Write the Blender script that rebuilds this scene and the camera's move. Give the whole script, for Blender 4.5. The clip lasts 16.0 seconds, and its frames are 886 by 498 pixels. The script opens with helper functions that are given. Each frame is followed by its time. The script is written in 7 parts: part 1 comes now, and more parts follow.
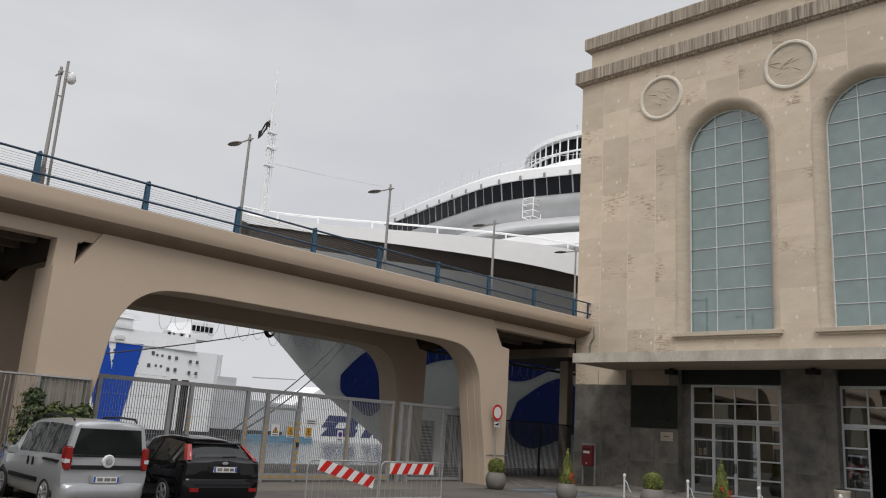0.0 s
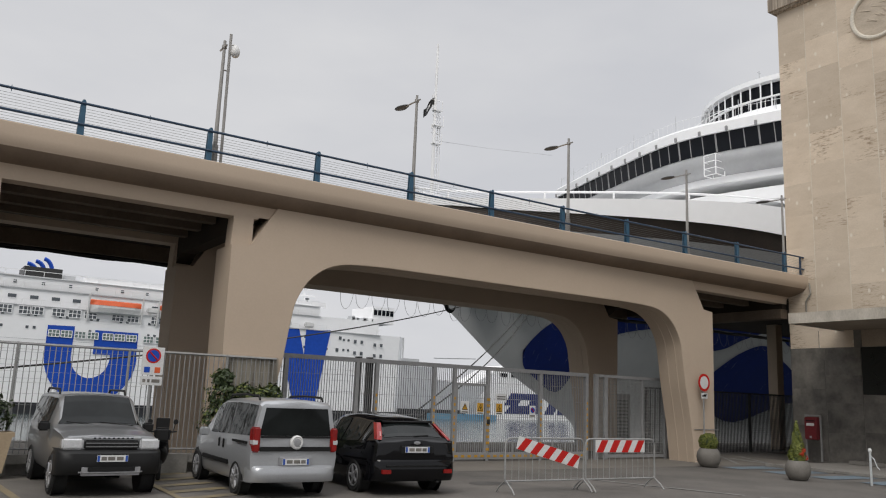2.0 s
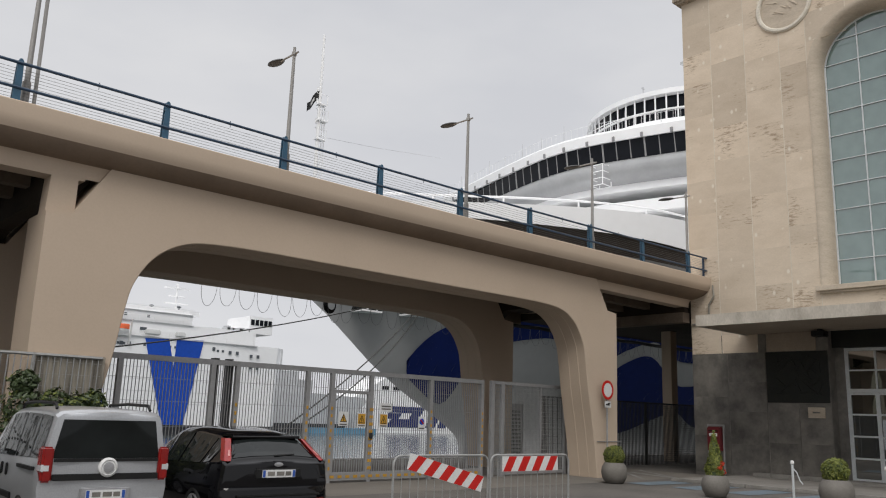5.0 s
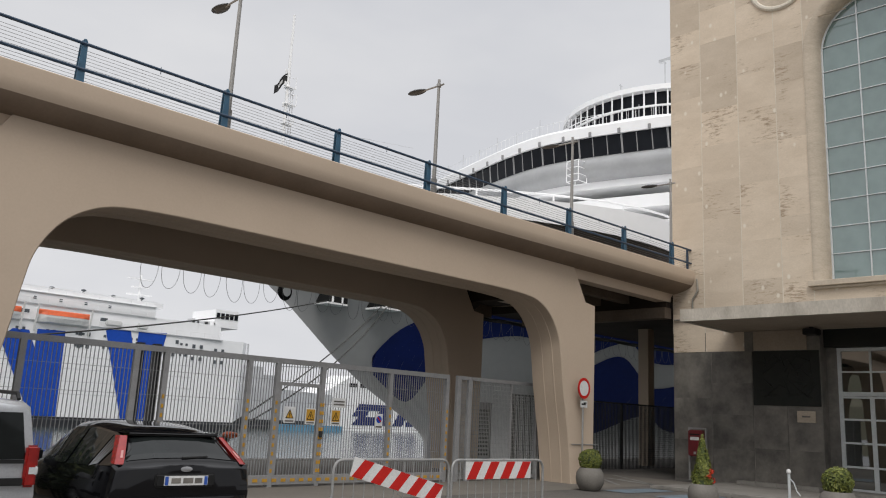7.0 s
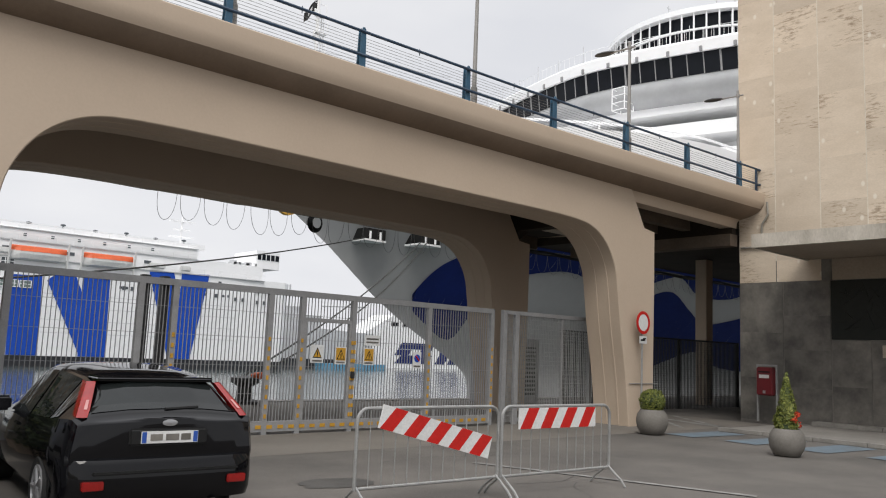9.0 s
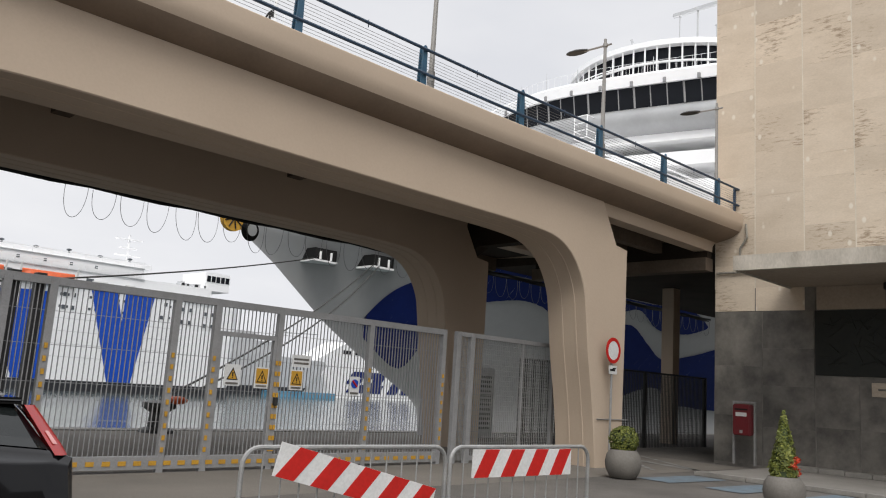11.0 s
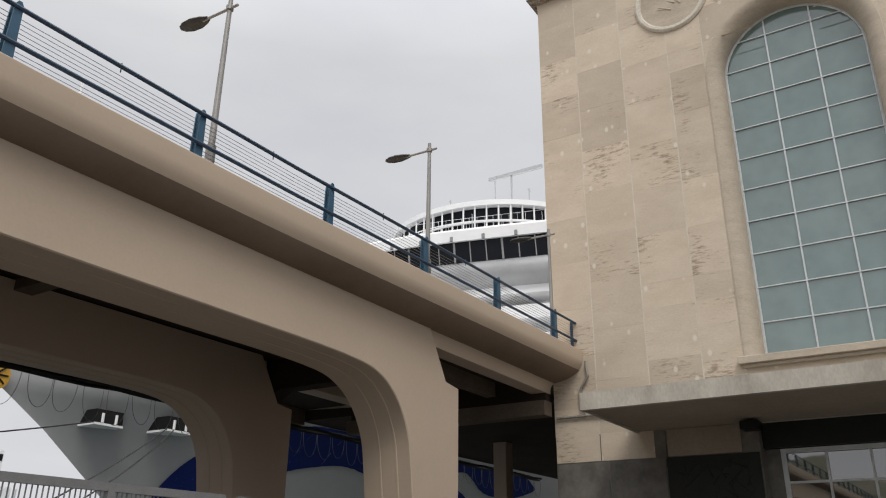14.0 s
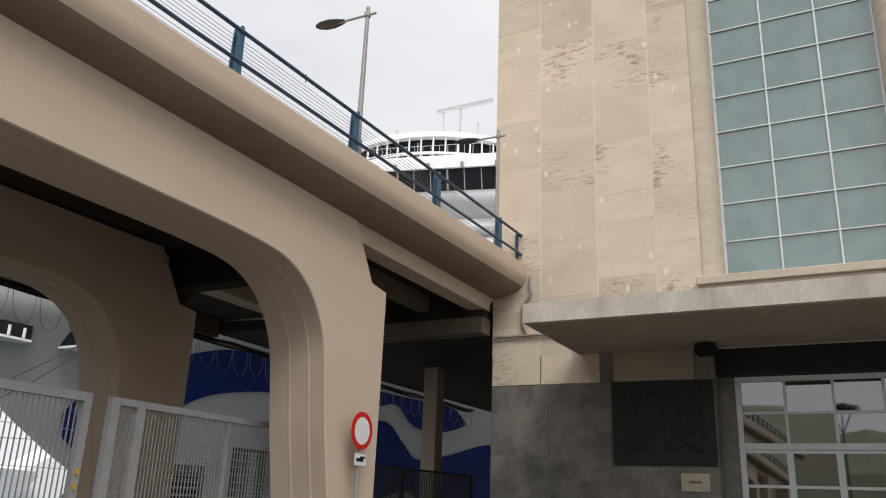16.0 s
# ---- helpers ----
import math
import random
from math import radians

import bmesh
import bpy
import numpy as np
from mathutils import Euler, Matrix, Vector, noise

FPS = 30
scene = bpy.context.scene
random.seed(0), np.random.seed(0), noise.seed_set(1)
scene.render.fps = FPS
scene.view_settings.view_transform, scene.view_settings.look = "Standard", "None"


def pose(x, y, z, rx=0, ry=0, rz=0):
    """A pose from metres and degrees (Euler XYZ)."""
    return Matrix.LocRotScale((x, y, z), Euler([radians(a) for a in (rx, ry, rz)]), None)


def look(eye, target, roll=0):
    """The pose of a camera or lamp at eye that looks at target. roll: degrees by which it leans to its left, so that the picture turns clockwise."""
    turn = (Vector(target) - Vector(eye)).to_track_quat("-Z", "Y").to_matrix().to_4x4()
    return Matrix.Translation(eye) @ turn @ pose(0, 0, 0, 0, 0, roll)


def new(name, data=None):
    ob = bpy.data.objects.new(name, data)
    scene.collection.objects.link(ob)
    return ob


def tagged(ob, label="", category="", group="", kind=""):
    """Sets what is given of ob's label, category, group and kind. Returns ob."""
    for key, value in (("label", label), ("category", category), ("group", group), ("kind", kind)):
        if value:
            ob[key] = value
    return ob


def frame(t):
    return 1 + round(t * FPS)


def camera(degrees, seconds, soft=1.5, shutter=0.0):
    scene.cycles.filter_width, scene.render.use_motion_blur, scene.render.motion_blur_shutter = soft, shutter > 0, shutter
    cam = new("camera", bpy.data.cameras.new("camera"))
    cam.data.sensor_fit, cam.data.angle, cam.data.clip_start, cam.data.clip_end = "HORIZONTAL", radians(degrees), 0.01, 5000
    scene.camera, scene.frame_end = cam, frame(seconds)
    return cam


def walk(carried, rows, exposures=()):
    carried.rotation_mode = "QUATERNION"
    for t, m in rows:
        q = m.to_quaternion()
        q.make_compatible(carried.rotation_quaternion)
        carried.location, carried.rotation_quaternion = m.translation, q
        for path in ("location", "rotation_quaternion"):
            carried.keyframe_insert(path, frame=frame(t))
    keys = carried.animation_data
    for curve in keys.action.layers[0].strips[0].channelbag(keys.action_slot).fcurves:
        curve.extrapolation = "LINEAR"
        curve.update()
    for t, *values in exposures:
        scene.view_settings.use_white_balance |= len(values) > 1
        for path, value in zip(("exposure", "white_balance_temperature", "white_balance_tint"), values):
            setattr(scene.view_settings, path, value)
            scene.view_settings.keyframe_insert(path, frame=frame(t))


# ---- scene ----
cam = camera(58.2, 16.0, 1.1)
PATH = [
    (0, (-2.918, -3.645, 1.935), (-1.513, -2.291, 2.376), 3.7),
    (0.5, (-2.622, -3.184, 1.935), (-1.3, -1.755, 2.392), 4.4),
    (1, (-2.406, -2.844, 1.873), (-1.257, -1.26, 2.291), 4.2),
    (1.5, (-2.154, -2.477, 1.856), (-1.087, -0.822, 2.205), 2.8),
    (2, (-1.876, -1.881, 1.834), (-0.785, -0.246, 2.2), 2.3),
    (2.5, (-1.567, -1.4, 1.852), (-0.419, 0.193, 2.228), 2.0),
    (3, (-1.244, -0.888, 1.808), (-0.006, 0.645, 2.148), 1.4),
    (3.5, (-0.893, -0.481, 1.803), (0.392, 1.012, 2.148), 1.4),
    (4, (-0.598, 0.02, 1.811), (0.679, 1.496, 2.249), 1.2),
    (4.5, (-0.247, 0.438, 1.813), (1.044, 1.908, 2.23), 1.2),
    (5, (0.12, 0.841, 1.739), (1.435, 2.292, 2.148), 1.9),
    (7.5, (2.22, 2.747, 1.718), (3.598, 4.142, 2.114), 2.7),
    (8, (2.608, 3.169, 1.726), (3.968, 4.606, 2.018), 2.3),
    (8.5, (2.955, 3.574, 1.727), (4.267, 5.062, 1.981), 2.3),
    (11, (5.135, 5.689, 1.63), (6.517, 7.095, 1.967), 3.8),
    (11.5, (5.675, 6.127, 1.666), (7.125, 7.462, 2.007), 3.2),
    (12, (6.171, 6.466, 1.627), (7.662, 7.761, 1.942), 3.6),
    (12.5, (6.606, 6.826, 1.655), (8.121, 8.078, 2.027), 3.5),
    (13, (7.151, 7.192, 1.691), (8.713, 8.297, 2.275), 2.7),
    (13.5, (7.621, 7.514, 1.725), (9.189, 8.485, 2.498), 0.9),
    (14, (8.09, 7.806, 1.725), (9.649, 8.809, 2.475), 0.6),
    (14.5, (8.55, 8.082, 1.662), (10.083, 9.15, 2.375), 0.9),
    (15, (9.061, 8.367, 1.621), (10.6, 9.428, 2.333), 1.2),
    (15.5, (9.583, 8.62, 1.579), (11.213, 9.586, 2.219), 1.0),
    (16, (10.204, 8.857, 1.575), (11.879, 9.76, 2.191), 2.3),
]
walk(cam, [(t, look(eye, target, roll)) for t, eye, target, roll in PATH], [(0.0, -0.09), (1.0, -0.26), (2.0, -0.1), (4.5, -0.12), (5.0, -0.03), (7.5, 0.03), (8.5, 0.22), (12.0, 0.25), (13.0, 0.14), (13.5, -0.04), (14.5, -0.01), (15.5, 0.25), (16.0, 0.33)])

# ---- world and light ----
world = bpy.data.worlds.new("overcast_sky")
scene.world = world
world.use_nodes = True
wn, wl = world.node_tree.nodes, world.node_tree.links
wn.clear()
w_out = wn.new("ShaderNodeOutputWorld")
w_bg = wn.new("ShaderNodeBackground")
w_sky = wn.new("ShaderNodeTexSky")
w_sky.sky_type = "NISHITA"
w_sky.sun_disc = False
w_sky.sun_elevation, w_sky.sun_rotation = radians(52), radians(215)
w_hs = wn.new("ShaderNodeHueSaturation")
w_hs.inputs["Saturation"].default_value = 0.06
w_hs.inputs["Value"].default_value = 0.055
wl.new(w_sky.outputs[0], w_hs.inputs["Color"])
w_co = wn.new("ShaderNodeTexCoord")
w_mp = wn.new("ShaderNodeMapping")
w_mp.inputs["Scale"].default_value = (1.5, 1.5, 4.0)
wl.new(w_co.outputs["Generated"], w_mp.inputs[0])
w_no = wn.new("ShaderNodeTexNoise")
w_no.inputs["Scale"].default_value, w_no.inputs["Detail"].default_value = 1.6, 5
wl.new(w_mp.outputs[0], w_no.inputs["Vector"])
w_rp = wn.new("ShaderNodeValToRGB")
w_rp.color_ramp.elements[0].position, w_rp.color_ramp.elements[0].color = 0.35, (0.70, 0.712, 0.755, 1)
w_rp.color_ramp.elements[1].position, w_rp.color_ramp.elements[1].color = 0.68, (0.83, 0.832, 0.852, 1)
wl.new(w_no.outputs["Fac"], w_rp.inputs[0])
w_mx = wn.new("ShaderNodeMix")
w_mx.data_type = "RGBA"
w_mx.inputs[0].default_value = 0.85
wl.new(w_hs.outputs[0], w_mx.inputs[6])
wl.new(w_rp.outputs[0], w_mx.inputs[7])
# an overcast sky is brighter overhead than at the horizon
w_sep = wn.new("ShaderNodeSeparateXYZ")
wl.new(w_co.outputs["Generated"], w_sep.inputs[0])
w_mr = wn.new("ShaderNodeMapRange")
w_mr.inputs[1].default_value, w_mr.inputs[2].default_value = 0.58, 1.0
w_mr.inputs[3].default_value, w_mr.inputs[4].default_value = 1.0, 2.8
wl.new(w_sep.outputs[2], w_mr.inputs[0])
w_sc = wn.new("ShaderNodeVectorMath")
w_sc.operation = "SCALE"
wl.new(w_mx.outputs[2], w_sc.inputs[0])
wl.new(w_mr.outputs[0], w_sc.inputs[3])
wl.new(w_sc.outputs[0], w_bg.inputs[0])
w_bg.inputs[1].default_value = 1.0
wl.new(w_bg.outputs[0], w_out.inputs[0])
sun = new("sun", bpy.data.lights.new("sun", "SUN"))
sun.data.energy, sun.data.angle, sun.data.color = 1.5, radians(25), (1.0, 0.96, 0.9)
sun.matrix_world = look((-30, -20, 62), (10, 15, 0))


# ---- materials ----
def mat(name, col, col2=None, rough=0.7, metal=0.0, scale=3.0, fine=40.0, bump=0.1, spread=0.5, vary=0.0, spec=0.5, ior=1.5, stretch=(1, 1, 1), bdist=0.02, grain=0.35):
    """Two-scale procedural surface: broad patches between two colours, fine grain and relief; vary: piece-to-piece value change."""
    m = bpy.data.materials.new(name)
    m.use_nodes = True
    n, l = m.node_tree.nodes, m.node_tree.links
    b = n["Principled BSDF"]
    b.inputs["Roughness"].default_value, b.inputs["Metallic"].default_value = rough, metal
    b.inputs["Specular IOR Level"].default_value, b.inputs["IOR"].default_value = spec, ior
    col2 = col2 or tuple(c * 0.8 for c in col)
    co = n.new("ShaderNodeTexCoord")
    mp = n.new("ShaderNodeMapping")
    mp.inputs["Scale"].default_value = stretch
    l.new(co.outputs["Object"], mp.inputs[0])
    if vary > 0:
        oi = n.new("ShaderNodeObjectInfo")
        ad = n.new("ShaderNodeVectorMath")
        ad.operation = "MULTIPLY_ADD"
        ad.inputs[1].default_value, ad.inputs[2].default_value = (17, 31, 23), (0, 0, 0)
        l.new(oi.outputs["Random"], ad.inputs[0])
        sm = n.new("ShaderNodeVectorMath")
        l.new(co.outputs["Object"], sm.inputs[0])
        l.new(ad.outputs[0], sm.inputs[1])
        l.new(sm.outputs[0], mp.inputs[0])
    n1 = n.new("ShaderNodeTexNoise")
    n1.inputs["Scale"].default_value, n1.inputs["Detail"].default_value, n1.inputs["Roughness"].default_value = scale, 8, 0.62
    n2 = n.new("ShaderNodeTexNoise")
    n2.inputs["Scale"].default_value, n2.inputs["Detail"].default_value = fine, 4
    l.new(mp.outputs[0], n1.inputs["Vector"])
    l.new(mp.outputs[0], n2.inputs["Vector"])
    r = n.new("ShaderNodeValToRGB")
    r.color_ramp.elements[0].position, r.color_ramp.elements[1].position = 0.5 - spread / 2 + 0.02, 0.5 + spread / 2
    r.color_ramp.elements[0].color, r.color_ramp.elements[1].color = (*col2, 1), (*col, 1)
    l.new(n1.outputs["Fac"], r.inputs[0])
    mx = n.new("ShaderNodeMix")
    mx.data_type, mx.blend_type = "RGBA", "MULTIPLY"
    mx.inputs[0].default_value = grain
    l.new(r.outputs[0], mx.inputs[6])
    g = n.new("ShaderNodeValToRGB")
    g.color_ramp.elements[0].position, g.color_ramp.elements[1].position = 0.3, 0.65
    g.color_ramp.elements[0].color, g.color_ramp.elements[1].color = (0.6, 0.6, 0.6, 1), (1, 1, 1, 1)
    l.new(n2.outputs["Fac"], g.inputs[0])
    l.new(g.outputs[0], mx.inputs[7])
    out = mx.outputs[2]
    if vary > 0:
        hs = n.new("ShaderNodeHueSaturation")
        ma = n.new("ShaderNodeMapRange")
        ma.inputs[3].default_value, ma.inputs[4].default_value = 1 - vary, 1 + vary * 0.6
        l.new(oi.outputs["Random"], ma.inputs[0])
        l.new(ma.outputs[0], hs.inputs["Value"])
        l.new(out, hs.inputs["Color"])
        out = hs.outputs[0]
    l.new(out, b.inputs["Base Color"])
    if bump > 0:
        bp = n.new("ShaderNodeBump")
        bp.inputs["Strength"].default_value, bp.inputs["Distance"].default_value = bump, bdist
        l.new(n2.outputs["Fac"], bp.inputs["Height"])
        l.new(bp.outputs[0], b.inputs["Normal"])
    return m


CONCRETE = mat("painted_concrete", (0.535, 0.43, 0.332), (0.455, 0.362, 0.277), 0.85, scale=0.45, fine=22, bump=0.05, spread=0.8, grain=0.08)
FARGLASS = mat("far_window", (0.10, 0.115, 0.13), (0.07, 0.08, 0.09), 0.3, scale=1, fine=5, bump=0.0)
MORTAR = mat("pale_mortar", (0.72, 0.66, 0.56), (0.58, 0.515, 0.425), 0.9, scale=2, fine=30, bump=0.1)
APRON = mat("concrete_apron", (0.20, 0.18, 0.155), (0.13, 0.118, 0.103), 0.9, scale=0.35, fine=30, bump=0.15)
# near-black brown: the shade under the deck is put into this concrete's colour
SOFFIT = mat("soffit_shade_concrete", (0.06, 0.045, 0.034), (0.034, 0.026, 0.02), 0.9, spec=0.2, scale=0.8, fine=14, bump=0.15)
# darker copy of the concrete, toned for beams that stand in shade
SHADECON = mat("beam_shade_concrete", (0.20, 0.155, 0.118), (0.11, 0.085, 0.065), 0.9, spec=0.2, scale=0.8, fine=14, bump=0.12)
# half-dark concrete that carries the overhang's shade in its colour
OVERSHADE = mat("overhang_shade_concrete", (0.27, 0.203, 0.15), (0.19, 0.142, 0.104), 0.9, spec=0.2, scale=0.7, fine=16, bump=0.08, grain=0.15)
RAWCON = mat("weathered_concrete", (0.36, 0.34, 0.29), (0.16, 0.15, 0.13), 0.9, scale=3, fine=30, bump=0.25, stretch=(3, 3, 0.5))
TRAV = mat("travertine", (0.67, 0.57, 0.455), (0.55, 0.455, 0.35), 0.85, scale=0.8, fine=16, bump=0.14, vary=0.15, stretch=(1, 1, 2.2), grain=0.2)
PALESTONE = mat("pale_limestone", (0.74, 0.69, 0.60), (0.62, 0.57, 0.48), 0.85, scale=2.0, fine=16, bump=0.2)
TRAVP = mat("travertine_trim", (0.58, 0.50, 0.40), (0.45, 0.38, 0.30), 0.8, scale=1.5, fine=14, bump=0.25, stretch=(1, 1, 3))
DARKST = mat("dark_marble", (0.235, 0.218, 0.192), (0.085, 0.08, 0.073), 0.55, scale=1.3, fine=9, bump=0.12, vary=0.15, spread=0.4)
BRONZE = mat("dark_bronze", (0.012, 0.015, 0.012), (0.006, 0.008, 0.007), 0.5, 0.2, scale=4, fine=30, bump=0.2)
CANOPY = mat("canopy_plaster", (0.40, 0.33, 0.26), (0.31, 0.255, 0.20), 0.9, scale=0.6, fine=15, bump=0.1)
CANEDGE = mat("stained_canopy_edge", (0.66, 0.61, 0.53), (0.33, 0.295, 0.245), 0.85, scale=1.1, fine=20, bump=0.15, stretch=(1.6, 1.6, 0.7), spread=0.55)
CORNICE = mat("streaked_cornice", (0.52, 0.445, 0.355), (0.15, 0.122, 0.098), 0.9, scale=1.8, fine=20, bump=0.25, stretch=(7, 7, 0.22), spread=0.36)
ASPHALT = mat("asphalt", (0.145, 0.132, 0.118), (0.088, 0.081, 0.073), 0.9, scale=0.45, fine=45, bump=0.35, spread=0.34)
PAVING = mat("stone_paving", (0.26, 0.243, 0.22), (0.17, 0.16, 0.145), 0.85, scale=0.8, fine=25, bump=0.2)
STREAKED = mat("rain_streaked_concrete", (0.42, 0.38, 0.31), (0.10, 0.09, 0.075), 0.9, scale=2.2, fine=20, bump=0.2, stretch=(5, 5, 0.3), spread=0.4)
KERB = mat("kerb_stone", (0.30, 0.285, 0.26), (0.18, 0.17, 0.155), 0.85, scale=2, fine=25, bump=0.25)
WHITELINE = mat("worn_white_paint", (0.30, 0.29, 0.275), (0.14, 0.135, 0.128), 0.8, scale=2.5, fine=12, bump=0.1, spread=0.35)
YELLOWLINE = mat("worn_yellow_paint", (0.25, 0.195, 0.10), (0.14, 0.122, 0.092), 0.8, scale=2, fine=12, bump=0.1, spread=0.4)
BLUELINE = mat("worn_blue_paint", (0.14, 0.20, 0.25), (0.12, 0.135, 0.145), 0.8, scale=1.5, fine=12, bump=0.1, spread=0.5)
WATER = mat("harbour_water", (0.10, 0.12, 0.12), (0.07, 0.09, 0.09), 0.12, scale=0.15, fine=1.2, bump=0.25, bdist=0.08, stretch=(1, 2.5, 1))
BLUE = mat("petrol_blue_paint", (0.035, 0.115, 0.19), (0.025, 0.08, 0.14), 0.45, scale=4, fine=40, bump=0.05)
NAVY = mat("dark_rail_paint", (0.028, 0.062, 0.115), (0.02, 0.044, 0.082), 0.4, scale=5, fine=40, bump=0.04)
GALV = mat("galvanised_steel", (0.40, 0.40, 0.39), (0.27, 0.27, 0.265), 0.5, 0.35, scale=6, fine=50, bump=0.05)
GREYSTEEL = mat("grey_gate_paint", (0.35, 0.35, 0.355), (0.26, 0.26, 0.26), 0.5, 0.15, scale=4, fine=40, bump=0.06)
DARKSTEEL = mat("dark_steel", (0.055, 0.055, 0.055), (0.03, 0.03, 0.03), 0.5, 0.3, scale=5, fine=40, bump=0.06)
LAMPGREY = mat("lamp_post_grey", (0.36, 0.35, 0.33), (0.26, 0.25, 0.24), 0.5, 0.2, scale=3, fine=40, bump=0.04)
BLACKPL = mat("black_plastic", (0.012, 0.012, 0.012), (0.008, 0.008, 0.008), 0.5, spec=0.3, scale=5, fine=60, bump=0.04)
RUBBER = mat("tyre_rubber", (0.018, 0.018, 0.018), (0.01, 0.01, 0.01), 0.85, scale=8, fine=60, bump=0.1)
RED = mat("red_paint", (0.56, 0.018, 0.013), (0.47, 0.015, 0.011), 0.55, spec=0.3, scale=4, fine=40, bump=0.05)
DARKRED = mat("dark_red_paint", (0.17, 0.012, 0.018), (0.12, 0.01, 0.014), 0.4, scale=4, fine=40, bump=0.05)
WHITE = mat("white_paint", (0.74, 0.74, 0.73), (0.62, 0.62, 0.61), 0.5, scale=3, fine=40, bump=0.03)
YELLOW = mat("hazard_yellow", (0.62, 0.34, 0.03), (0.48, 0.26, 0.03), 0.55, scale=4, fine=40, bump=0.05)
SHIPW = mat("ship_white", (0.88, 0.88, 0.885), (0.82, 0.825, 0.83), 0.4, scale=0.08, fine=1.5, bump=0.02, grain=0.06)
# hull white lowered to grey, with the flare's shade in the colour
SHIPG = mat("ship_hull_shade_white", (0.39, 0.395, 0.40), (0.33, 0.335, 0.34), 0.45, scale=0.15, fine=2, bump=0.02, stretch=(1, 1, 0.3), grain=0.1)
SHIPBLUE = mat("ship_blue", (0.005, 0.017, 0.13), (0.004, 0.013, 0.10), 0.5, spec=0.25, scale=0.2, fine=2, bump=0.02)
FERRYBLUE = mat("ferry_blue", (0.008, 0.075, 0.47), (0.007, 0.06, 0.39), 0.5, spec=0.3, scale=0.2, fine=2, bump=0.02)
FERRYDARK = mat("ferry_boot_top", (0.02, 0.022, 0.028), (0.012, 0.013, 0.016), 0.6, scale=0.2, fine=2, bump=0.02)
SHIPBROWN = mat("ship_shade_brown", (0.075, 0.058, 0.048), (0.05, 0.04, 0.034), 0.6, scale=0.4, fine=4, bump=0.02)
SHIPSILVER = mat("ship_silver", (0.56, 0.57, 0.58), (0.48, 0.49, 0.50), 0.4, 0.2, scale=0.3, fine=3, bump=0.02, grain=0.1)
SHIPGLASS = mat("ship_dark_glass", (0.012, 0.014, 0.018), (0.008, 0.009, 0.012), 0.08, ior=1.22, scale=0.4, fine=1.0, bump=0.0)
SHIPTUBE = mat("ship_grey_apron", (0.42, 0.425, 0.43), (0.33, 0.335, 0.34), 0.4, 0.2, scale=0.3, fine=3, bump=0.02, grain=0.1)
ORANGE = mat("lifeboat_orange", (0.75, 0.13, 0.03), (0.6, 0.10, 0.025), 0.5, scale=1, fine=10, bump=0.02)
GLASS = mat("reflective_glass", (0.16, 0.235, 0.225), (0.125, 0.195, 0.185), 0.03, scale=0.5, fine=2, bump=0.0, ior=2.3)
DOORGLASS = mat("door_glass", (0.012, 0.016, 0.013), (0.008, 0.011, 0.009), 0.02, scale=0.5, fine=2, bump=0.0, ior=2.7)
ALU = mat("pale_aluminium", (0.70, 0.735, 0.745), (0.58, 0.61, 0.62), 0.45, 0.2, scale=4, fine=40, bump=0.03)
ROPE = mat("mooring_rope", (0.06, 0.058, 0.053), (0.035, 0.034, 0.031), 0.9, scale=6, fine=40, bump=0.2)
WIRE = mat("thin_wire", (0.20, 0.20, 0.20), (0.14, 0.14, 0.14), 0.5, 0.4, scale=6, fine=40, bump=0.0)


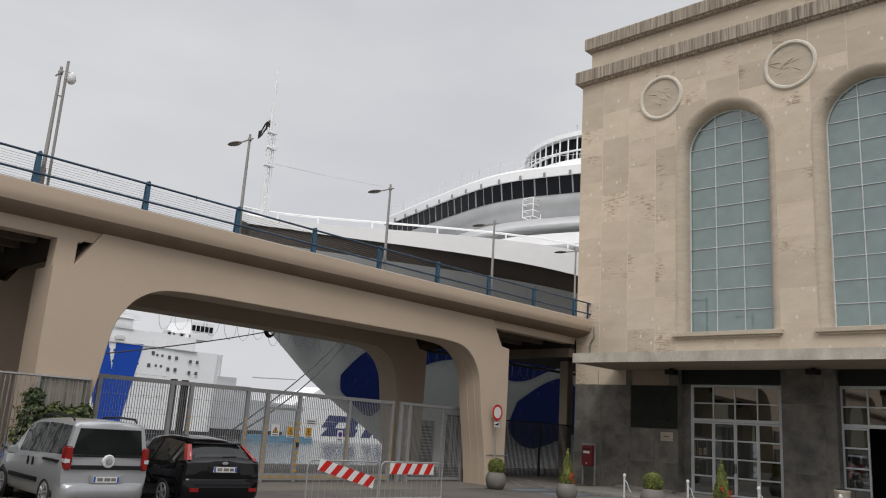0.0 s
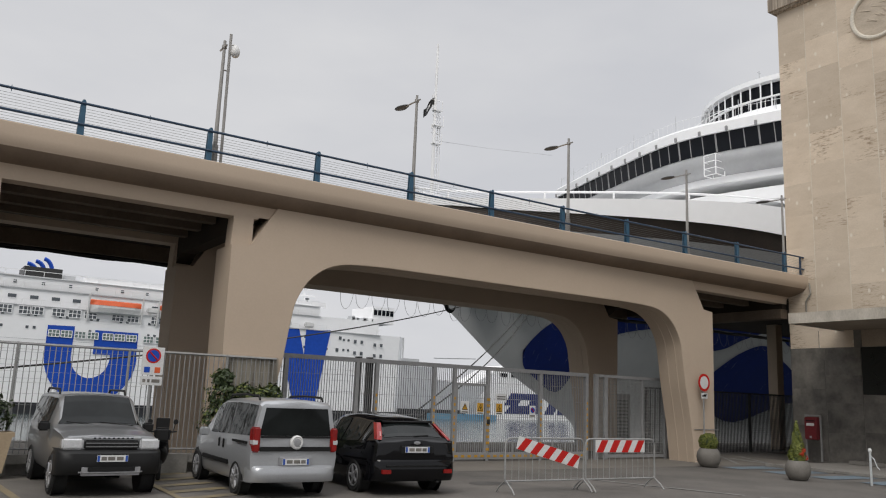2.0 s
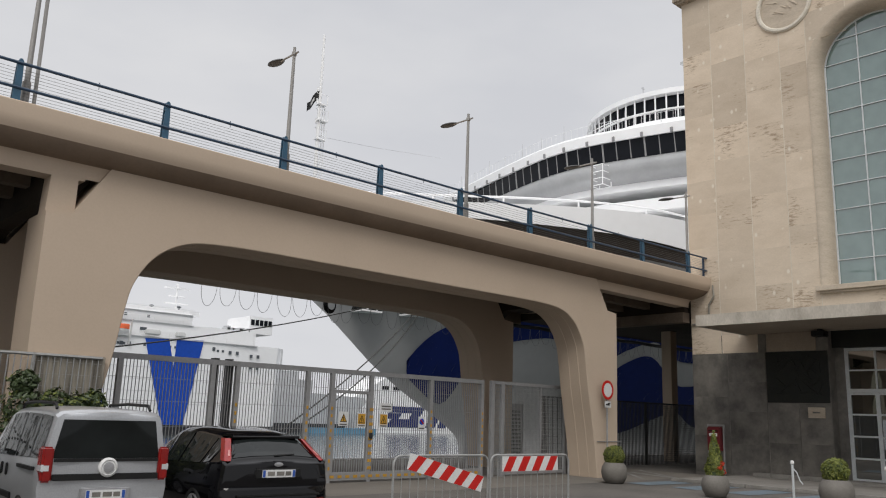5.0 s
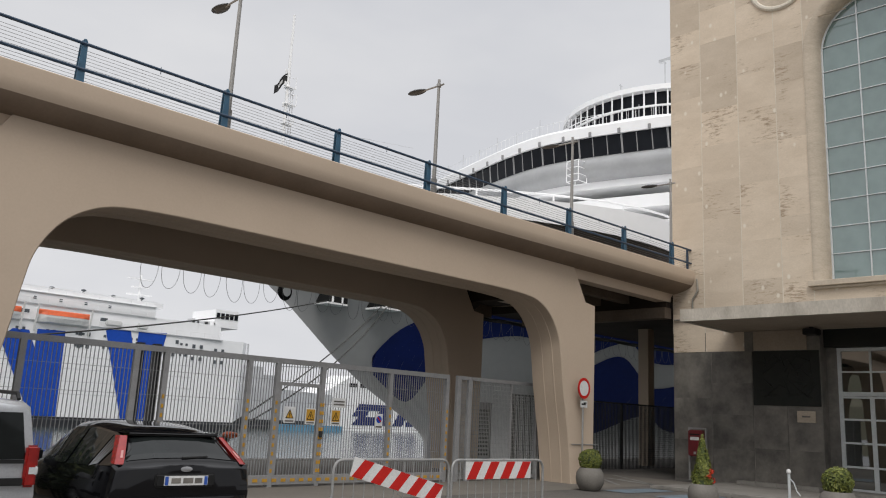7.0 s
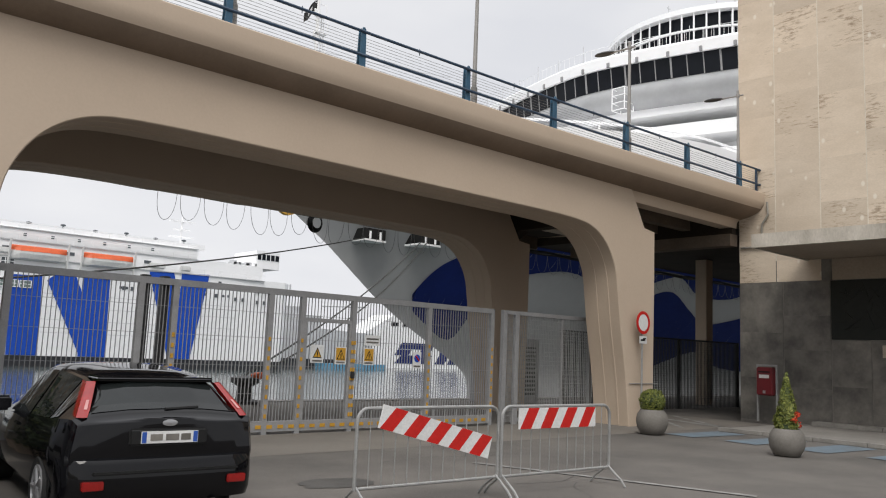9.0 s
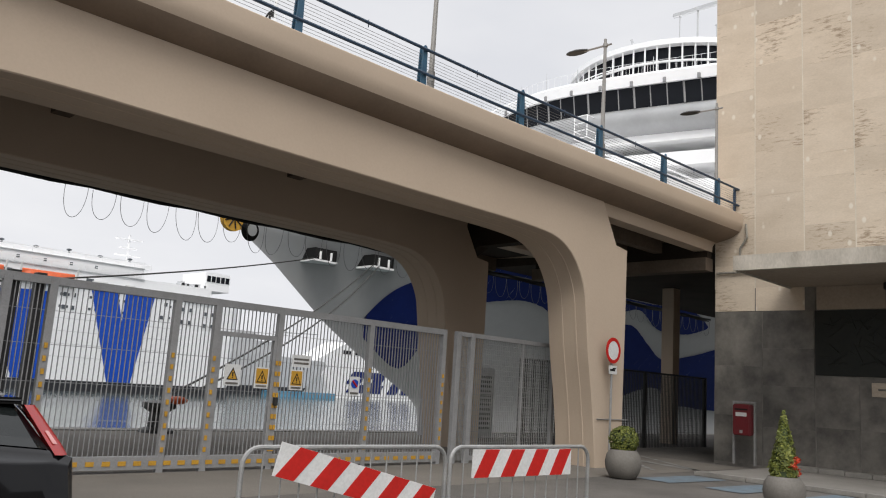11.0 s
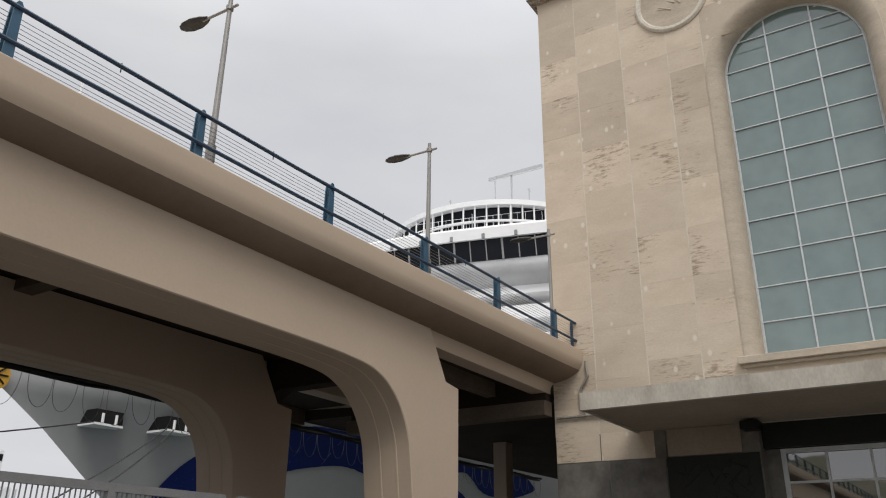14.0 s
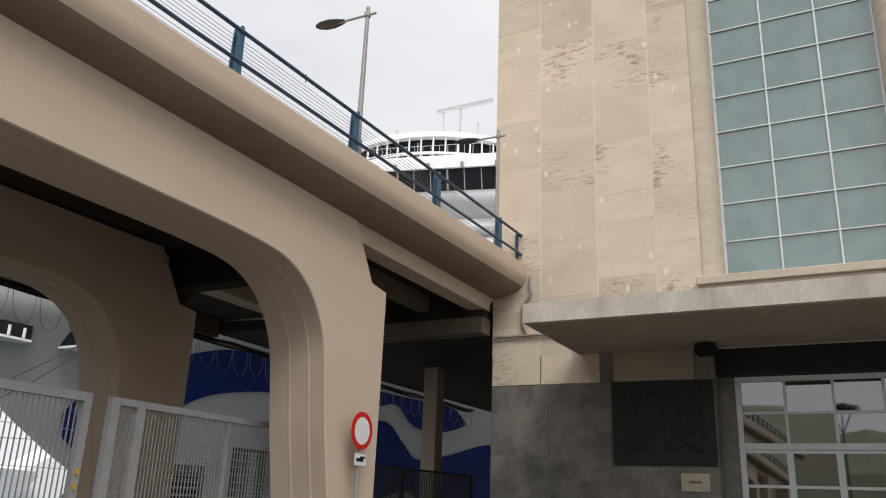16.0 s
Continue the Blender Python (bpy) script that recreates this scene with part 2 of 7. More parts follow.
def travertine(m_):
    """Bedded stone: dark pitted streaks along the beds and small pale filled patches."""
    n, l = m_.node_tree.nodes, m_.node_tree.links
    b = n["Principled BSDF"]
    src = b.inputs["Base Color"].links[0].from_socket
    mp = [q for q in n if q.type == "MAPPING"][0]
    vec = mp.inputs[0].links[0].from_socket
    m2 = n.new("ShaderNodeMapping")
    m2.inputs["Scale"].default_value = (1.3, 1.3, 6.0)
    l.new(vec, m2.inputs[0])
    pit = n.new("ShaderNodeTexNoise")
    pit.inputs["Scale"].default_value, pit.inputs["Detail"].default_value, pit.inputs["Roughness"].default_value = 2.6, 9, 0.7
    l.new(m2.outputs[0], pit.inputs["Vector"])
    big = n.new("ShaderNodeTexNoise")
    big.inputs["Scale"].default_value = 0.55
    l.new(vec, big.inputs["Vector"])
    mul = n.new("ShaderNodeMath")
    mul.operation = "MULTIPLY"
    l.new(pit.outputs["Fac"], mul.inputs[0])
    l.new(big.outputs["Fac"], mul.inputs[1])
    r1 = n.new("ShaderNodeValToRGB")
    r1.color_ramp.elements[0].position, r1.color_ramp.elements[1].position = 0.315, 0.43
    l.new(mul.outputs[0], r1.inputs[0])
    dk = n.new("ShaderNodeMix")
    dk.data_type = "RGBA"
    dk.inputs[7].default_value = (0.30, 0.225, 0.155, 1)
    l.new(r1.outputs[0], dk.inputs[0])
    l.new(src, dk.inputs[6])
    vo = n.new("ShaderNodeTexVoronoi")
    vo.inputs["Scale"].default_value = 1.9
    m3 = n.new("ShaderNodeMapping")
    m3.inputs["Scale"].default_value = (1, 1.2, 0.8)
    l.new(vec, m3.inputs[0])
    l.new(m3.outputs[0], vo.inputs["Vector"])
    r2 = n.new("ShaderNodeValToRGB")
    r2.color_ramp.elements[0].position, r2.color_ramp.elements[1].position = 0.08, 0.15
    r2.color_ramp.elements[0].color, r2.color_ramp.elements[1].color = (0.75, 0.75, 0.75, 1), (0, 0, 0, 1)
    l.new(vo.outputs["Distance"], r2.inputs[0])
    wt = n.new("ShaderNodeMix")
    wt.data_type = "RGBA"
    wt.inputs[7].default_value = (0.72, 0.67, 0.58, 1)
    l.new(r2.outputs[0], wt.inputs[0])
    l.new(dk.outputs[2], wt.inputs[6])
    l.new(wt.outputs[2], b.inputs["Base Color"])


travertine(TRAV)


# ---- mesh helpers ----
def V(*a):
    return Vector(a)


def box(bm, x0, y0, z0, x1, y1, z1):
    vs = [bm.verts.new((x, y, z)) for z in (z0, z1) for x, y in ((x0, y0), (x1, y0), (x1, y1), (x0, y1))]
    for q in ((3, 2, 1, 0), (4, 5, 6, 7), (0, 1, 5, 4), (1, 2, 6, 5), (2, 3, 7, 6), (3, 0, 4, 7)):
        bm.faces.new([vs[i] for i in q])
    return vs


def prism(bm, pts, axis, a, b):
    """Extrude a 2D outline along an axis from a to b."""
    def put(p, d):
        return {"x": (d, p[0], p[1]), "y": (p[0], d, p[1]), "z": (p[0], p[1], d)}[axis]
    lo = [bm.verts.new(put(p, a)) for p in pts]
    hi = [bm.verts.new(put(p, b)) for p in pts]
    n = len(pts)
    bm.faces.new(lo)
    bm.faces.new(hi[::-1])
    for i in range(n):
        bm.faces.new((lo[i], hi[i], hi[(i + 1) % n], lo[(i + 1) % n]))


def rod(bm, p, q, r, n=6, r2=None):
    p, q = Vector(p), Vector(q)
    d = (q - p)
    if d.length < 1e-6:
        return
    u = d.normalized().orthogonal().normalized()
    v = d.normalized().cross(u)
    r2 = r if r2 is None else r2
    A, B = [], []
    for i in range(n):
        a = 2 * math.pi * (i + 0.5) / n
        o = u * math.cos(a) + v * math.sin(a)
        A.append(bm.verts.new(p + o * r))
        B.append(bm.verts.new(q + o * r2))
    for i in range(n):
        bm.faces.new((A[i], A[(i + 1) % n], B[(i + 1) % n], B[i]))
    bm.faces.new(A[::-1])
    bm.faces.new(B)


def pipe(bm, pts, r, n=6):
    """A tube along a run of points."""
    pts = [Vector(p) for p in pts]
    rings = []
    ref = None
    for i, p in enumerate(pts):
        d = (pts[min(i + 1, len(pts) - 1)] - pts[max(i - 1, 0)]).normalized()
        if ref is None:
            ref = d.orthogonal().normalized()
        u = (ref - d * ref.dot(d)).normalized()
        ref = u
        v = d.cross(u)
        rings.append([bm.verts.new(p + (u * math.cos(2 * math.pi * k / n) + v * math.sin(2 * math.pi * k / n)) * r) for k in range(n)])
    for a, b in zip(rings, rings[1:]):
        for k in range(n):
            bm.faces.new((a[k], a[(k + 1) % n], b[(k + 1) % n], b[k]))
    bm.faces.new(rings[0][::-1])
    bm.faces.new(rings[-1])


def lathe(bm, prof, c=(0, 0, 0), n=24, axis="z"):
    rings = []
    for r, h in prof:
        ring = []
        for i in range(n):
            a = 2 * math.pi * i / n
            p = {"z": (r * math.cos(a), r * math.sin(a), h), "x": (h, r * math.cos(a), r * math.sin(a)), "y": (r * math.sin(a), h, r * math.cos(a))}[axis]
            ring.append(bm.verts.new((c[0] + p[0], c[1] + p[1], c[2] + p[2])))
        rings.append(ring)
    for a, b in zip(rings, rings[1:]):
        for i in range(n):
            bm.faces.new((a[i], a[(i + 1) % n], b[(i + 1) % n], b[i]))
    bm.faces.new(rings[0][::-1])
    bm.faces.new(rings[-1])


def sheet(bm, rows):
    """Quads over a grid of points."""
    g = [[bm.verts.new(p) for p in r] for r in rows]
    for a, b in zip(g, g[1:]):
        for i in range(len(a) - 1):
            bm.faces.new((a[i], a[i + 1], b[i + 1], b[i]))
    return g


def finish(bm, name, material, smooth=False):
    bmesh.ops.recalc_face_normals(bm, faces=bm.faces)
    me = bpy.data.meshes.new(name)
    bm.to_mesh(me)
    bm.free()
    me.materials.append(material)
    if smooth:
        me.polygons.foreach_set("use_smooth", [True] * len(me.polygons))
        me.set_sharp_from_angle(angle=radians(38))
    return me


def part(name, bm, material, parent=None, label="", smooth=False):
    ob = new(name, finish(bm, name, material, smooth))
    if parent is not None:
        ob.parent = parent
    if label:
        ob["label"] = label
    return ob


def boxpart(name, material, parent, *c, bevel=0.0):
    bm = bmesh.new()
    box(bm, *c)
    if bevel:
        bmesh.ops.bevel(bm, geom=bm.edges[:], offset=bevel, segments=2, affect="EDGES")
    return part(name, bm, material, parent)


def empty(name, label="", category="", group="", kind="", at=(0, 0, 0)):
    ob = new(name)
    ob.location = at
    return tagged(ob, label, category, group, kind)


def bevel_all(bm, w, seg=2):
    bmesh.ops.bevel(bm, geom=bm.edges[:], offset=w, segments=seg, affect="EDGES")


# ---- ground, quay and water ----
bm = bmesh.new()
box(bm, -400, -400, -6, 400, 26.05, 0)
ground = tagged(part("ground", bm, ASPHALT), "worn grey asphalt forecourt and quay", "ground", kind="structure")
bm = bmesh.new()
sheet(bm, [[(-3000, 26.05, -3.6), (3000, 26.05, -3.6)], [(-3000, 4500, -3.6), (3000, 4500, -3.6)]])
tagged(part("water", bm, WATER), "calm grey-green harbour water", "water", kind="structure")
boxpart("quay_edge", KERB, None, -120, 25.5, -0.3, 140, 26.1, 0.03)
tagged(bpy.data.objects["quay_edge"], "pale stone coping along the quay", "quay", kind="structure")
bm = bmesh.new()
sheet(bm, [[(x, y, 0.004) for x in (-30, 4, 26.3)] for y in (15.2, 25.49)])
tagged(part("concrete_apron", bm, APRON), "pale worn concrete apron under the viaduct", "pavement", kind="structure")


# ---- viaduct ----
FRONT, DECK = 16.35, 6.98


def edge_y(x):
    """The deck's near edge, which bends slightly out towards the building."""
    return 15.9 - max(0.0, x - 15.0) * 0.031


viaduct = empty("viaduct", "beige painted concrete viaduct on arched portal frames", "viaduct", kind="structure")
OUTER = [(8.83, -0.05), (8.84, 1.0), (8.85, 1.9), (8.86, 2.75), (8.87, 3.5), (8.87, 4.3), (8.87, 5.21), (8.39, 5.27), (7.77, 6.28), (7.7, 6.285), (4.3, 6.285)]
INNER = [(7.78, -0.05), (7.66, 1.0), (7.5, 1.9), (7.36, 2.6), (7.23, 3.5), (7.12, 4.03), (6.86, 4.5), (6.52, 4.82), (6.1, 5.02), (5.6, 5.105), (4.6, 5.145)]


def spline(p, n=4):
    """Smooth run through points."""
    out = []
    for i in range(len(p) - 1):
        a, b, c, d = p[max(i - 1, 0)], p[i], p[i + 1], p[min(i + 2, len(p) - 1)]
        for k in range(n):
            t = k / n
            out.append(tuple(0.5 * (2 * b[j] + (c[j] - a[j]) * t + (2 * a[j] - 5 * b[j] + 4 * c[j] - d[j]) * t * t + (3 * b[j] - a[j] - 3 * c[j] + d[j]) * t ** 3) for j in range(2)))
    return out + [p[-1]]


def finer(p, n=4):
    return [tuple(a[j] + (b[j] - a[j]) * k / n for j in range(2)) for a, b in zip(p, p[1:]) for k in range(n)] + [p[-1]]


def portal(cx, y0, y1):
    inn = spline(INNER + [(3.0, 5.15), (1.5, 5.15), (0.0, 5.15)])
    out = finer(OUTER + [(3.0, 6.285), (1.5, 6.285), (0.0, 6.285)])
    n_ = len(inn)
    out = [out[round(k * (len(out) - 1) / (n_ - 1))] for k in range(n_)]
    inn = [(cx - a, z) for a, z in inn] + [(cx + a, z) for a, z in inn[-2::-1]]
    out = [(cx - a, z) for a, z in out] + [(cx + a, z) for a, z in out[-2::-1]]
    bm = bmesh.new()
    c = 0.018
    soft = []
    for i, (x, z) in enumerate(inn):
        q, p = inn[min(i + 1, len(inn) - 1)], inn[max(i - 1, 0)]
        d = math.hypot(q[0] - p[0], q[1] - p[1])
        soft.append((x - c * (q[1] - p[1]) / d, z + c * (q[0] - p[0]) / d))
    sheet(bm, [[(x, y1, z) for x, z in out], [(x, y0, z) for x, z in out], [(x, y0, z) for x, z in soft], [(x, y0 + c, z) for x, z in inn], [(x, y1, z) for x, z in inn], [(x, y1 + 0.001, z) for x, z in out]])
    ob = part("portal_frame", bm, CONCRETE, viaduct, smooth=True)
    # raised fillets running round the inside of the opening
    for f in (0.30, 0.64):
        bm = bmesh.new()
        y = y0 + (y1 - y0) * f
        rows = []
        for dy, off in ((-0.04, -0.008), (-0.02, 0.011), (0.02, 0.011), (0.04, -0.008)):
            row = []
            for i, (x, z) in enumerate(inn):
                q, p = inn[min(i + 1, len(inn) - 1)], inn[max(i - 1, 0)]
                tx, tz = q[0] - p[0], q[1] - p[1]
                L_ = math.hypot(tx, tz)
                row.append((x + off * tz / L_, y + dy, z - off * tx / L_))
            rows.append(row)
        sheet(bm, rows)
        part("fillet", bm, CONCRETE, ob, smooth=True)
    return ob


SPAN, BACK = 22.61, 25.2
for cx in (13.14, 13.14 - SPAN, 13.14 - 2 * SPAN):
    portal(cx, FRONT, 17.45)
    portal(cx, 20.95, 22.05)
    # cross beams tying the two frames together
    for dx in (-3.2, 2.0):
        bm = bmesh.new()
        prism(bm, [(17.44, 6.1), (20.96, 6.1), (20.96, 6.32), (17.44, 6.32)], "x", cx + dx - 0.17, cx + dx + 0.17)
        part("cross_beam", bm, SHADECON, viaduct)
    # dropped spans resting on the corbels between the frames
    x0, x1 = cx + 8.34, cx + SPAN - 8.34
    if cx > 10:
        x1 = 26.74
    for ya, yb in ((16.475, 16.9), (21.4, 21.95)):
        bm = bmesh.new()
        if cx > 10:
            box(bm, x0 - 0.2, ya, 5.968, x1, yb, 6.33)
        else:
            prism(bm, [(x0, 5.215), (x0 + 0.52, 5.215), (x0 + 0.49, 5.925), (x1 - 0.49, 5.925), (x1 - 0.52, 5.215), (x1, 5.215), (x1, 5.92), (x1 + 0.12, 5.93), (x1 + 0.12, 6.33), (x0 - 0.12, 6.33), (x0 - 0.12, 5.93), (x0, 5.92)], "y", ya, yb)
        part("girder", bm, CONCRETE, viaduct)
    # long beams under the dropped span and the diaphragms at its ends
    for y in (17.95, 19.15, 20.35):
        boxpart("deck_beam", SHADECON, viaduct, x0 + 0.5, y - 0.14, 5.95, min(x1 - 0.5, 26.25), y + 0.14, 6.32)
    for xa in (x0, x1 - 0.45):
        if xa < 24:
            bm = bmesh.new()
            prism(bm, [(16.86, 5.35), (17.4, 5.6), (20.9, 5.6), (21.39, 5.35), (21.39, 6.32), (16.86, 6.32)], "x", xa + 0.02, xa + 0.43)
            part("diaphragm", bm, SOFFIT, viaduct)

# deck slab: rounded rim, sloping overhang and the face of the girder below it
xs = [-60 + 3 * i for i in range(25)] + [15.0 + (26.74 - 15.0) * i / 8 for i in range(1, 9)]
prof = [(0.0, 6.98), (0.0, 6.74), (0.008, 6.68), (0.022, 6.62), (0.042, 6.56), (0.07, 6.5)]
SLOPE = [(0.07, 6.5), (0.11, 6.44), (0.17, 6.378), (0.25, 6.322), (0.35, 6.275), (0.43, 6.25), (0.5, 6.235)]
FASCIA = [(0.5, 6.235), (0.53, 6.2), (0.552, 6.155), (0.566, 6.1), (0.57, 6.03), (0.57, 5.965)]


def under(x, sec):
    e = edge_y(x)
    return [(x, e + d * (16.47 - e) / 0.57, z) for d, z in sec]


bm = bmesh.new()
rows = [[(x, BACK, 6.34), (x, BACK, 6.98), (x, edge_y(x) + 0.25, 6.98), (x, edge_y(x) + 0.25, 7.0), (x, edge_y(x) + 0.02, 7.0)] + under(x, prof) for x in xs]
sheet(bm, rows)
bm.faces.new([bm.verts.new(p) for p in rows[-1] + under(26.74, SLOPE[1:] + FASCIA[1:])])
part("deck_rim", bm, CONCRETE, viaduct, smooth=True)
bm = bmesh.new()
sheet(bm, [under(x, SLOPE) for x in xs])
part("overhang", bm, OVERSHADE, viaduct, "sloping overhang with its shade in the colour", smooth=True)
bm = bmesh.new()
sheet(bm, [under(x, FASCIA) for x in xs])
part("fascia", bm, CONCRETE, viaduct, smooth=True)
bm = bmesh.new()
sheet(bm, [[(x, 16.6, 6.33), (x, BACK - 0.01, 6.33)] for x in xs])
part("deck_underside", bm, SOFFIT, viaduct, "concrete underside darkened for its shade")
boxpart("far_edge_beam", SHADECON, viaduct, -60, BACK - 0.4, 5.86, 26.7, BACK - 0.02, 6.33)
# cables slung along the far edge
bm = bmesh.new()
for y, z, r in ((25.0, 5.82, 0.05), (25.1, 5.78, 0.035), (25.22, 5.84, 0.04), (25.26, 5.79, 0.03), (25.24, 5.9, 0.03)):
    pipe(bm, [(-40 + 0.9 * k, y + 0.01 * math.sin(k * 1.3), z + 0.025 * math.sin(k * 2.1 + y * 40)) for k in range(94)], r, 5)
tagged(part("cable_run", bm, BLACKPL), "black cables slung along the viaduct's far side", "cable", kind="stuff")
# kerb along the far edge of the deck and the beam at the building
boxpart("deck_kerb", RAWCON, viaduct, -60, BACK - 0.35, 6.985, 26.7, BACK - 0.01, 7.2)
boxpart("end_beam", SHADECON, viaduct, 26.3, 16.45, 5.38, 26.74, 22.8, 5.75)
# added dark block standing for the shaded recess over the end beam
boxpart("dark_recess_block", SOFFIT, viaduct, 26.5, 16.5, 5.755, 26.74, 22.8, 6.31)
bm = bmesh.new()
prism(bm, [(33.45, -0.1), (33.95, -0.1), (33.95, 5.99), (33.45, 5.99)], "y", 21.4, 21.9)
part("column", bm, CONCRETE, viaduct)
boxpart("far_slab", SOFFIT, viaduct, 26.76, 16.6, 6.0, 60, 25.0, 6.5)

# railing of the near edge
railing = empty("bridge_railing", "petrol-blue steel railing with dark rails and thin wires", "railing", kind="structure")
post_x = [3.432 + 2.7725 * k for k in range(-22, 9)]
bm = bmesh.new()
for a, b in ((-0.06, -0.035), (0.035, 0.06)):
    prism(bm, [(-0.07, 0.0), (0.07, 0.0), (0.05, 0.72), (0.045, 0.80), (0.02, 0.845), (-0.02, 0.845), (-0.045, 0.80), (-0.05, 0.72)], "y", a, b)
box(bm, -0.03, -0.04, 0.02, 0.03, 0.04, 0.78)
box(bm, -0.11, -0.09, -0.0, 0.11, 0.09, 0.018)
post_mesh = finish(bm, "post", BLUE)
for x in post_x:
    ob = new("post", post_mesh)
    ob.location, ob.parent = (x, edge_y(x) + 0.2, 6.985), railing
for name, z, r, m_ in (("top_rail", 7.74, 0.031, NAVY), ("middle_rail", 7.27, 0.031, NAVY), ("bottom_rail", 7.04, 0.018, BLUE)):
    bm = bmesh.new()
    pipe(bm, [(x, edge_y(x) + 0.2 - (0.06 if r > 0.02 else 0), z) for x in xs if x > -58] + ([(26.7, edge_y(26.7) + 0.2, z)]), r, 8)
    part(name, bm, m_, railing, smooth=True)
bm = bmesh.new()
for k in range(6):
    z = 7.335 + k * 0.062
    pipe(bm, [(x, edge_y(x) + 0.2, z) for x in xs if x > -58], 0.004, 4)
tagged(part("wires", bm, WIRE, railing), kind="stuff")
bm = bmesh.new()
for k in range(3):
    z = 7.09 + k * 0.06
    pipe(bm, [(x, edge_y(x) + 0.2, z) for x in xs if x > -58], 0.004, 4)
tagged(part("lower_wires", bm, WIRE, railing), kind="stuff")
rod_end = bmesh.new()
box(rod_end, 26.6, 15.72, 6.99, 26.66, 15.78, 7.75)
part("end_post", rod_end, NAVY, railing)
# little hooks on the top rail
bm = bmesh.new()
for a, b in zip(post_x, post_x[1:]):
    x = (a + b) / 2
    rod(bm, (x, edge_y(x) + 0.14, 7.66), (x, edge_y(x) + 0.14, 7.80), 0.008)
tagged(part("rail_hook", bm, NAVY, railing), kind="stuff")


# street lamps behind the railing
def street_lamp(x, camera_dome=False):
    y = edge_y(x) + 0.36
    root = empty("street_lamp", "slender grey pole with a dome camera on the viaduct" if camera_dome else "slender grey street lamp standing on the viaduct", "street lamp", "lamps along the viaduct", at=(x, y, 6.99))
    bm = bmesh.new()
    rod(bm, (0, 0, 0), (0, 0, 3.15), 0.055, 10, 0.036)
    rod(bm, (0, 0, 0), (0, 0, 0.5), 0.075, 10)
    part("pole", bm, LAMPGREY, root, smooth=True)
    bm = bmesh.new()
    rod(bm, (0, -0.18, 2.98), (0, 0.3 if camera_dome else 0.62, 3.0), 0.024, 8)
    rod(bm, (0, 0, 2.95), (0, 0, 3.03), 0.06, 10)
    part("arm", bm, LAMPGREY, root, smooth=True)
    if not camera_dome:
        bm = bmesh.new()
        rows = []
        for t, w, h in ((0.5, 0.05, 0.04), (0.62, 0.10, 0.07), (0.8, 0.14, 0.09), (0.98, 0.13, 0.075), (1.1, 0.08, 0.045), (1.15, 0.01, 0.01)):
            rows.append([(w * math.cos(a), t, 3.0 + (t - 0.5) * 0.05 + h * (0.75 if math.sin(a) > 0 else 0.4) * math.sin(a)) for a in [2 * math.pi * i / 12 for i in range(13)]])
        sheet(bm, rows)
        part("lamp_head", bm, DARKSTEEL, root, smooth=True)
    if camera_dome:
        bm = bmesh.new()
        rod(bm, (0.16, -0.02, 0), (0.13, -0.02, 3.35), 0.035, 8)
        rod(bm, (0, 0, 2.4), (0.14, -0.02, 2.4), 0.02)
        part("camera_pole", bm, LAMPGREY, root)
        bm = bmesh.new()
        lathe(bm, [(0.03, 0.36), (0.07, 0.33), (0.10, 0.25), (0.115, 0.17), (0.10, 0.11), (0.06, 0.06), (0.01, 0.045)], (0.26, -0.05, 2.72), 14)
        rod(bm, (0.13, -0.02, 3.08), (0.26, -0.05, 3.08), 0.022)
        part("camera_dome", bm, WHITE, root, "white dome camera", smooth=True)
    return root


street_lamp(3.62, True)
for x in (9.15, 14.9, 20.4, 25.85):
    street_lamp(x)
street_lamp(-1.9)

# loops of wire hanging under the far edge of the deck
bm = bmesh.new()
for i in range(46):
    x = 11.9 + i * 0.71 + random.uniform(-0.05, 0.05)
    d, w = random.uniform(0.62, 0.82), random.uniform(0.24, 0.29)
    tilt_ = random.uniform(-0.08, 0.08)
    pts = [(x - w * math.cos(a) + tilt_ * math.sin(a), 25.3 + 0.03 * math.cos(a), 5.78 - d * math.sin(a) ** 0.8) for a in [math.pi * k / 16 for k in range(17)]]
    pipe(bm, pts, 0.007, 4)
loops = tagged(part("wire_loops", bm, WIRE), "loops of thin wire hanging under the viaduct's far edge", "wire", kind="stuff")

# ---- terminal building ----
FX, CORNER = 26.75, 16.38
WC = [9.53, 4.01, -1.51, -7.03]     # window axes
SILL, SPRING, RO, RG, GX = 6.3, 13.9, 1.97, 1.68, 27.3
HW_ = RO
Y1 = -10.0                            # the facade's far end
building = empty("terminal_building", "stone-clad harbour terminal with tall arched windows", "building", kind="structure")


def arc_z(y, c, r):
    d = abs(y - c)
    return SPRING + math.sqrt(max(0.0, r * r - d * d)) if d < r else None


# core wall behind the cladding, pierced by the windows and doors
core = bmesh.new()


def wall_strip(y0, y1, z0, z1, x=FX + 0.0015, back=FX + 0.6):
    if y1 - y0 > 1e-4 and z1 - z0 > 1e-4:
        box(core, x, y0, z0, back, y1, z1)


edges = [CORNER] + [e for c in WC for e in (c + RO, c - RO)] + [Y1]
for i in range(0, len(edges), 2):
    wall_strip(edges[i + 1], edges[i], 4.86, 18.3)
for c in WC:
    wall_strip(c - RO, c + RO, 4.86, SILL - 0.05)
    N = 24
    top = [(c - RO * math.cos(math.pi * k / N), SPRING + RO * math.sin(math.pi * k / N)) for k in range(N + 1)]
    for (ya, za), (yb, zb) in zip(top, top[1:]):
        vs = [core.verts.new(p) for p in ((FX + 0.0015, ya, za), (FX + 0.0015, yb, zb), (FX + 0.0015, yb, 18.3), (FX + 0.0015, ya, 18.3))]
        core.faces.new(vs)
part("core_wall", core, MORTAR, building)
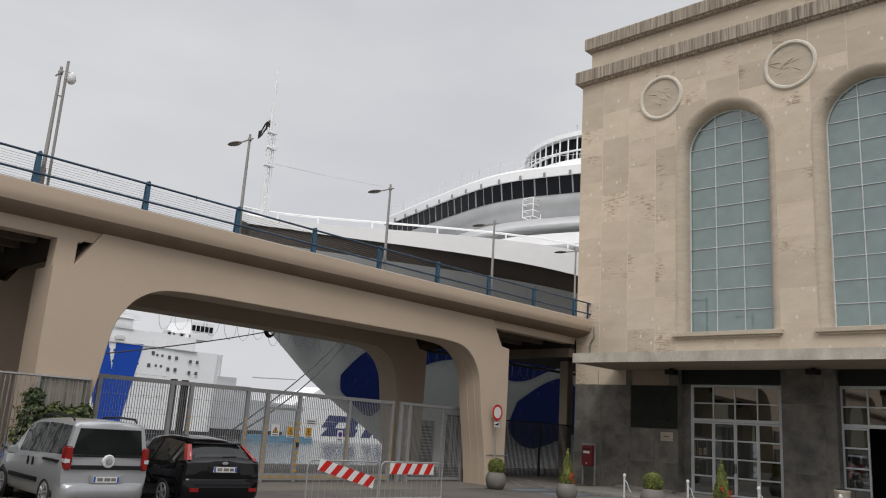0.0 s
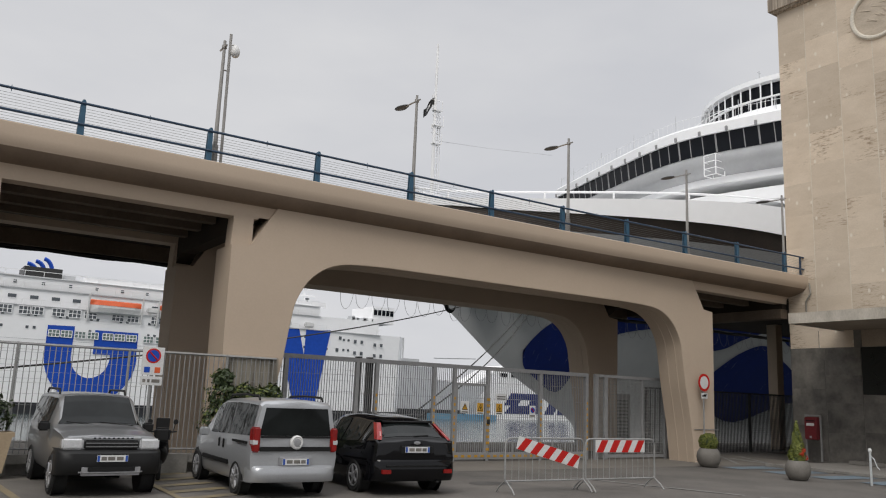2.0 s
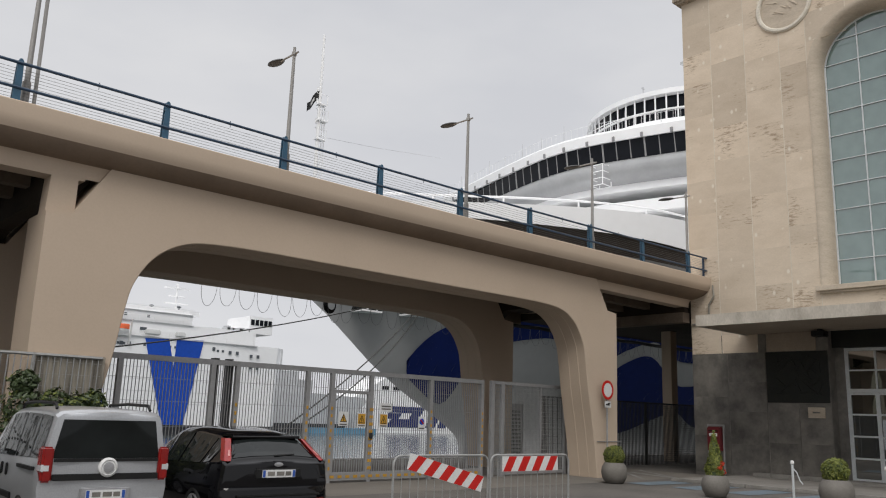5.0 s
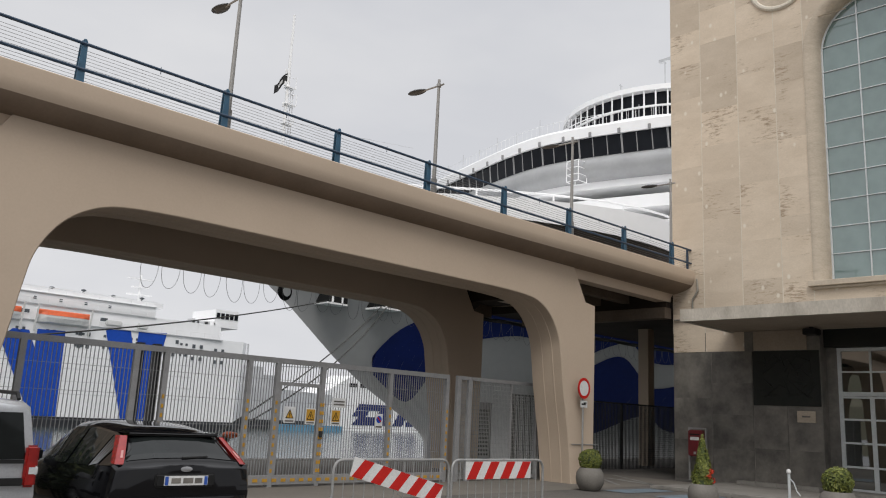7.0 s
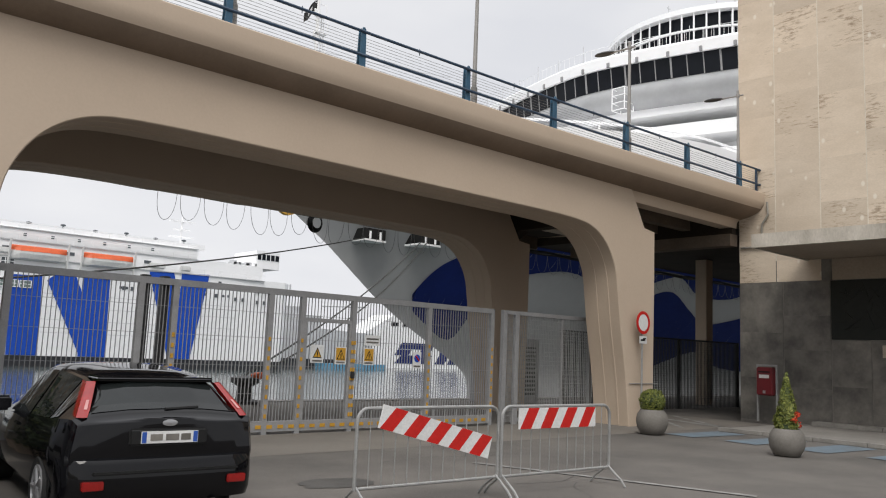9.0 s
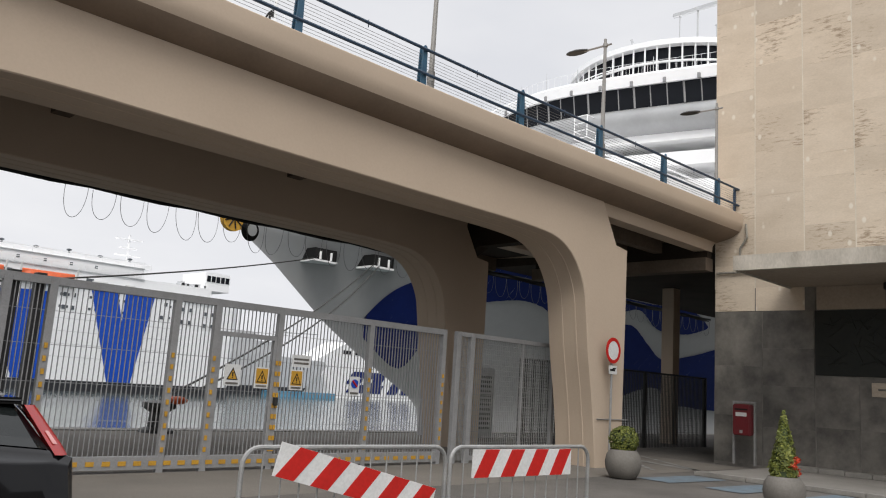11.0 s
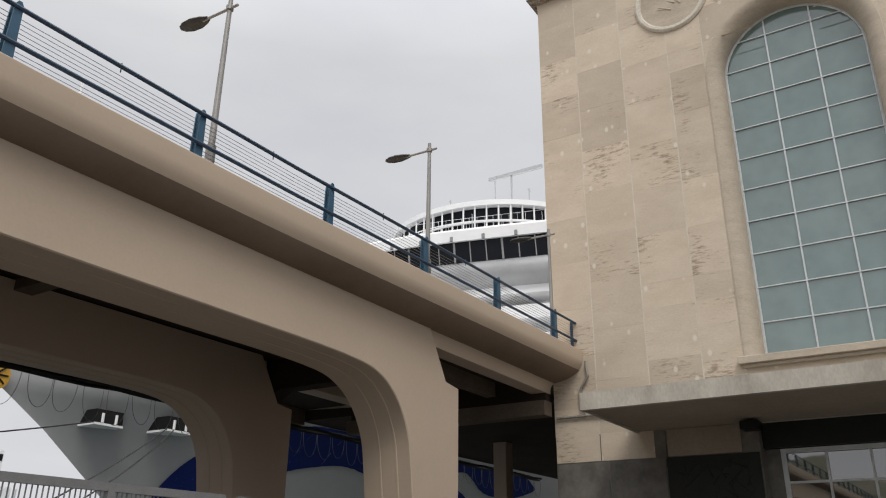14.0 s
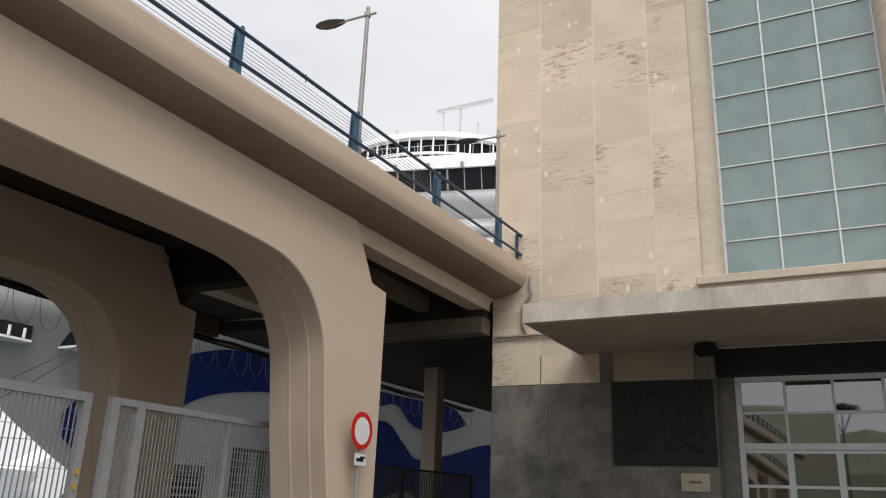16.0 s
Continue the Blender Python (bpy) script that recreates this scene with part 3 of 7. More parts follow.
boxpart("end_wall", TRAVP, building, FX + 0.602, CORNER - 0.5, 0, 70, CORNER, 18.3)
boxpart("roof", CANOPY, building, FX + 0.1, Y1, 18.3, 70, CORNER, 18.5)
boxpart("back_wall", CANOPY, building, 69.5, Y1, 0, 70, CORNER - 0.51, 18.29)
boxpart("south_wall", CANOPY, building, FX + 0.61, Y1, 0, 69.4, Y1 + 0.4, 18.29)
boxpart("inner_floor", CANOPY, building, FX + 0.7, Y1 + 0.5, 4.95, 69, CORNER - 0.6, 5.2)
boxpart("inner_wall", CANOPY, building, 33, Y1 + 0.5, 0, 33.3, CORNER - 0.6, 18.2)
# attic and cornices
boxpart("attic", TRAV, building, FX + 0.12, Y1, 18.5, 69, 15.98, 20.0)


def cornice(x, yend, z0, z1, p):
    bm = bmesh.new()
    prof = [(0.0, z0 - 0.1), (-p * 0.6, z0 - 0.06), (-p * 0.7, z0), (-p, z0 + 0.03), (-p, z1 - 0.05), (-p * 0.9, z1), (0.3, z1)]
    rows = []
    for dx, z in prof:
        rows.append([(x + dx, Y1, z), (x + dx, yend - dx, z), (70, yend - dx, z)])
    sheet(bm, rows)
    return part("cornice", bm, CORNICE, building, "rain-streaked stone cornice")


cornice(FX, CORNER, 18.32, 18.95, 0.26)
cornice(FX + 0.12, 15.98, 20.0, 20.62, 0.26)

# cladding slabs, each a piece of its own, in staggered courses
slab_id = 0


def slab(y0, y1, z0, z1, hole=None, m_=None):
    global slab_id
    g, gz = 0.016, 0.002
    y0, y1, z0, z1 = y0 + g, y1 - g, z0 + gz, z1 - gz
    t = FX + random.uniform(-0.004, 0.0)
    bm = bmesh.new()
    if hole is None:
        box(bm, t, y0, z0, FX + 0.05, y1, z1)
    else:
        c, r = hole
        ys = [y0 + (y1 - y0) * k / 8 for k in range(9)]
        low = [max(z0, SPRING + math.sqrt(max(0.0, r * r - (y - c) ** 2)) if abs(y - c) < r else z0) for y in ys]
        if min(low) >= z1 - 0.02:
            bm.free()
            return
        low = [min(l, z1 - 0.003) for l in low]
        sheet(bm, [[(FX + 0.05, y, z1) for y in ys], [(t, y, z1) for y in ys], [(t, y, l) for y, l in zip(ys, low)], [(FX + 0.05, y, l) for y, l in zip(ys, low)]])
    part("slab", bm, m_ or TRAV, building)


def course(y0, y1, zlo, zhi, h, off, hole=None):
    z = zlo
    first = True
    while z < zhi - 0.05:
        zn = min(zhi, z + (h - off if first else h * random.choice((1, 1, 0.5, 1.0))))
        if zhi - zn < 0.3:
            zn = zhi
        slab(y0, y1, z, zn, hole)
        z, first = zn, False


RM = RO + 0.1
ycols = [CORNER, 15.2, 13.85, 12.55, WC[0] + RM]
for i in range(4):
    course(ycols[i + 1], ycols[i], 4.22 if i < 2 else 5.22, 18.3, 1.3, 0.65 * (i % 2))
for wi, c in enumerate(WC):
    nxt = WC[wi + 1] + RM if wi + 1 < len(WC) else Y1
    course(nxt, c - RM, 5.22, 18.3, 1.3, 0.4 * (wi % 2))
    slab(c - RM, c, 5.22, SILL - 0.26)
    slab(c, c + RM, 5.22, SILL - 0.26)
    for k in range(3):
        ya, yb = c - RM + 2 * RM * k / 3, c - RM + 2 * RM * (k + 1) / 3
        course(ya, yb, SPRING, 18.3, 1.1, 0.3 * (k % 2), (c, RM))

# windows: splayed surround, glazing bars and panes
def arch_outline(c, r, z0, n=28):
    return [(c - r, z0)] + [(c - r * math.cos(math.pi * k / n), SPRING + r * math.sin(math.pi * k / n)) for k in range(n + 1)] + [(c + r, z0)]


for wi, c in enumerate(WC):
    win = empty("window_%d" % (wi + 1), "tall arched window with greenish reflective panes", "window", "arched windows", "structure", at=(GX, c, SILL))
    win.location = (0, 0, 0)
    bm = bmesh.new()
    steps = [(RO + 0.10, FX + 0.02), (RO + 0.10, FX - 0.022)] + [(RG + 0.03 + (RO + 0.03 - RG) * (1 - math.sin(q * math.pi / 20)), FX + 0.40 - 0.425 * math.cos(q * math.pi / 20)) for q in range(11)] + [(RG + 0.02, GX + 0.05)]
    sheet(bm, [[(x, y, z) for y, z in arch_outline(c, r, SILL)] for r, x in steps])
    part("surround", bm, TRAVP, win, smooth=True)
    bm = bmesh.new()
    box(bm, FX - 0.18, c - RO - 0.22, SILL - 0.17, GX + 0.1, c + RO + 0.22, SILL)
    box(bm, FX - 0.10, c - RO - 0.12, SILL - 0.25, FX + 0.05, c + RO + 0.12, SILL - 0.17)
    bevel_all(bm, 0.012, 1)
    part("sill", bm, TRAVP, win)
    bm = bmesh.new()
    ol = arch_outline(c, RG, SILL)
    pipe(bm, [(GX - 0.01, y, z) for y, z in ol], 0.035, 6)
    part("window_frame", bm, ALU, win)
    cols = [c - RG, c - RG / 3, c + RG / 3, c + RG]
    rows_z = [SILL + 0.03] + [7.21 + 0.862 * k for k in range(11)]
    bm = bmesh.new()
    for y in cols[1:3]:
        box(bm, GX - 0.045, y - 0.018, SILL, GX + 0.02, y + 0.018, arc_z(y, c, RG))
    for z in rows_z[1:]:
        h = RG if z <= SPRING else math.sqrt(max(0, RG * RG - (z - SPRING) ** 2))
        if h > 0.2:
            box(bm, GX - 0.04, c - h, z - 0.013, GX + 0.015, c + h, z + 0.013)
    part("glazing_bars", bm, ALU, win)
    for j in range(3):
        for k in range(11):
            z0, z1 = rows_z[k], rows_z[k + 1]
            ya, yb = cols[j], cols[j + 1]
            ys = [ya + (yb - ya) * q / 6 for q in range(7)]
            low, high = [], []
            for y in ys:
                tz = arc_z(min(max(y, c - RG + 1e-4), c + RG - 1e-4), c, RG)
                low.append((y, min(z0, tz)))
                high.append((y, min(z1, tz)))
            if max(h[1] - l[1] for h, l in zip(high, low)) < 0.02:
                continue
            bm = bmesh.new()
            tx, ty = random.uniform(-0.004, 0.004), random.uniform(-0.004, 0.004)
            sheet(bm, [[(GX + tx * (z - z0) + ty * (y - ya), y, z) for y, z in low], [(GX + tx * (z - z0) + ty * (y - ya), y, z) for y, z in high]])
            part("pane", bm, GLASS, win)

# round medallions over the piers
for c in (12.29, 6.77, 1.25, -4.27):
    med = empty("medallion", "round stone medallion with a worn relief", "medallion", "medallions on the facade")
    bm = bmesh.new()
    lathe(bm, [(1.02, 0.03), (1.02, -0.04), (0.97, -0.085), (0.90, -0.085), (0.86, -0.04), (0.86, 0.0)], (FX - 0.005, c, 16.67), 40, "x")
    part("ring", bm, PALESTONE, med, smooth=True)
    bm = bmesh.new()
    rr = random.Random(int(c * 10))
    lathe(bm, [(0.87, 0.05), (0.87, -0.006), (0.02, -0.006)], (FX, c, 16.67), 32, "x")
    for k in range(9):
        a, d = rr.uniform(0, 6.28), rr.uniform(0.1, 0.55)
        y, z = c + d * math.cos(a), 16.67 + d * math.sin(a)
        L_, an = rr.uniform(0.15, 0.45), rr.uniform(-0.5, 0.9)
        rod(bm, (FX - 0.004, y, z), (FX - 0.004, y + L_ * math.cos(an), z + L_ * math.sin(an)), rr.uniform(0.018, 0.04), 8, 0.015)
    tagged(part("relief", bm, TRAVP, med), kind="stuff")

# entrance canopy
can = empty("canopy", "long flat concrete entrance canopy with streaked edge", "canopy", kind="structure")
boxpart("slab", CANOPY, can, 23.5, Y1, 4.84, FX + 0.06, 14.2, 5.1)
bm = bmesh.new()
box(bm, 23.36, Y1, 4.8, 23.497, 14.25, 5.16)
box(bm, 23.5, 14.203, 4.8, FX, 14.25, 5.16)
part("edge", bm, CANEDGE, can, "rain-streaked pale edge band")
bm = bmesh.new()
sheet(bm, [[(23.5, Y1, 5.105), (23.5, 14.2, 5.105)], [(FX, Y1, 5.2), (FX, 14.2, 5.2)]])
part("roof_felt", bm, RAWCON, can)
bm = bmesh.new()
rod(bm, (FX - 0.06, 16.3, 5.32), (FX - 0.06, -8, 5.4), 0.035, 6)
pipe(bm, [(FX - 0.05, 15.45, 6.7), (FX - 0.08, 15.40, 6.3), (FX - 0.08, 15.6, 6.0), (FX - 0.06, 15.62, 5.6), (FX - 0.06, 15.5, 5.33)], 0.032, 8)
tagged(part("drain_pipe", bm, RAWCON), "grey drain pipe along the stone wall", "pipe", kind="structure")

# ground floor: dark marble plinth, recess with relief, doors
DPLANE = FX + 0.5
gf = bmesh.new()
box(gf, FX + 0.012, 13.6, -0.1, FX + 0.6, CORNER, 4.86)
box(gf, FX + 0.012, 11.52, -0.1, FX + 0.6, 13.59, 4.86)
for c in WC:
    box(gf, FX + 0.012, c - 3.9 + 0.0, -0.1, FX + 0.6, c - 2.02, 4.86)
    box(gf, DPLANE - 0.03, c + 1.672, -0.1, FX + 0.6, c + 1.99, 4.299)
    box(gf, DPLANE - 0.03, c - 2.019, -0.1, FX + 0.6, c - 1.872, 4.299)
part("ground_floor_wall", gf, DARKST, building)
for c in WC:
    boxpart("lintel", BRONZE, building, FX + 0.3, c - 2.015, 4.305, FX + 0.6, c + 1.985, 4.855)
for ya, yb, zs in ((13.62, 15.0, (0.08, 1.1, 2.2, 3.2, 4.2)), (15.0, CORNER, (0.08, 1.35, 2.7, 4.2)), (11.52, 12.55, (0.08, 1.2, 2.5)), (12.55, 13.62, (0.08, 1.2, 2.5))):
    for za, zc in zip(zs, zs[1:]):
        slab(ya, yb, za, zc, None, DARKST)
for c in WC:
    for za, zc in ((0.08, 1.2), (1.2, 2.4), (2.4, 3.6), (3.6, 4.82)):
        slab(c - 3.9 + 0.38, c - 2.03, za, zc, None, DARKST)
# ---- doors
for di, c in enumerate(WC[:3]):
    door = empty("door_%d" % (di + 1), "glazed entrance with pale metal frame and many panes", "door", "entrance doors", "structure")
    y0, y1 = c - 1.82, c + 1.62
    zb, zt, zm = 0.16, 4.24, 2.93
    cw = (y1 - y0) / 4
    fr = bmesh.new()
    for y in (y0, y1):
        box(fr, DPLANE - 0.06, y - 0.05, zb, DPLANE + 0.06, y + 0.05, zt + 0.05)
    box(fr, DPLANE - 0.06, y0 + 0.051, zt - 0.05, DPLANE + 0.06, y1 - 0.051, zt + 0.05)
    box(fr, DPLANE - 0.06, y0 + 0.051, zm - 0.06, DPLANE + 0.06, y1 - 0.051, zm + 0.06)
    for k in (1, 2, 3):
        box(fr, DPLANE - 0.04, y0 + cw * k - 0.025, zm + 0.061, DPLANE + 0.04, y0 + cw * k + 0.025, zt - 0.051)
    box(fr, DPLANE - 0.035, y0 + 0.051, 3.55, DPLANE + 0.035, y1 - 0.051, 3.6)
    part("frame", fr, ALU, door)
    for k in range(4):
        for za, zc in ((zm + 0.06, 3.55), (3.6, zt - 0.05)):
            bm = bmesh.new()
            tx = random.uniform(-0.012, 0.012)
            sheet(bm, [[(DPLANE, y0 + cw * k, za), (DPLANE, y0 + cw * k + cw, za)], [(DPLANE + tx, y0 + cw * k, zc), (DPLANE + tx, y0 + cw * k + cw, zc)]])
            part("pane", bm, DOORGLASS, door)
    for leaf in range(4):
        if di > 0 and leaf in (1, 2):
            continue
        ya, yb = y0 + cw * leaf + 0.03, y0 + cw * (leaf + 1) - 0.03
        bm = bmesh.new()
        for y in (ya, yb):
            box(bm, DPLANE - 0.05, y - 0.03, zb, DPLANE + 0.03, y + 0.03, zm - 0.07)
        zz = [zb + (zm - 0.07 - zb) * q / 4 for q in range(5)]
        for q, z in enumerate(zz):
            h = 0.06 if q in (0, 4) else 0.028
            box(bm, DPLANE - 0.045, ya + 0.031, max(zb, z - h), DPLANE + 0.025, yb - 0.031, min(zm - 0.07, z + h))
        lf = part("door_leaf", bm, ALU, door)
        for q in range(4):
            bm = bmesh.new()
            tx = random.uniform(-0.01, 0.01)
            sheet(bm, [[(DPLANE - 0.01, ya, zz[q]), (DPLANE - 0.01, yb, zz[q])], [(DPLANE - 0.01 + tx, ya, zz[q + 1]), (DPLANE - 0.01 + tx, yb, zz[q + 1])]])
            part("pane", bm, DOORGLASS, lf)
        if leaf in (1, 2):
            bm = bmesh.new()
            yh = yb - 0.0 if leaf == 1 else ya
            rod(bm, (DPLANE - 0.09, yh, 1.0), (DPLANE - 0.09, yh, 1.35), 0.018, 8)
            part("handle", bm, DARKSTEEL, lf)
    boxpart("threshold", KERB, door, FX - 0.5, y0 - 0.2, 0.0, DPLANE + 0.1, y1 + 0.2, 0.155)
# added black sheet standing for the unlit interior behind the door openings
boxpart("dark_interior_sheet", BLACKPL, building, 30, Y1 + 0.5, 0, 30.2, CORNER - 0.6, 4.9)
boxpart("pale_panel", CANOPY, building, FX - 0.03, 11.9, 4.22, FX + 0.045, 13.55, 4.83)
# bronze relief in a frame
relief = empty("relief_panel", "dark bronze relief panel set in the marble wall", "relief")
bm = bmesh.new()
box(bm, FX - 0.03, 11.55, 2.52, FX + 0.04, 13.6, 4.2)
part("back_plate", bm, BRONZE, relief)
bm = bmesh.new()
rr = random.Random(4)
for k in range(46):
    y, z, an, ln = rr.uniform(11.75, 13.35), rr.uniform(2.7, 4.0), rr.uniform(0, 3.1), rr.uniform(0.15, 0.5)
    y2, z2 = min(max(y + ln * math.cos(an), 11.65), 13.5), min(max(z + ln * math.sin(an), 2.62), 4.1)
    rod(bm, (FX - 0.03, y, z), (FX - 0.03, y2, z2), rr.uniform(0.012, 0.03), 8, 0.012)
tagged(part("relief_shape", bm, BRONZE, relief), kind="stuff")
plq = empty("wall_plaque", "small pale stone plaque with a short inscription", "plaque")
boxpart("plate", TRAVP, plq, FX - 0.05, 11.72, 2.04, FX + 0.045, 12.26, 2.38, bevel=0.008)
boxpart("inscription", DARKST, plq, FX - 0.056, 11.87, 2.19, FX - 0.05, 12.11, 2.24)
for y in (11.55, 6.2):
    fl = empty("floodlight", "small dark floodlight under the canopy", "floodlight", "lights under the canopy")
    boxpart("bracket", BLACKPL, fl, 26.2, y - 0.05, 4.78, 26.35, y + 0.05, 4.838)
    boxpart("housing", BLACKPL, fl, 26.05, y - 0.2, 4.6, 26.45, y + 0.2, 4.785, bevel=0.02)


# ---- gate and fences ----
GY = 19.05
gate = empty("sliding_gate", "grey steel gate of close vertical bars", "gate", kind="structure")
GT = 2.90
gate.location, gate.scale = (0.113, -1.2, 0), (0.9264, 1, 0.97)


def gate_post(x, w=0.13, z=GT, d=0.1, y=GY):
    return boxpart("post", GREYSTEEL, gate, x - w / 2, y - d / 2, 0.0, x + w / 2, y + d / 2, z)


GP = [6.9, 9.17, 9.84, 11.93, 12.72, 14.07, 16.35, 18.54]
for x in GP:
    gate_post(x, 0.12)
for x in (9.32, 9.70):
    boxpart("guide_post", DARKSTEEL, gate, x - 0.07, GY + 0.12, 0.0, x + 0.07, GY + 0.3, GT + 0.05)
for x in (19.02, 19.5):
    gate_post(x, 0.15)
for x in (22.72,):
    gate_post(x, 0.1)
bm = bmesh.new()
for a, b in zip([5.4] + GP, GP):
    box(bm, a + 0.061, GY - 0.05, GT - 0.12, b - 0.061, GY + 0.05, GT)
box(bm, 19.58, GY - 0.05, GT - 0.1, 22.66, GY + 0.05, GT)
box(bm, 19.1, GY - 0.05, GT - 0.1, 19.42, GY + 0.05, GT)
part("top_beam", bm, GREYSTEEL, gate)
bm = bmesh.new()
for a, b in zip([5.4] + GP, GP):
    box(bm, a + 0.061, GY - 0.06, 0.06, b - 0.061, GY + 0.06, 0.26)
box(bm, 19.58, GY - 0.04, 0.06, 22.66, GY + 0.04, 0.16)
part("bottom_beam", bm, GREYSTEEL, gate)
bm = bmesh.new()
box(bm, 12.78, GY - 0.04, 2.28, 14.01, GY + 0.04, 2.36)
box(bm, 12.78, GY - 0.04, 0.265, 12.84, GY + 0.04, 2.28)
box(bm, 13.95, GY - 0.04, 0.265, 14.01, GY + 0.04, 2.28)
part("wicket_frame", bm, GREYSTEEL, gate)
boxpart("lock", DARKSTEEL, gate, 14.02, GY - 0.1, 1.12, 14.12, GY - 0.052, 1.27, bevel=0.01)
bm = bmesh.new()
box(bm, -0.0055, -0.011, 0.26, 0.0055, 0.011, GT - 0.12)
bar_mesh = finish(bm, "bar", GREYSTEEL)
bm = bmesh.new()
for a, b in zip([5.4] + GP, GP):
    if b - a < 0.8 and a > 9 and b < 10:
        n = 8
    else:
        n = int((b - a) / 0.086)
    for k in range(1, n):
        x = a + 0.06 + (b - a - 0.12) * k / n
        bar = new("bar", bar_mesh)
        bar.location, bar.parent = (x, GY, 0), gate
    for z in (0.8, 1.35, 1.9, 2.4):
        box(bm, a + 0.061, GY + 0.012, z - 0.004, b - 0.061, GY + 0.018, z + 0.004)
tagged(part("tie_rods", bm, GREYSTEEL, gate), kind="stuff")
bm = bmesh.new()
for k in range(1, 44):
    x = 19.55 + (22.67 - 19.55) * k / 44
    box(bm, x - 0.006, GY - 0.006, 0.16, x + 0.006, GY + 0.006, GT - 0.1)
for k in range(22):
    z = 0.22 + k * 0.118
    box(bm, 19.57, GY - 0.014, z - 0.005, 22.67, GY - 0.006, z + 0.005)
for k in range(1, 7):
    x = 19.1 + 0.32 * k / 7
    box(bm, x - 0.006, GY - 0.006, 0.06, x + 0.006, GY + 0.006, GT - 0.1)
for k in range(22):
    z = 0.22 + k * 0.118
    box(bm, 19.09, GY - 0.014, z - 0.005, 19.43, GY - 0.006, z + 0.005)
tagged(part("grid_panel", bm, GALV, gate, "welded grid panel"), kind="stuff")
boxpart("mid_post", GREYSTEEL, gate, 21.4, GY - 0.03, 0.16, 21.46, GY + 0.03, GT - 0.1)
# yellow warning dashes on the gate's posts and sill
bm = bmesh.new()
for x in (9.84, 11.93, 12.72, 14.04, 14.11, 16.35, 18.54):
    for k in range(9):
        z = 0.32 + k * 0.19
        box(bm, x - 0.03, GY - 0.066, z, x + 0.02, GY - 0.051, z + 0.08)
for k in range(33):
    x = 9.9 + k * 0.26
    box(bm, x, GY - 0.072, 0.12, x + 0.13, GY - 0.0605, 0.19)
tagged(part("warning_dashes", bm, YELLOW, gate, "worn yellow dashes"), kind="stuff")


def gate_sign(x, z, w, h, kind):
    s = empty("warning_sign", {"tri": "white warning sign with yellow triangle on the gate", "yel": "white warning sign with yellow field on the gate", "txt": "pale notice with lines of small text on the gate", "park": "white notice with blue disc on the gate"}[kind], "sign", "signs on the gate", at=(0.113 + 0.9264 * x, GY - 1.27, z * 0.97))
    boxpart("plate", WHITE, s, -w / 2, -0.006, -h / 2, w / 2, 0.004, h / 2)
    if kind in ("tri", "yel"):
        if kind == "yel":
            boxpart("yellow_field", YELLOW, s, -w * 0.42, -0.009, -h * 0.28, w * 0.42, -0.0065, h * 0.44)
        bm = bmesh.new()
        prism(bm, [(-w * 0.36, -h * 0.22), (w * 0.36, -h * 0.22), (0, h * 0.36)], "y", -0.0125, -0.0095)
        tri = part("triangle", bm, BLACKPL, s)
        bm = bmesh.new()
        prism(bm, [(-w * 0.27, -h * 0.175), (w * 0.27, -h * 0.175), (0, h * 0.255)], "y", -0.0155, -0.013)
        part("triangle_field", bm, YELLOW, tri)
        boxpart("mark", BLACKPL, s, -0.012, -0.019, -h * 0.07, 0.012, -0.016, h * 0.13)
        boxpart("mark", BLACKPL, s, -0.012, -0.019, -h * 0.14, 0.012, -0.016, -h * 0.1)
        boxpart("text_bar", DARKST, s, -w * 0.38, -0.012, -h * 0.43, w * 0.38, -0.0065, -h * 0.34)
    elif kind == "txt":
        for q in range(2):
            boxpart("text_bar", DARKST, s, -w * 0.4, -0.012, -h * 0.25 + q * h * 0.32, w * 0.4, -0.0065, -h * 0.1 + q * h * 0.32)
    else:
        bm = bmesh.new()
        lathe(bm, [(w * 0.36, -0.0065), (w * 0.36, -0.012)], (0, 0, h * 0.12), 20, "y")
        part("disc", bm, FERRYBLUE, s)
        bm = bmesh.new()
        rod(bm, (-w * 0.22, -0.014, h * 0.12 + w * 0.22), (w * 0.22, -0.014, h * 0.12 - w * 0.22), 0.02, 6)
        part("slash", bm, RED, s)
        boxpart("text_bar", DARKST, s, -w * 0.4, -0.012, -h * 0.42, w * 0.4, -0.0065, -h * 0.32)


gate_sign(13.1, 1.62, 0.3, 0.36, "tri")
gate_sign(13.72, 1.6, 0.28, 0.36, "yel")
gate_sign(14.5, 1.6, 0.28, 0.36, "yel")
gate_sign(14.58, 1.95, 0.4, 0.22, "txt")
gate_sign(15.95, 1.55, 0.24, 0.36, "park")

# low wall and bar fence by the car park
wall = empty("fence_wall", "low concrete wall with drain slots under a bar fence", "wall", kind="structure")
bm = bmesh.new()
x = -24.0
while x < 4.4:
    box(bm, x, 16.02, 0.0, min(x + 1.35, 4.5), 16.42 if x < 4 else 16.34, 0.40)
    if x + 1.35 < 4.5:
        box(bm, x + 1.35, 16.06, 0.22, min(x + 1.75, 4.5), 16.34, 0.395)
        box(bm, x + 1.35, 16.24, 0.0, min(x + 1.75, 4.5), 16.34, 0.22)
    x += 1.75
part("base_blocks", bm, KERB, wall)
bm = bmesh.new()
rod(bm, (-24, 16.2, 2.57), (5.55, 16.2, 2.57), 0.03, 6)
rod(bm, (-24, 16.2, 0.5), (5.55, 16.2, 0.5), 0.02, 6)
for k in range(9):
    rod(bm, (-24, 16.21, 0.7 + 0.22 * k), (5.55, 16.21, 0.7 + 0.22 * k), 0.0025, 5)
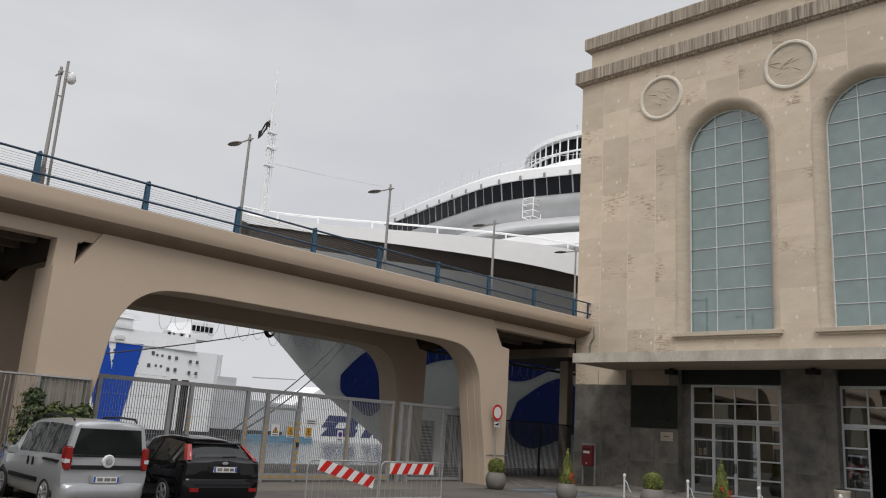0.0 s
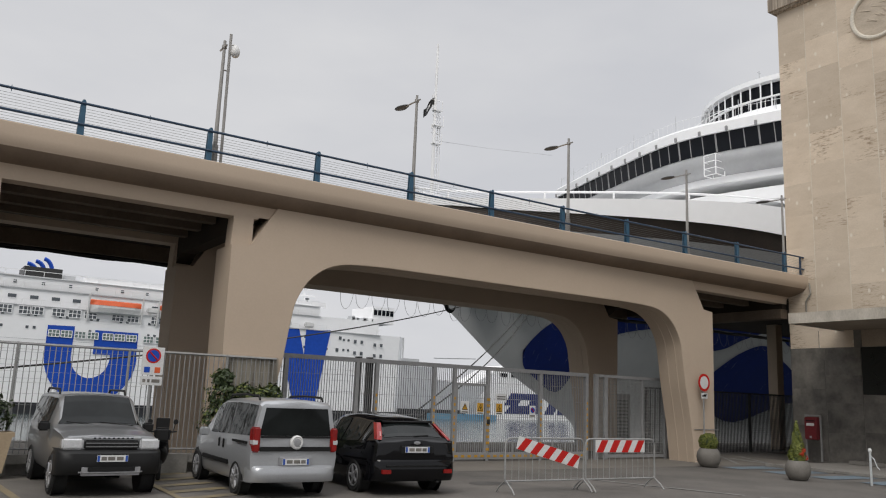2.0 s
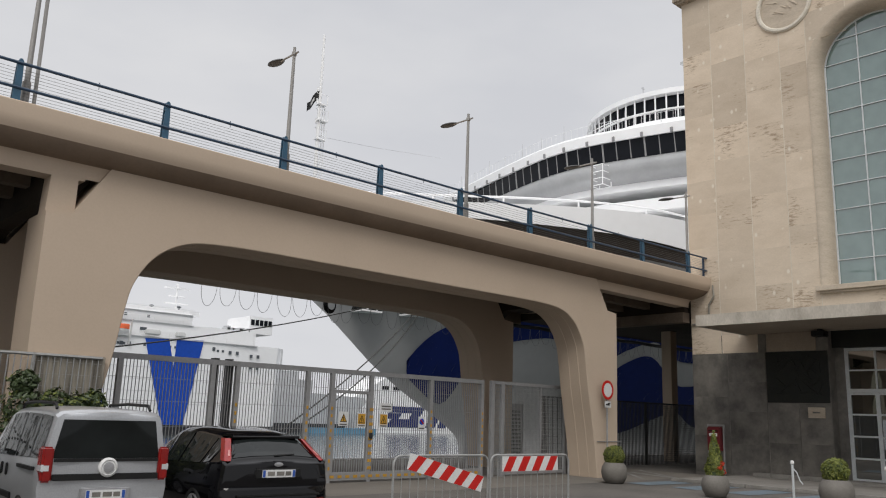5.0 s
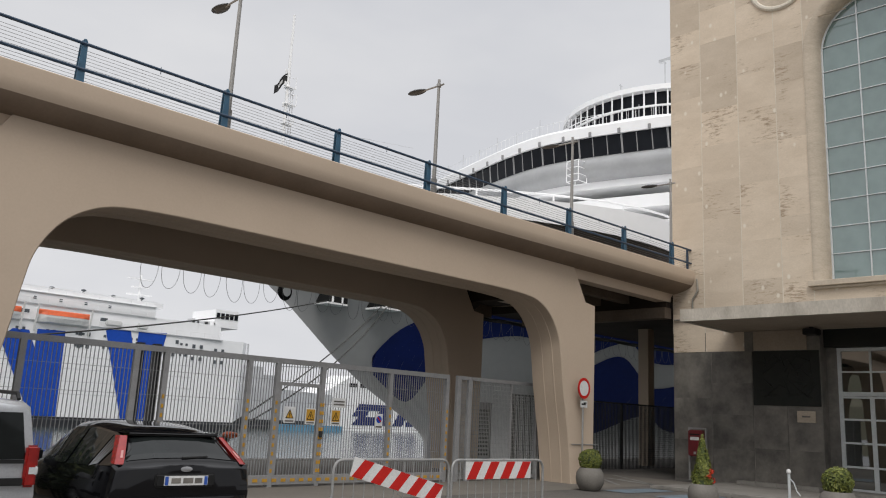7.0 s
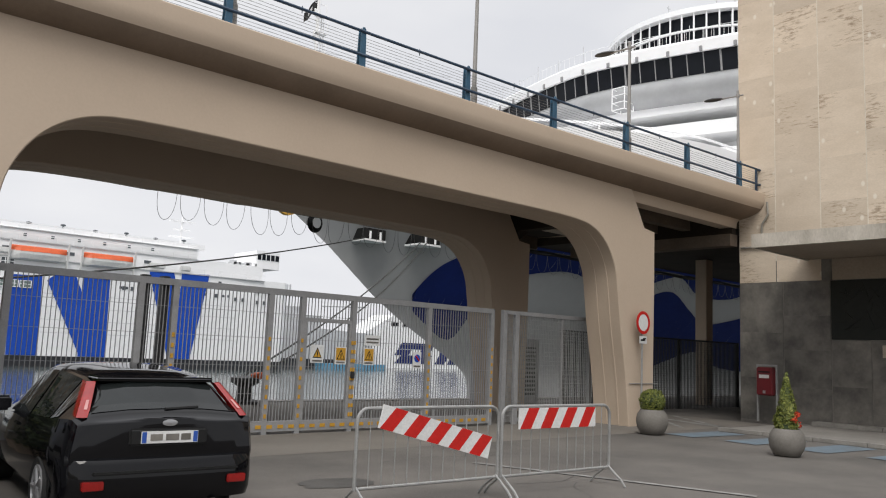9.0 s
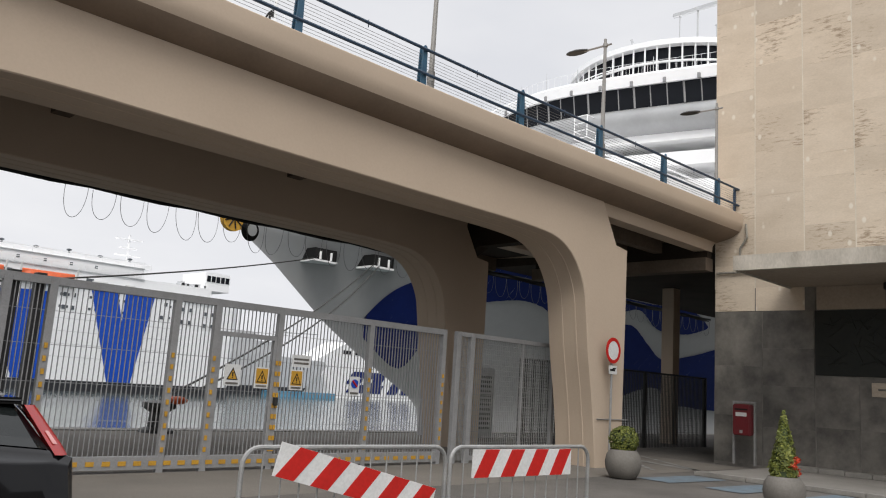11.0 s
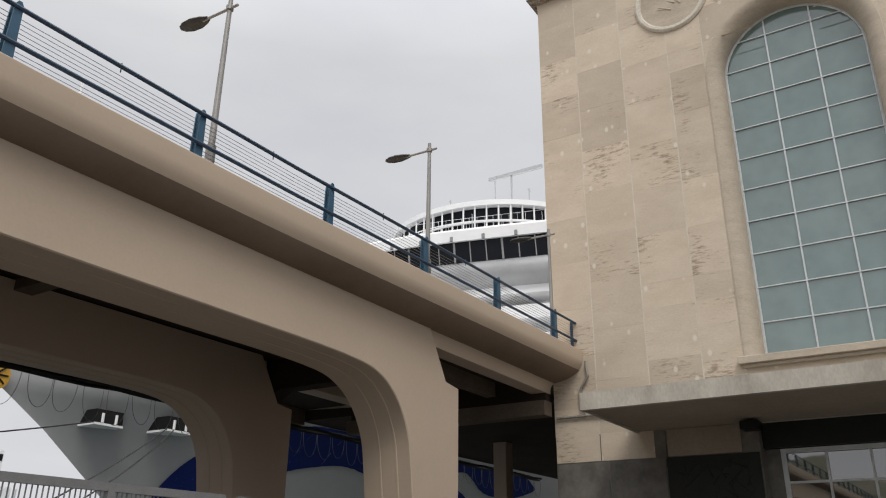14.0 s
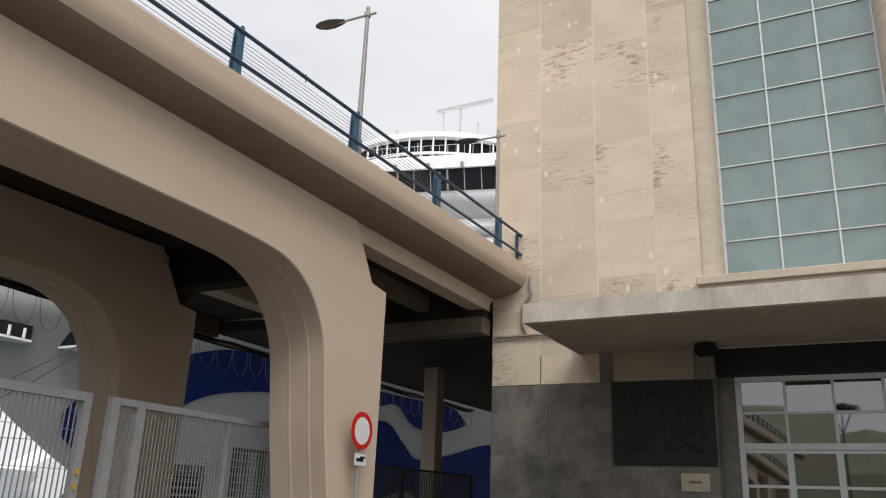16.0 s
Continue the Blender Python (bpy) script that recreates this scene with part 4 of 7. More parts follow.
for k in range(14):
    rod(bm, (-23.6 + k * 2.15, 16.2, 0.4), (-23.6 + k * 2.15, 16.2, 2.6), 0.03, 6)
part("fence_rails", bm, GALV, wall)
bm = bmesh.new()
box(bm, -0.008, -0.008, 0.40, 0.008, 0.010, 2.56)
fence_bar = finish(bm, "fence_bar", GALV)
for k in range(269):
    ob = new("fence_bar", fence_bar)
    ob.location, ob.parent = (-24 + k * 0.11, 16.2, 0), wall
boxpart("panel", STREAKED, wall, 4.42, 16.235, 0.3, 5.62, 16.34, 2.6, bevel=0.01)

# dark mesh fence in the passage beside the building
mesh_f = empty("mesh_fence", "dark mesh fence closing the passage", "fence", kind="structure")
bm = bmesh.new()
for k in range(110):
    x = 23.0 + k * 0.1
    box(bm, x, 20.3, 0, x + 0.03, 20.32, 2.5)
for k in range(30):
    z = 0.1 + k * 0.083
    box(bm, 23, 20.325, z, 34, 20.335, z + 0.012)
tagged(part("mesh", bm, DARKSTEEL, mesh_f), kind="stuff")
bm = bmesh.new()
for x in (22.95, 26.4, 29.6, 33.9):
    box(bm, x - 0.05, 20.24, 0, x + 0.05, 20.36, 2.55)
box(bm, 22.9, 20.27, 2.5, 34, 20.33, 2.56)
part("fence_frame", bm, DARKSTEEL, mesh_f)

# ---- cruise ship ----
CL, HB = 51.5, 17.4
STEM = [(-4, 49.0), (-0.2, 48.4), (0.7, 47.3), (2.1, 44.7), (3.7, 41.7), (5.5, 38.8), (8.9, 34.4), (11.2, 30.9), (14.0, 30.3), (19.0, 30.5)]


def stem_x(z):
    for (za, xa), (zb, xb) in zip(STEM, STEM[1:]):
        if z <= zb:
            return xa + (xb - xa) * (z - za) / (zb - za)
    return STEM[-1][1]


def hull_y(x, z):
    """The near side of the hull: half breadth grows aft and with the flare."""
    f = min(max(z / 17.9, 0), 1)
    L_ = 60 - 36 * f
    u = min(max((x - stem_x(z)) / L_, 0), 1)
    return CL - HB * math.sin(u * math.pi / 2) ** (1.0 + 0.6 * f)


ship = empty("cruise_ship", "large white cruise ship with blue wave pattern on its bow", "ship")
US = [(k / 64) ** 1.7 for k in range(65)]


def hull_strip(zs, side, off=0.0):
    rows = []
    for z in zs:
        row = []
        for u in US:
            x = stem_x(z) + u * 95
            y = hull_y(x, z)
            row.append((x, (y - off) if side else 2 * CL - y + off, z))
        rows.append(row)
    return rows


RIM = 17.9


def band_top(x):
    return 17.2 - 0.075 * max(0.0, min(x, 70.0) - 34)


bm = bmesh.new()
zs = [-4 + 0.46 * k for k in range(36)]
for side in (True, False):
    rows = hull_strip(zs, side)
    last = []
    for u in US:
        x = stem_x(15) + u * 95
        z = band_top(x) - 1.35
        y = hull_y(x, z)
        last.append((x, y if side else 2 * CL - y, z))
    sheet(bm, rows + [last])
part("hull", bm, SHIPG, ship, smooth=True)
# the shade below the bulwark is drawn as a recessed dark brown strip
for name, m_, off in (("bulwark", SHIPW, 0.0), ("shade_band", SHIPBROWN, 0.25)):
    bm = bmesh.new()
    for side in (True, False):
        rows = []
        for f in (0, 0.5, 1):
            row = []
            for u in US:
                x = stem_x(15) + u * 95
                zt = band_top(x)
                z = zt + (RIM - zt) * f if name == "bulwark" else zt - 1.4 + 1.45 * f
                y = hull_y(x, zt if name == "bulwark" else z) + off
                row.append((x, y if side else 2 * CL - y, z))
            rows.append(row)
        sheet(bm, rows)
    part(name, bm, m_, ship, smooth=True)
bm = bmesh.new()
rows = []
for u in US:
    x = stem_x(15) + u * 95
    y = hull_y(x, band_top(x))
    rows.append([(x, y, RIM - 0.02), (x, CL, RIM + 0.3), (x, 2 * CL - y, RIM - 0.02)])
sheet(bm, rows)
part("foredeck", bm, SHIPW, ship)


def hull_patch(name, inside, x0, x1, z0, z1, nx, nz, m_):
    """A painted area of the near hull side: small quads just off the plating wherever inside(x, z) holds."""
    bm = bmesh.new()

    def spans(x):
        out, on, fine_n = [], False, nz * 4
        for k in range(fine_n + 1):
            z = z0 + (z1 - z0) * k / fine_n
            now = inside(x, z) and x > stem_x(z) + 0.05 and k < fine_n
            if now and not on:
                lo_ = z
            if on and not now:
                out.append((lo_, z))
            on = now
        return out
    prev = None
    for i in range(nx + 1):
        x = x0 + (x1 - x0) * i / nx
        cur = spans(x)
        if prev and len(prev) == len(cur):
            for (a0, a1), (b0, b1) in zip(prev, cur):
                n_ = max(1, int(max(a1 - a0, b1 - b0) / 0.7))
                rows = []
                for q in range(n_ + 1):
                    za, zb = a0 + (a1 - a0) * q / n_, b0 + (b1 - b0) * q / n_
                    rows.append([(px_, hull_y(px_, za) - 0.1, za), (x, hull_y(x, zb) - 0.1, zb)])
                sheet(bm, rows)
        prev, px_ = cur, x
    bmesh.ops.remove_doubles(bm, verts=bm.verts, dist=0.001)
    return part(name, bm, m_, ship, smooth=True)


def line_of(points):
    p = spline(points)
    return lambda x: float(np.interp(x, [q[0] for q in p], [q[1] for q in p]))


# one long blue swell: its upper edge, and its lower edge that rises and falls in humps
SWELL_TOP = line_of([(41.4, 5.95), (41.8, 6.9), (42.4, 7.9), (43.3, 8.7), (45.5, 9.8), (47.2, 10.3), (49.5, 10.2), (54.0, 9.5), (59.0, 8.95), (63.6, 8.7), (65.3, 8.25), (66.6, 7.62)])
SWELL_LOW = line_of([(41.4, 5.85), (41.8, 4.9), (42.4, 4.3), (45.5, 2.6), (46.2, 4.8), (46.7, 6.2), (47.3, 7.1), (48.2, 7.7), (49.6, 8.05), (51.2, 8.2), (53.0, 7.75), (55.0, 6.7), (56.6, 6.8), (57.6, 7.6), (58.8, 8.25), (59.8, 8.3), (61.8, 7.3), (63.2, 6.95), (65.2, 7.0), (66.6, 7.6)])
LOW_TOP = line_of([(57.2, 4.9), (57.8, 6.0), (58.5, 6.8), (59.4, 7.25), (60.5, 7.05), (62.8, 5.8), (64.9, 4.9), (67.5, 5.5), (69.6, 6.3), (72.0, 6.2), (80.0, 4.0), (95.0, 3.0)])
LOW_LOW = line_of([(57.2, 4.8), (58.4, 2.2), (62.0, 0.6), (66.0, 2.6), (70.0, 1.2), (80.0, 0.8), (95.0, 0.5)])


def swell_zone(x, z):
    return SWELL_LOW(x) < z < SWELL_TOP(x)


def low_zone(x, z):
    return LOW_LOW(x) < z < LOW_TOP(x)


hull_patch("blue_swell", swell_zone, 41.4, 66.6, 2.2, 10.6, 170, 60, SHIPBLUE)
hull_patch("blue_wave", low_zone, 57.2, 95, -0.2, 7.4, 120, 60, SHIPBLUE)
# hawse openings with pale sills
for x, z in ((36.9, 9.8), (40.4, 9.75)):
    y = min(hull_y(x + 0.9, z + 0.4), hull_y(x + 0.9, z)) + 0.04
    bm = bmesh.new()
    box(bm, x - 0.9, y - 0.12, z - 0.35, x + 0.9, y + 1.8, z + 0.4)
    part("hawse", bm, BLACKPL, ship)
    bm = bmesh.new()
    box(bm, x - 0.95, y - 0.16, z - 0.5, x + 0.95, y + 1.7, z - 0.37)
    for q in (-0.45, 0.45):
        rod(bm, (x + q, y - 0.1, z - 0.35), (x + q, y - 0.1, z + 0.2), 0.1, 8)
    part("roller_sill", bm, SHIPW, ship)
bm = bmesh.new()
lathe(bm, [(0.85, -0.05), (0.85, 0.3), (0.2, 0.35)], (30.6, 50.8, 11.3), 22, "y")
crest = part("bow_crest", bm, YELLOW, ship, "round gold crest")
bm = bmesh.new()
for k in range(9):
    a = k * 0.7
    rod(bm, (30.6 + 0.2 * math.cos(a), 50.72, 11.3 + 0.2 * math.sin(a)), (30.6 + 0.7 * math.cos(a), 50.72, 11.3 + 0.7 * math.sin(a)), 0.05, 5)
part("crest_ray", bm, BLACKPL, crest)
# coil of black cable hanging from the far edge of the viaduct
bm = bmesh.new()
for k in range(5):
    r = 0.15 + 0.018 * k
    pipe(bm, [(16.85 + 1.2 * r * math.cos(a), 25.36 + 0.03 * k, 5.62 + r * 1.35 * math.sin(a)) for a in [2 * math.pi * q / 20 for q in range(21)]], 0.022, 6)
rod(bm, (16.85, 25.36, 5.8), (16.85, 25.36, 6.3), 0.012, 5)
tagged(part("cable_coil", bm, BLACKPL, smooth=True), "coil of black cable hanging under the viaduct", "cable")

# superstructure: stacked curved fronts
def front_arc(r, w, n=40, cx=None):
    """Plan of a front. Without cx a blunt bow-shaped front set back by 25.9 - r; with cx an arc of radius r."""
    if cx is None:
        ys = [-17.0 + (w + 17.0) * i / n for i in range(n + 1)]
        back = (25.9 - r) * (0.4 if r > 20 else 1.0)
        return [(63.0 + back + 1.5 * (math.sqrt(1 + (y / 5.0) ** 2) - 1), CL + y) for y in ys]
    a = math.asin(min(0.999, w / r))
    return [(cx - r * math.cos(-a + 2 * a * i / n), CL + 0.7 + r * math.sin(-a + 2 * a * i / n)) for i in range(n + 1)]


def tier(name, prof, w, m_, n=40, cx=None):
    """A curved front band: prof lists (radius, z)."""
    bm = bmesh.new()
    sheet(bm, [[(x, y, z) for x, y in front_arc(r, w, n, cx)] for r, z in prof])
    return part(name, bm, m_, ship, smooth=True)


HWS = 26.0
tier("front_terrace", [(22.5, 17.9), (22.5, 20.6), (22.0, 20.7), (18.6, 20.7)], 14.0, SHIPW)
tier("front_recess", [(18.6, 20.7), (18.6, 22.0)], 14.0, SHIPSILVER)
tier("front_terrace", [(18.6, 21.9), (22.6, 22.0), (22.6, 23.2), (22.1, 23.3), (18.8, 23.3)], 14.0, SHIPW)
tier("front_recess", [(18.8, 23.3), (18.8, 24.3)], 14.0, SHIPSILVER)
tier("front_terrace", [(18.8, 24.2), (22.8, 24.3), (22.8, 25.1), (22.4, 25.2), (18.8, 25.2)], 14.0, SHIPW)
tier("bridge_apron", [(21.6, 25.0), (23.0, 25.0), (24.4, 25.3), (25.2, 25.8), (25.5, 26.4), (25.2, 27.0), (24.3, 27.4)], HWS, SHIPTUBE)
NW = 30
lo, hi = front_arc(24.4, HWS, NW), front_arc(25.1, HWS, NW)
for i in range(NW):
    bm = bmesh.new()
    bm.faces.new([bm.verts.new(p) for p in ((*lo[i], 27.4), (*lo[i + 1], 27.4), (*hi[i + 1], 29.4), (*hi[i], 29.4))])
    part("bridge_window", bm, SHIPGLASS, ship)
tier("bridge_visor", [(25.0, 29.35), (26.0, 29.3), (26.1, 30.3), (25.5, 30.55), (10.0, 31.4)], HWS, SHIPW)
bm = bmesh.new()
lo, hi = front_arc(24.46, HWS, NW), front_arc(25.17, HWS, NW)
for k, ((xa, ya), (xb, yb)) in enumerate(zip(lo, hi)):
    rod(bm, (xa, ya, 27.4), (xb, yb, 29.4), 0.11 if k % 3 == 0 else 0.06, 4)
    if k % 2 == 0:
        xv, yv = front_arc(26.12, HWS, NW)[k]
        box(bm, xv - 0.1, yv - 0.12, 29.3, xv + 0.1, yv + 0.12, 29.75)
tagged(part("window_mullion", bm, GREYSTEEL, ship), kind="stuff")
bm = bmesh.new()
for (xa, ya), (xb, yb) in zip(front_arc(25.2, HWS, 60), front_arc(25.2, HWS, 60)[1:]):
    rod(bm, (xa, ya, 31.6), (xb, yb, 31.6), 0.018, 4)
    rod(bm, (xa, ya, 30.6), (xa, ya, 31.6), 0.014, 4)
part("roof_rail", bm, SHIPW, ship)
bm = bmesh.new()
for q, (xa, ya) in enumerate(front_arc(25.9, HWS, 12)):
    rod(bm, (xa + 0.8, ya, 30.5), (xa + 0.8, ya, 32.2 + 0.4 * (q % 2)), 0.035, 5)
tagged(part("deck_light", bm, SHIPSILVER, ship), kind="stuff")
bm = bmesh.new()
rail_run = []
for u in US[:46]:
    x = stem_x(15) + u * 95
    rail_run.append((x + 1.2, hull_y(x, band_top(x)) + 1.4, RIM + 1.0))
pipe(bm, rail_run, 0.09, 6)
for p in rail_run[::4]:
    rod(bm, (p[0], p[1], RIM), p, 0.08, 5)
part("foredeck_rail", bm, SHIPW, ship)
UX = 90.5
tier("upper_wall", [(17.5, 30.6), (17.0, 33.6), (15.4, 34.6), (14.6, 35.9), (14.0, 36.0)], 13.2, SHIPW, 30, UX)
tier("upper_glazing", [(13.5, 35.9), (13.2, 39.3)], 12.9, SHIPGLASS, 30, UX)
tier("upper_visor", [(13.1, 39.2), (13.9, 39.3), (13.9, 39.9), (13.2, 40.2), (4.0, 41.0)], 13.0, SHIPW, 30, UX)
bm = bmesh.new()
for (xa, ya) in front_arc(13.65, 13.0, 26, UX):
    rod(bm, (xa, ya, 35.9), (xa, ya, 39.3), 0.11, 4)
pipe(bm, [(x, y, 37.4) for x, y in front_arc(13.7, 13.0, 40, UX)], 0.14, 5)
tagged(part("window_frame", bm, SHIPW, ship), kind="stuff")
bm = bmesh.new()
pipe(bm, [(x, y, 36.7) for x, y in front_arc(15.5, 13.8, 40, UX)], 0.06, 4)
for x, y in front_arc(15.5, 13.8, 34, UX):
    rod(bm, (x, y, 34.6), (x, y, 36.7), 0.025, 4)
part("balcony_rail", bm, SHIPW, ship)
bm = bmesh.new()
box(bm, 70, CL - 16.5, 17.9, 240, CL + 17, 25.5)
box(bm, 87, CL - 17, 25.5, 235, CL + 17, 31.0)
box(bm, 88, CL - 9.5, 31.0, 200, CL + 9.5, 40.0)
part("deckhouse", bm, SHIPW, ship)
bm = bmesh.new()
rr = random.Random(8)
for k in range(9):
    x, y = 80 + rr.uniform(0, 9), CL + rr.uniform(-8, 8)
    h = rr.uniform(0.8, 3.6)
    rod(bm, (x, y, 40.2), (x, y, 40.8 + h), 0.07, 5)
    box(bm, x - 0.3, y - 0.05, 40.7 + h * 0.9, x + 0.3, y + 0.05, 40.8 + h * 0.9)
tagged(part("antenna", bm, SHIPSILVER, ship), kind="stuff")
bm = bmesh.new()
prism(bm, [(84, 40.6), (100, 40.6), (100, 45.5), (93, 44.6)], "y", CL - 8, CL + 8)
part("funnel_base", bm, SHIPW, ship)
bm = bmesh.new()
rod(bm, (83, CL - 5, 40.6), (83, CL - 5, 45.2), 0.12, 6)
box(bm, 82.8, CL - 9, 45.1, 83.2, CL - 2, 45.5)
part("radar", bm, SHIPSILVER, ship)
bm = bmesh.new()
xk, yk = front_arc(24.2, HWS, 40)[12]
for dx in (-0.7, 0.7):
    for dy in (-0.7, 0.7):
        rod(bm, (xk + dx - 0.6, yk + dy, 24.8), (xk + dx - 0.6, yk + dy, 26.9), 0.06, 4)
for z in (24.8, 25.5, 26.2, 26.9):
    for s in (-0.7, 0.7):
        rod(bm, (xk - 1.3, yk + s, z), (xk + 0.1, yk + s, z), 0.05, 4)
        rod(bm, (xk + s - 0.6, yk - 0.7, z), (xk + s - 0.6, yk + 0.7, z), 0.05, 4)
part("work_cage", bm, SHIPW, ship)
# foremast with lattice, stays and a flag
mast = empty("foremast", "white lattice foremast with ladder on the ship's foredeck", "mast", at=(32.4, CL, 17.8))
bm = bmesh.new()
rod(bm, (0, 0, 0), (0, 0, 11.3), 0.17, 8, 0.1)
for q in (0.55, 0.8):
    rod(bm, (q, 0.2, 0), (q * 0.8, 0.2, 6.3), 0.04, 5)
for k in range(14):
    rod(bm, (0, 0, 0.4 + k * 0.42), (0.6, 0.2, 0.55 + k * 0.42), 0.025, 4)
for z, w in ((3.9, 0.6), (5.2, 0.7), (6.3, 0.55)):
    box(bm, -0.2, -0.25, z, w, 0.25, z + 0.06)
    rod(bm, (w, -0.25, z), (w, -0.25, z + 0.8), 0.03, 4)
    rod(bm, (-0.3, 0, z + 0.8), (w, 0, z + 0.8), 0.025, 4)
for z in (6.4, 7.2, 5.0):
    rod(bm, (-0.25, 0, z), (-0.25, 0, z + 0.3), 0.07, 8)
for v in bm.verts:
    v.co.z *= 1.2
part("lattice", bm, SHIPW, mast)
bm = bmesh.new()
pipe(bm, [(0, 0, 5.0), (6, 0.2, 5.6), (13, 0, 6.4)], 0.02, 4)
part("stay", bm, SHIPSILVER, mast)
bm = bmesh.new()
rows = []
for i in range(9):
    t = i / 8
    rows.append([(-0.12 - t * 1.15, 0.2 * math.sin(t * 5), 8.75 - t * 1.5 - s * 0.75 + 0.1 * math.sin(t * 7 + s)) for s in (0, 0.33, 0.66, 1.0)])
sheet(bm, rows)
fl_ = part("flag", bm, BLACKPL, mast, "black flag with a white bar")
bm = bmesh.new()
rows2 = [[(x, y - 0.02, z) for x, y, z in r[1:3]] for r in rows[2:6]]
sheet(bm, rows2)
part("flag_bar", bm, WHITE, fl_)

# mooring ropes
def rope(a, b, sag, r=0.05):
    bm = bmesh.new()
    a, b = Vector(a), Vector(b)
    pipe(bm, [a.lerp(b, k / 20) - Vector((0, 0, sag * 4 * (k / 20) * (1 - k / 20))) for k in range(21)], r, 6)
    return tagged(part("mooring_rope", bm, ROPE), "long grey mooring rope from the bow to the quay", "rope", "mooring ropes")


rope((36.9, hull_y(36.9, 9.8) - 0.3, 9.7), (-14, 25.6, 0.5), 1.2, 0.04)
rope((40.2, hull_y(40.4, 9.8) - 0.3, 9.7), (14.4, 25.4, 0.6), 0.5, 0.035)
rope((40.7, hull_y(40.4, 9.8) - 0.3, 9.7), (14.7, 25.4, 0.6), 0.9, 0.035)

# ---- white ferry across the basin ----
ferry = empty("ferry", "white ferry with big blue letters along its hull", "ship")
FY = 150.0
bm = bmesh.new()
rows = []
for z, bow in ((-3.8, 90.4), (0.5, 90.6), (6, 90.8), (11, 91.0), (14.6, 91.2)):
    rows.append([(x, FY, z) for x in (-90, -40, 0, 30, 60, 76)] + [(bow - 2, FY + 0.4, z), (bow, FY + 2.5, z), (bow - 1, FY + 16, z), (60, FY + 24, z)])
sheet(bm, rows)
part("hull", bm, SHIPW, ferry)
bm = bmesh.new()
rows = [[(x, FY - 0.15, z) for x in (-90, 0, 60, 76)] + [(bow - 2, FY + 0.25, z), (bow + 0.1, FY + 2.4, z)] for z, bow in ((-3.85, 90.4), (-1.75, 90.6))]
sheet(bm, rows)
part("boot_top", bm, FERRYDARK, ferry)
for a, b, z0, z1, dy in ((-90, 84, 14.6, 17.5, 1.0), (-90, 70, 17.5, 19.6, 1.6), (24, 72, 19.6, 20.6, 3.0)):
    boxpart("deck_tier", SHIPW, ferry, a, FY + dy, z0, b, FY + 22, z1)
bm = bmesh.new()
for z, x0, x1, st, w, h in ((15.6, -80, 60, 3.4, 1.3, 0.7), (18.3, -80, 64, 4.4, 0.5, 0.5)):
    x = x0
    dy = {15.6: 0.98, 18.3: 1.58}[z]
    while x < x1:
        box(bm, x, FY + dy - 0.06, z, x + w, FY + dy, z + h)
        x += st
for x in range(-60, 76, 5):
    for z in (12.7, 10.6):
        box(bm, x, FY - 0.08, z, x + 0.45, FY, z + 0.45)
        box(bm, x + 1.1, FY - 0.08, z, x + 1.55, FY, z + 0.45)
tagged(part("window_strip", bm, FARGLASS, ferry), kind="stuff")
for z, dy, x1 in ((14.55, 0.0, 84), (17.5, 1.0, 70), (19.6, 1.6, 70)):
    # projecting strip, grey to draw the shadow line of the deck's overhang
    bm = bmesh.new()
    box(bm, -90, FY + dy - 0.25, z - 0.14, x1, FY + dy + 0.6, z)
    part("deck_edge_shade", bm, SHIPSILVER, ferry)
    bm = bmesh.new()
    pipe(bm, [(-90, FY + dy, z + 1.0), (x1, FY + dy, z + 1.0)], 0.07, 4)
    for k in range(58):
        rod(bm, (-88 + k * 3.0, FY + dy, z), (-88 + k * 3.0, FY + dy, z + 1.0), 0.05, 4) if -88 + k * 3 < x1 else None
    part("deck_rail", bm, SHIPW, ferry)
bm = bmesh.new()
for z in (2.2, 4.4, 6.6, 8.8):
    box(bm, -90, FY - 0.03, z, 78, FY, z + 0.06)
part("plate_seam", bm, SHIPSILVER, ferry)
bm = bmesh.new()
box(bm, 83, FY + 4, 17.5, 89.5, FY + 14, 18.6)
box(bm, 84, FY + 4, 18.6, 89.5, FY + 14, 21.2)
part("wheelhouse", bm, SHIPW, ferry)
bm = bmesh.new()
for k in range(5):
    box(bm, 84.3 + k * 1.05, FY + 3.9, 19.3, 85.1 + k * 1.05, FY + 3.99, 20.5)
part("wheelhouse_window", bm, SHIPGLASS, ferry)
bm = bmesh.new()
rr = random.Random(12)
for k in range(40):
    x = rr.uniform(-10, 84)
    h = rr.uniform(0.4, 1.6)
    box(bm, x, FY + 4, 19 if x < 70 else 17, x + rr.uniform(0.3, 2.5), FY + 6, (19.6 if x < 70 else 17.5) + h * 0.8)
tagged(part("deck_clutter", bm, SHIPSILVER, ferry), kind="stuff")
bm = bmesh.new()
rod(bm, (69.5, FY + 9, 17), (69.5, FY + 9, 26.6), 0.25, 6)
for z, w in ((22.4, 2.4), (23.9, 1.6), (25.6, 2.6)):
    box(bm, 69.5 - w, FY + 8.5, z, 69.5 + w, FY + 9.5, z + 0.25)
part("mast", bm, SHIPW, ferry)
# funnel with stripes
bm = bmesh.new()
box(bm, 13.9, FY + 2.6, 19.9, 20.0, FY + 10, 21.5)
part("funnel_grille", bm, DARKSTEEL, ferry)
bm = bmesh.new()
for q in range(3):
    pipe(bm, [(14.6 + q * 1.3 + 1.6 * math.cos(a), FY + 6, 20.8 + (1.6 + 0.55 * q) * math.sin(a)) for a in [1.55 - 1.45 * i / 10 for i in range(11)]], 0.36, 6)
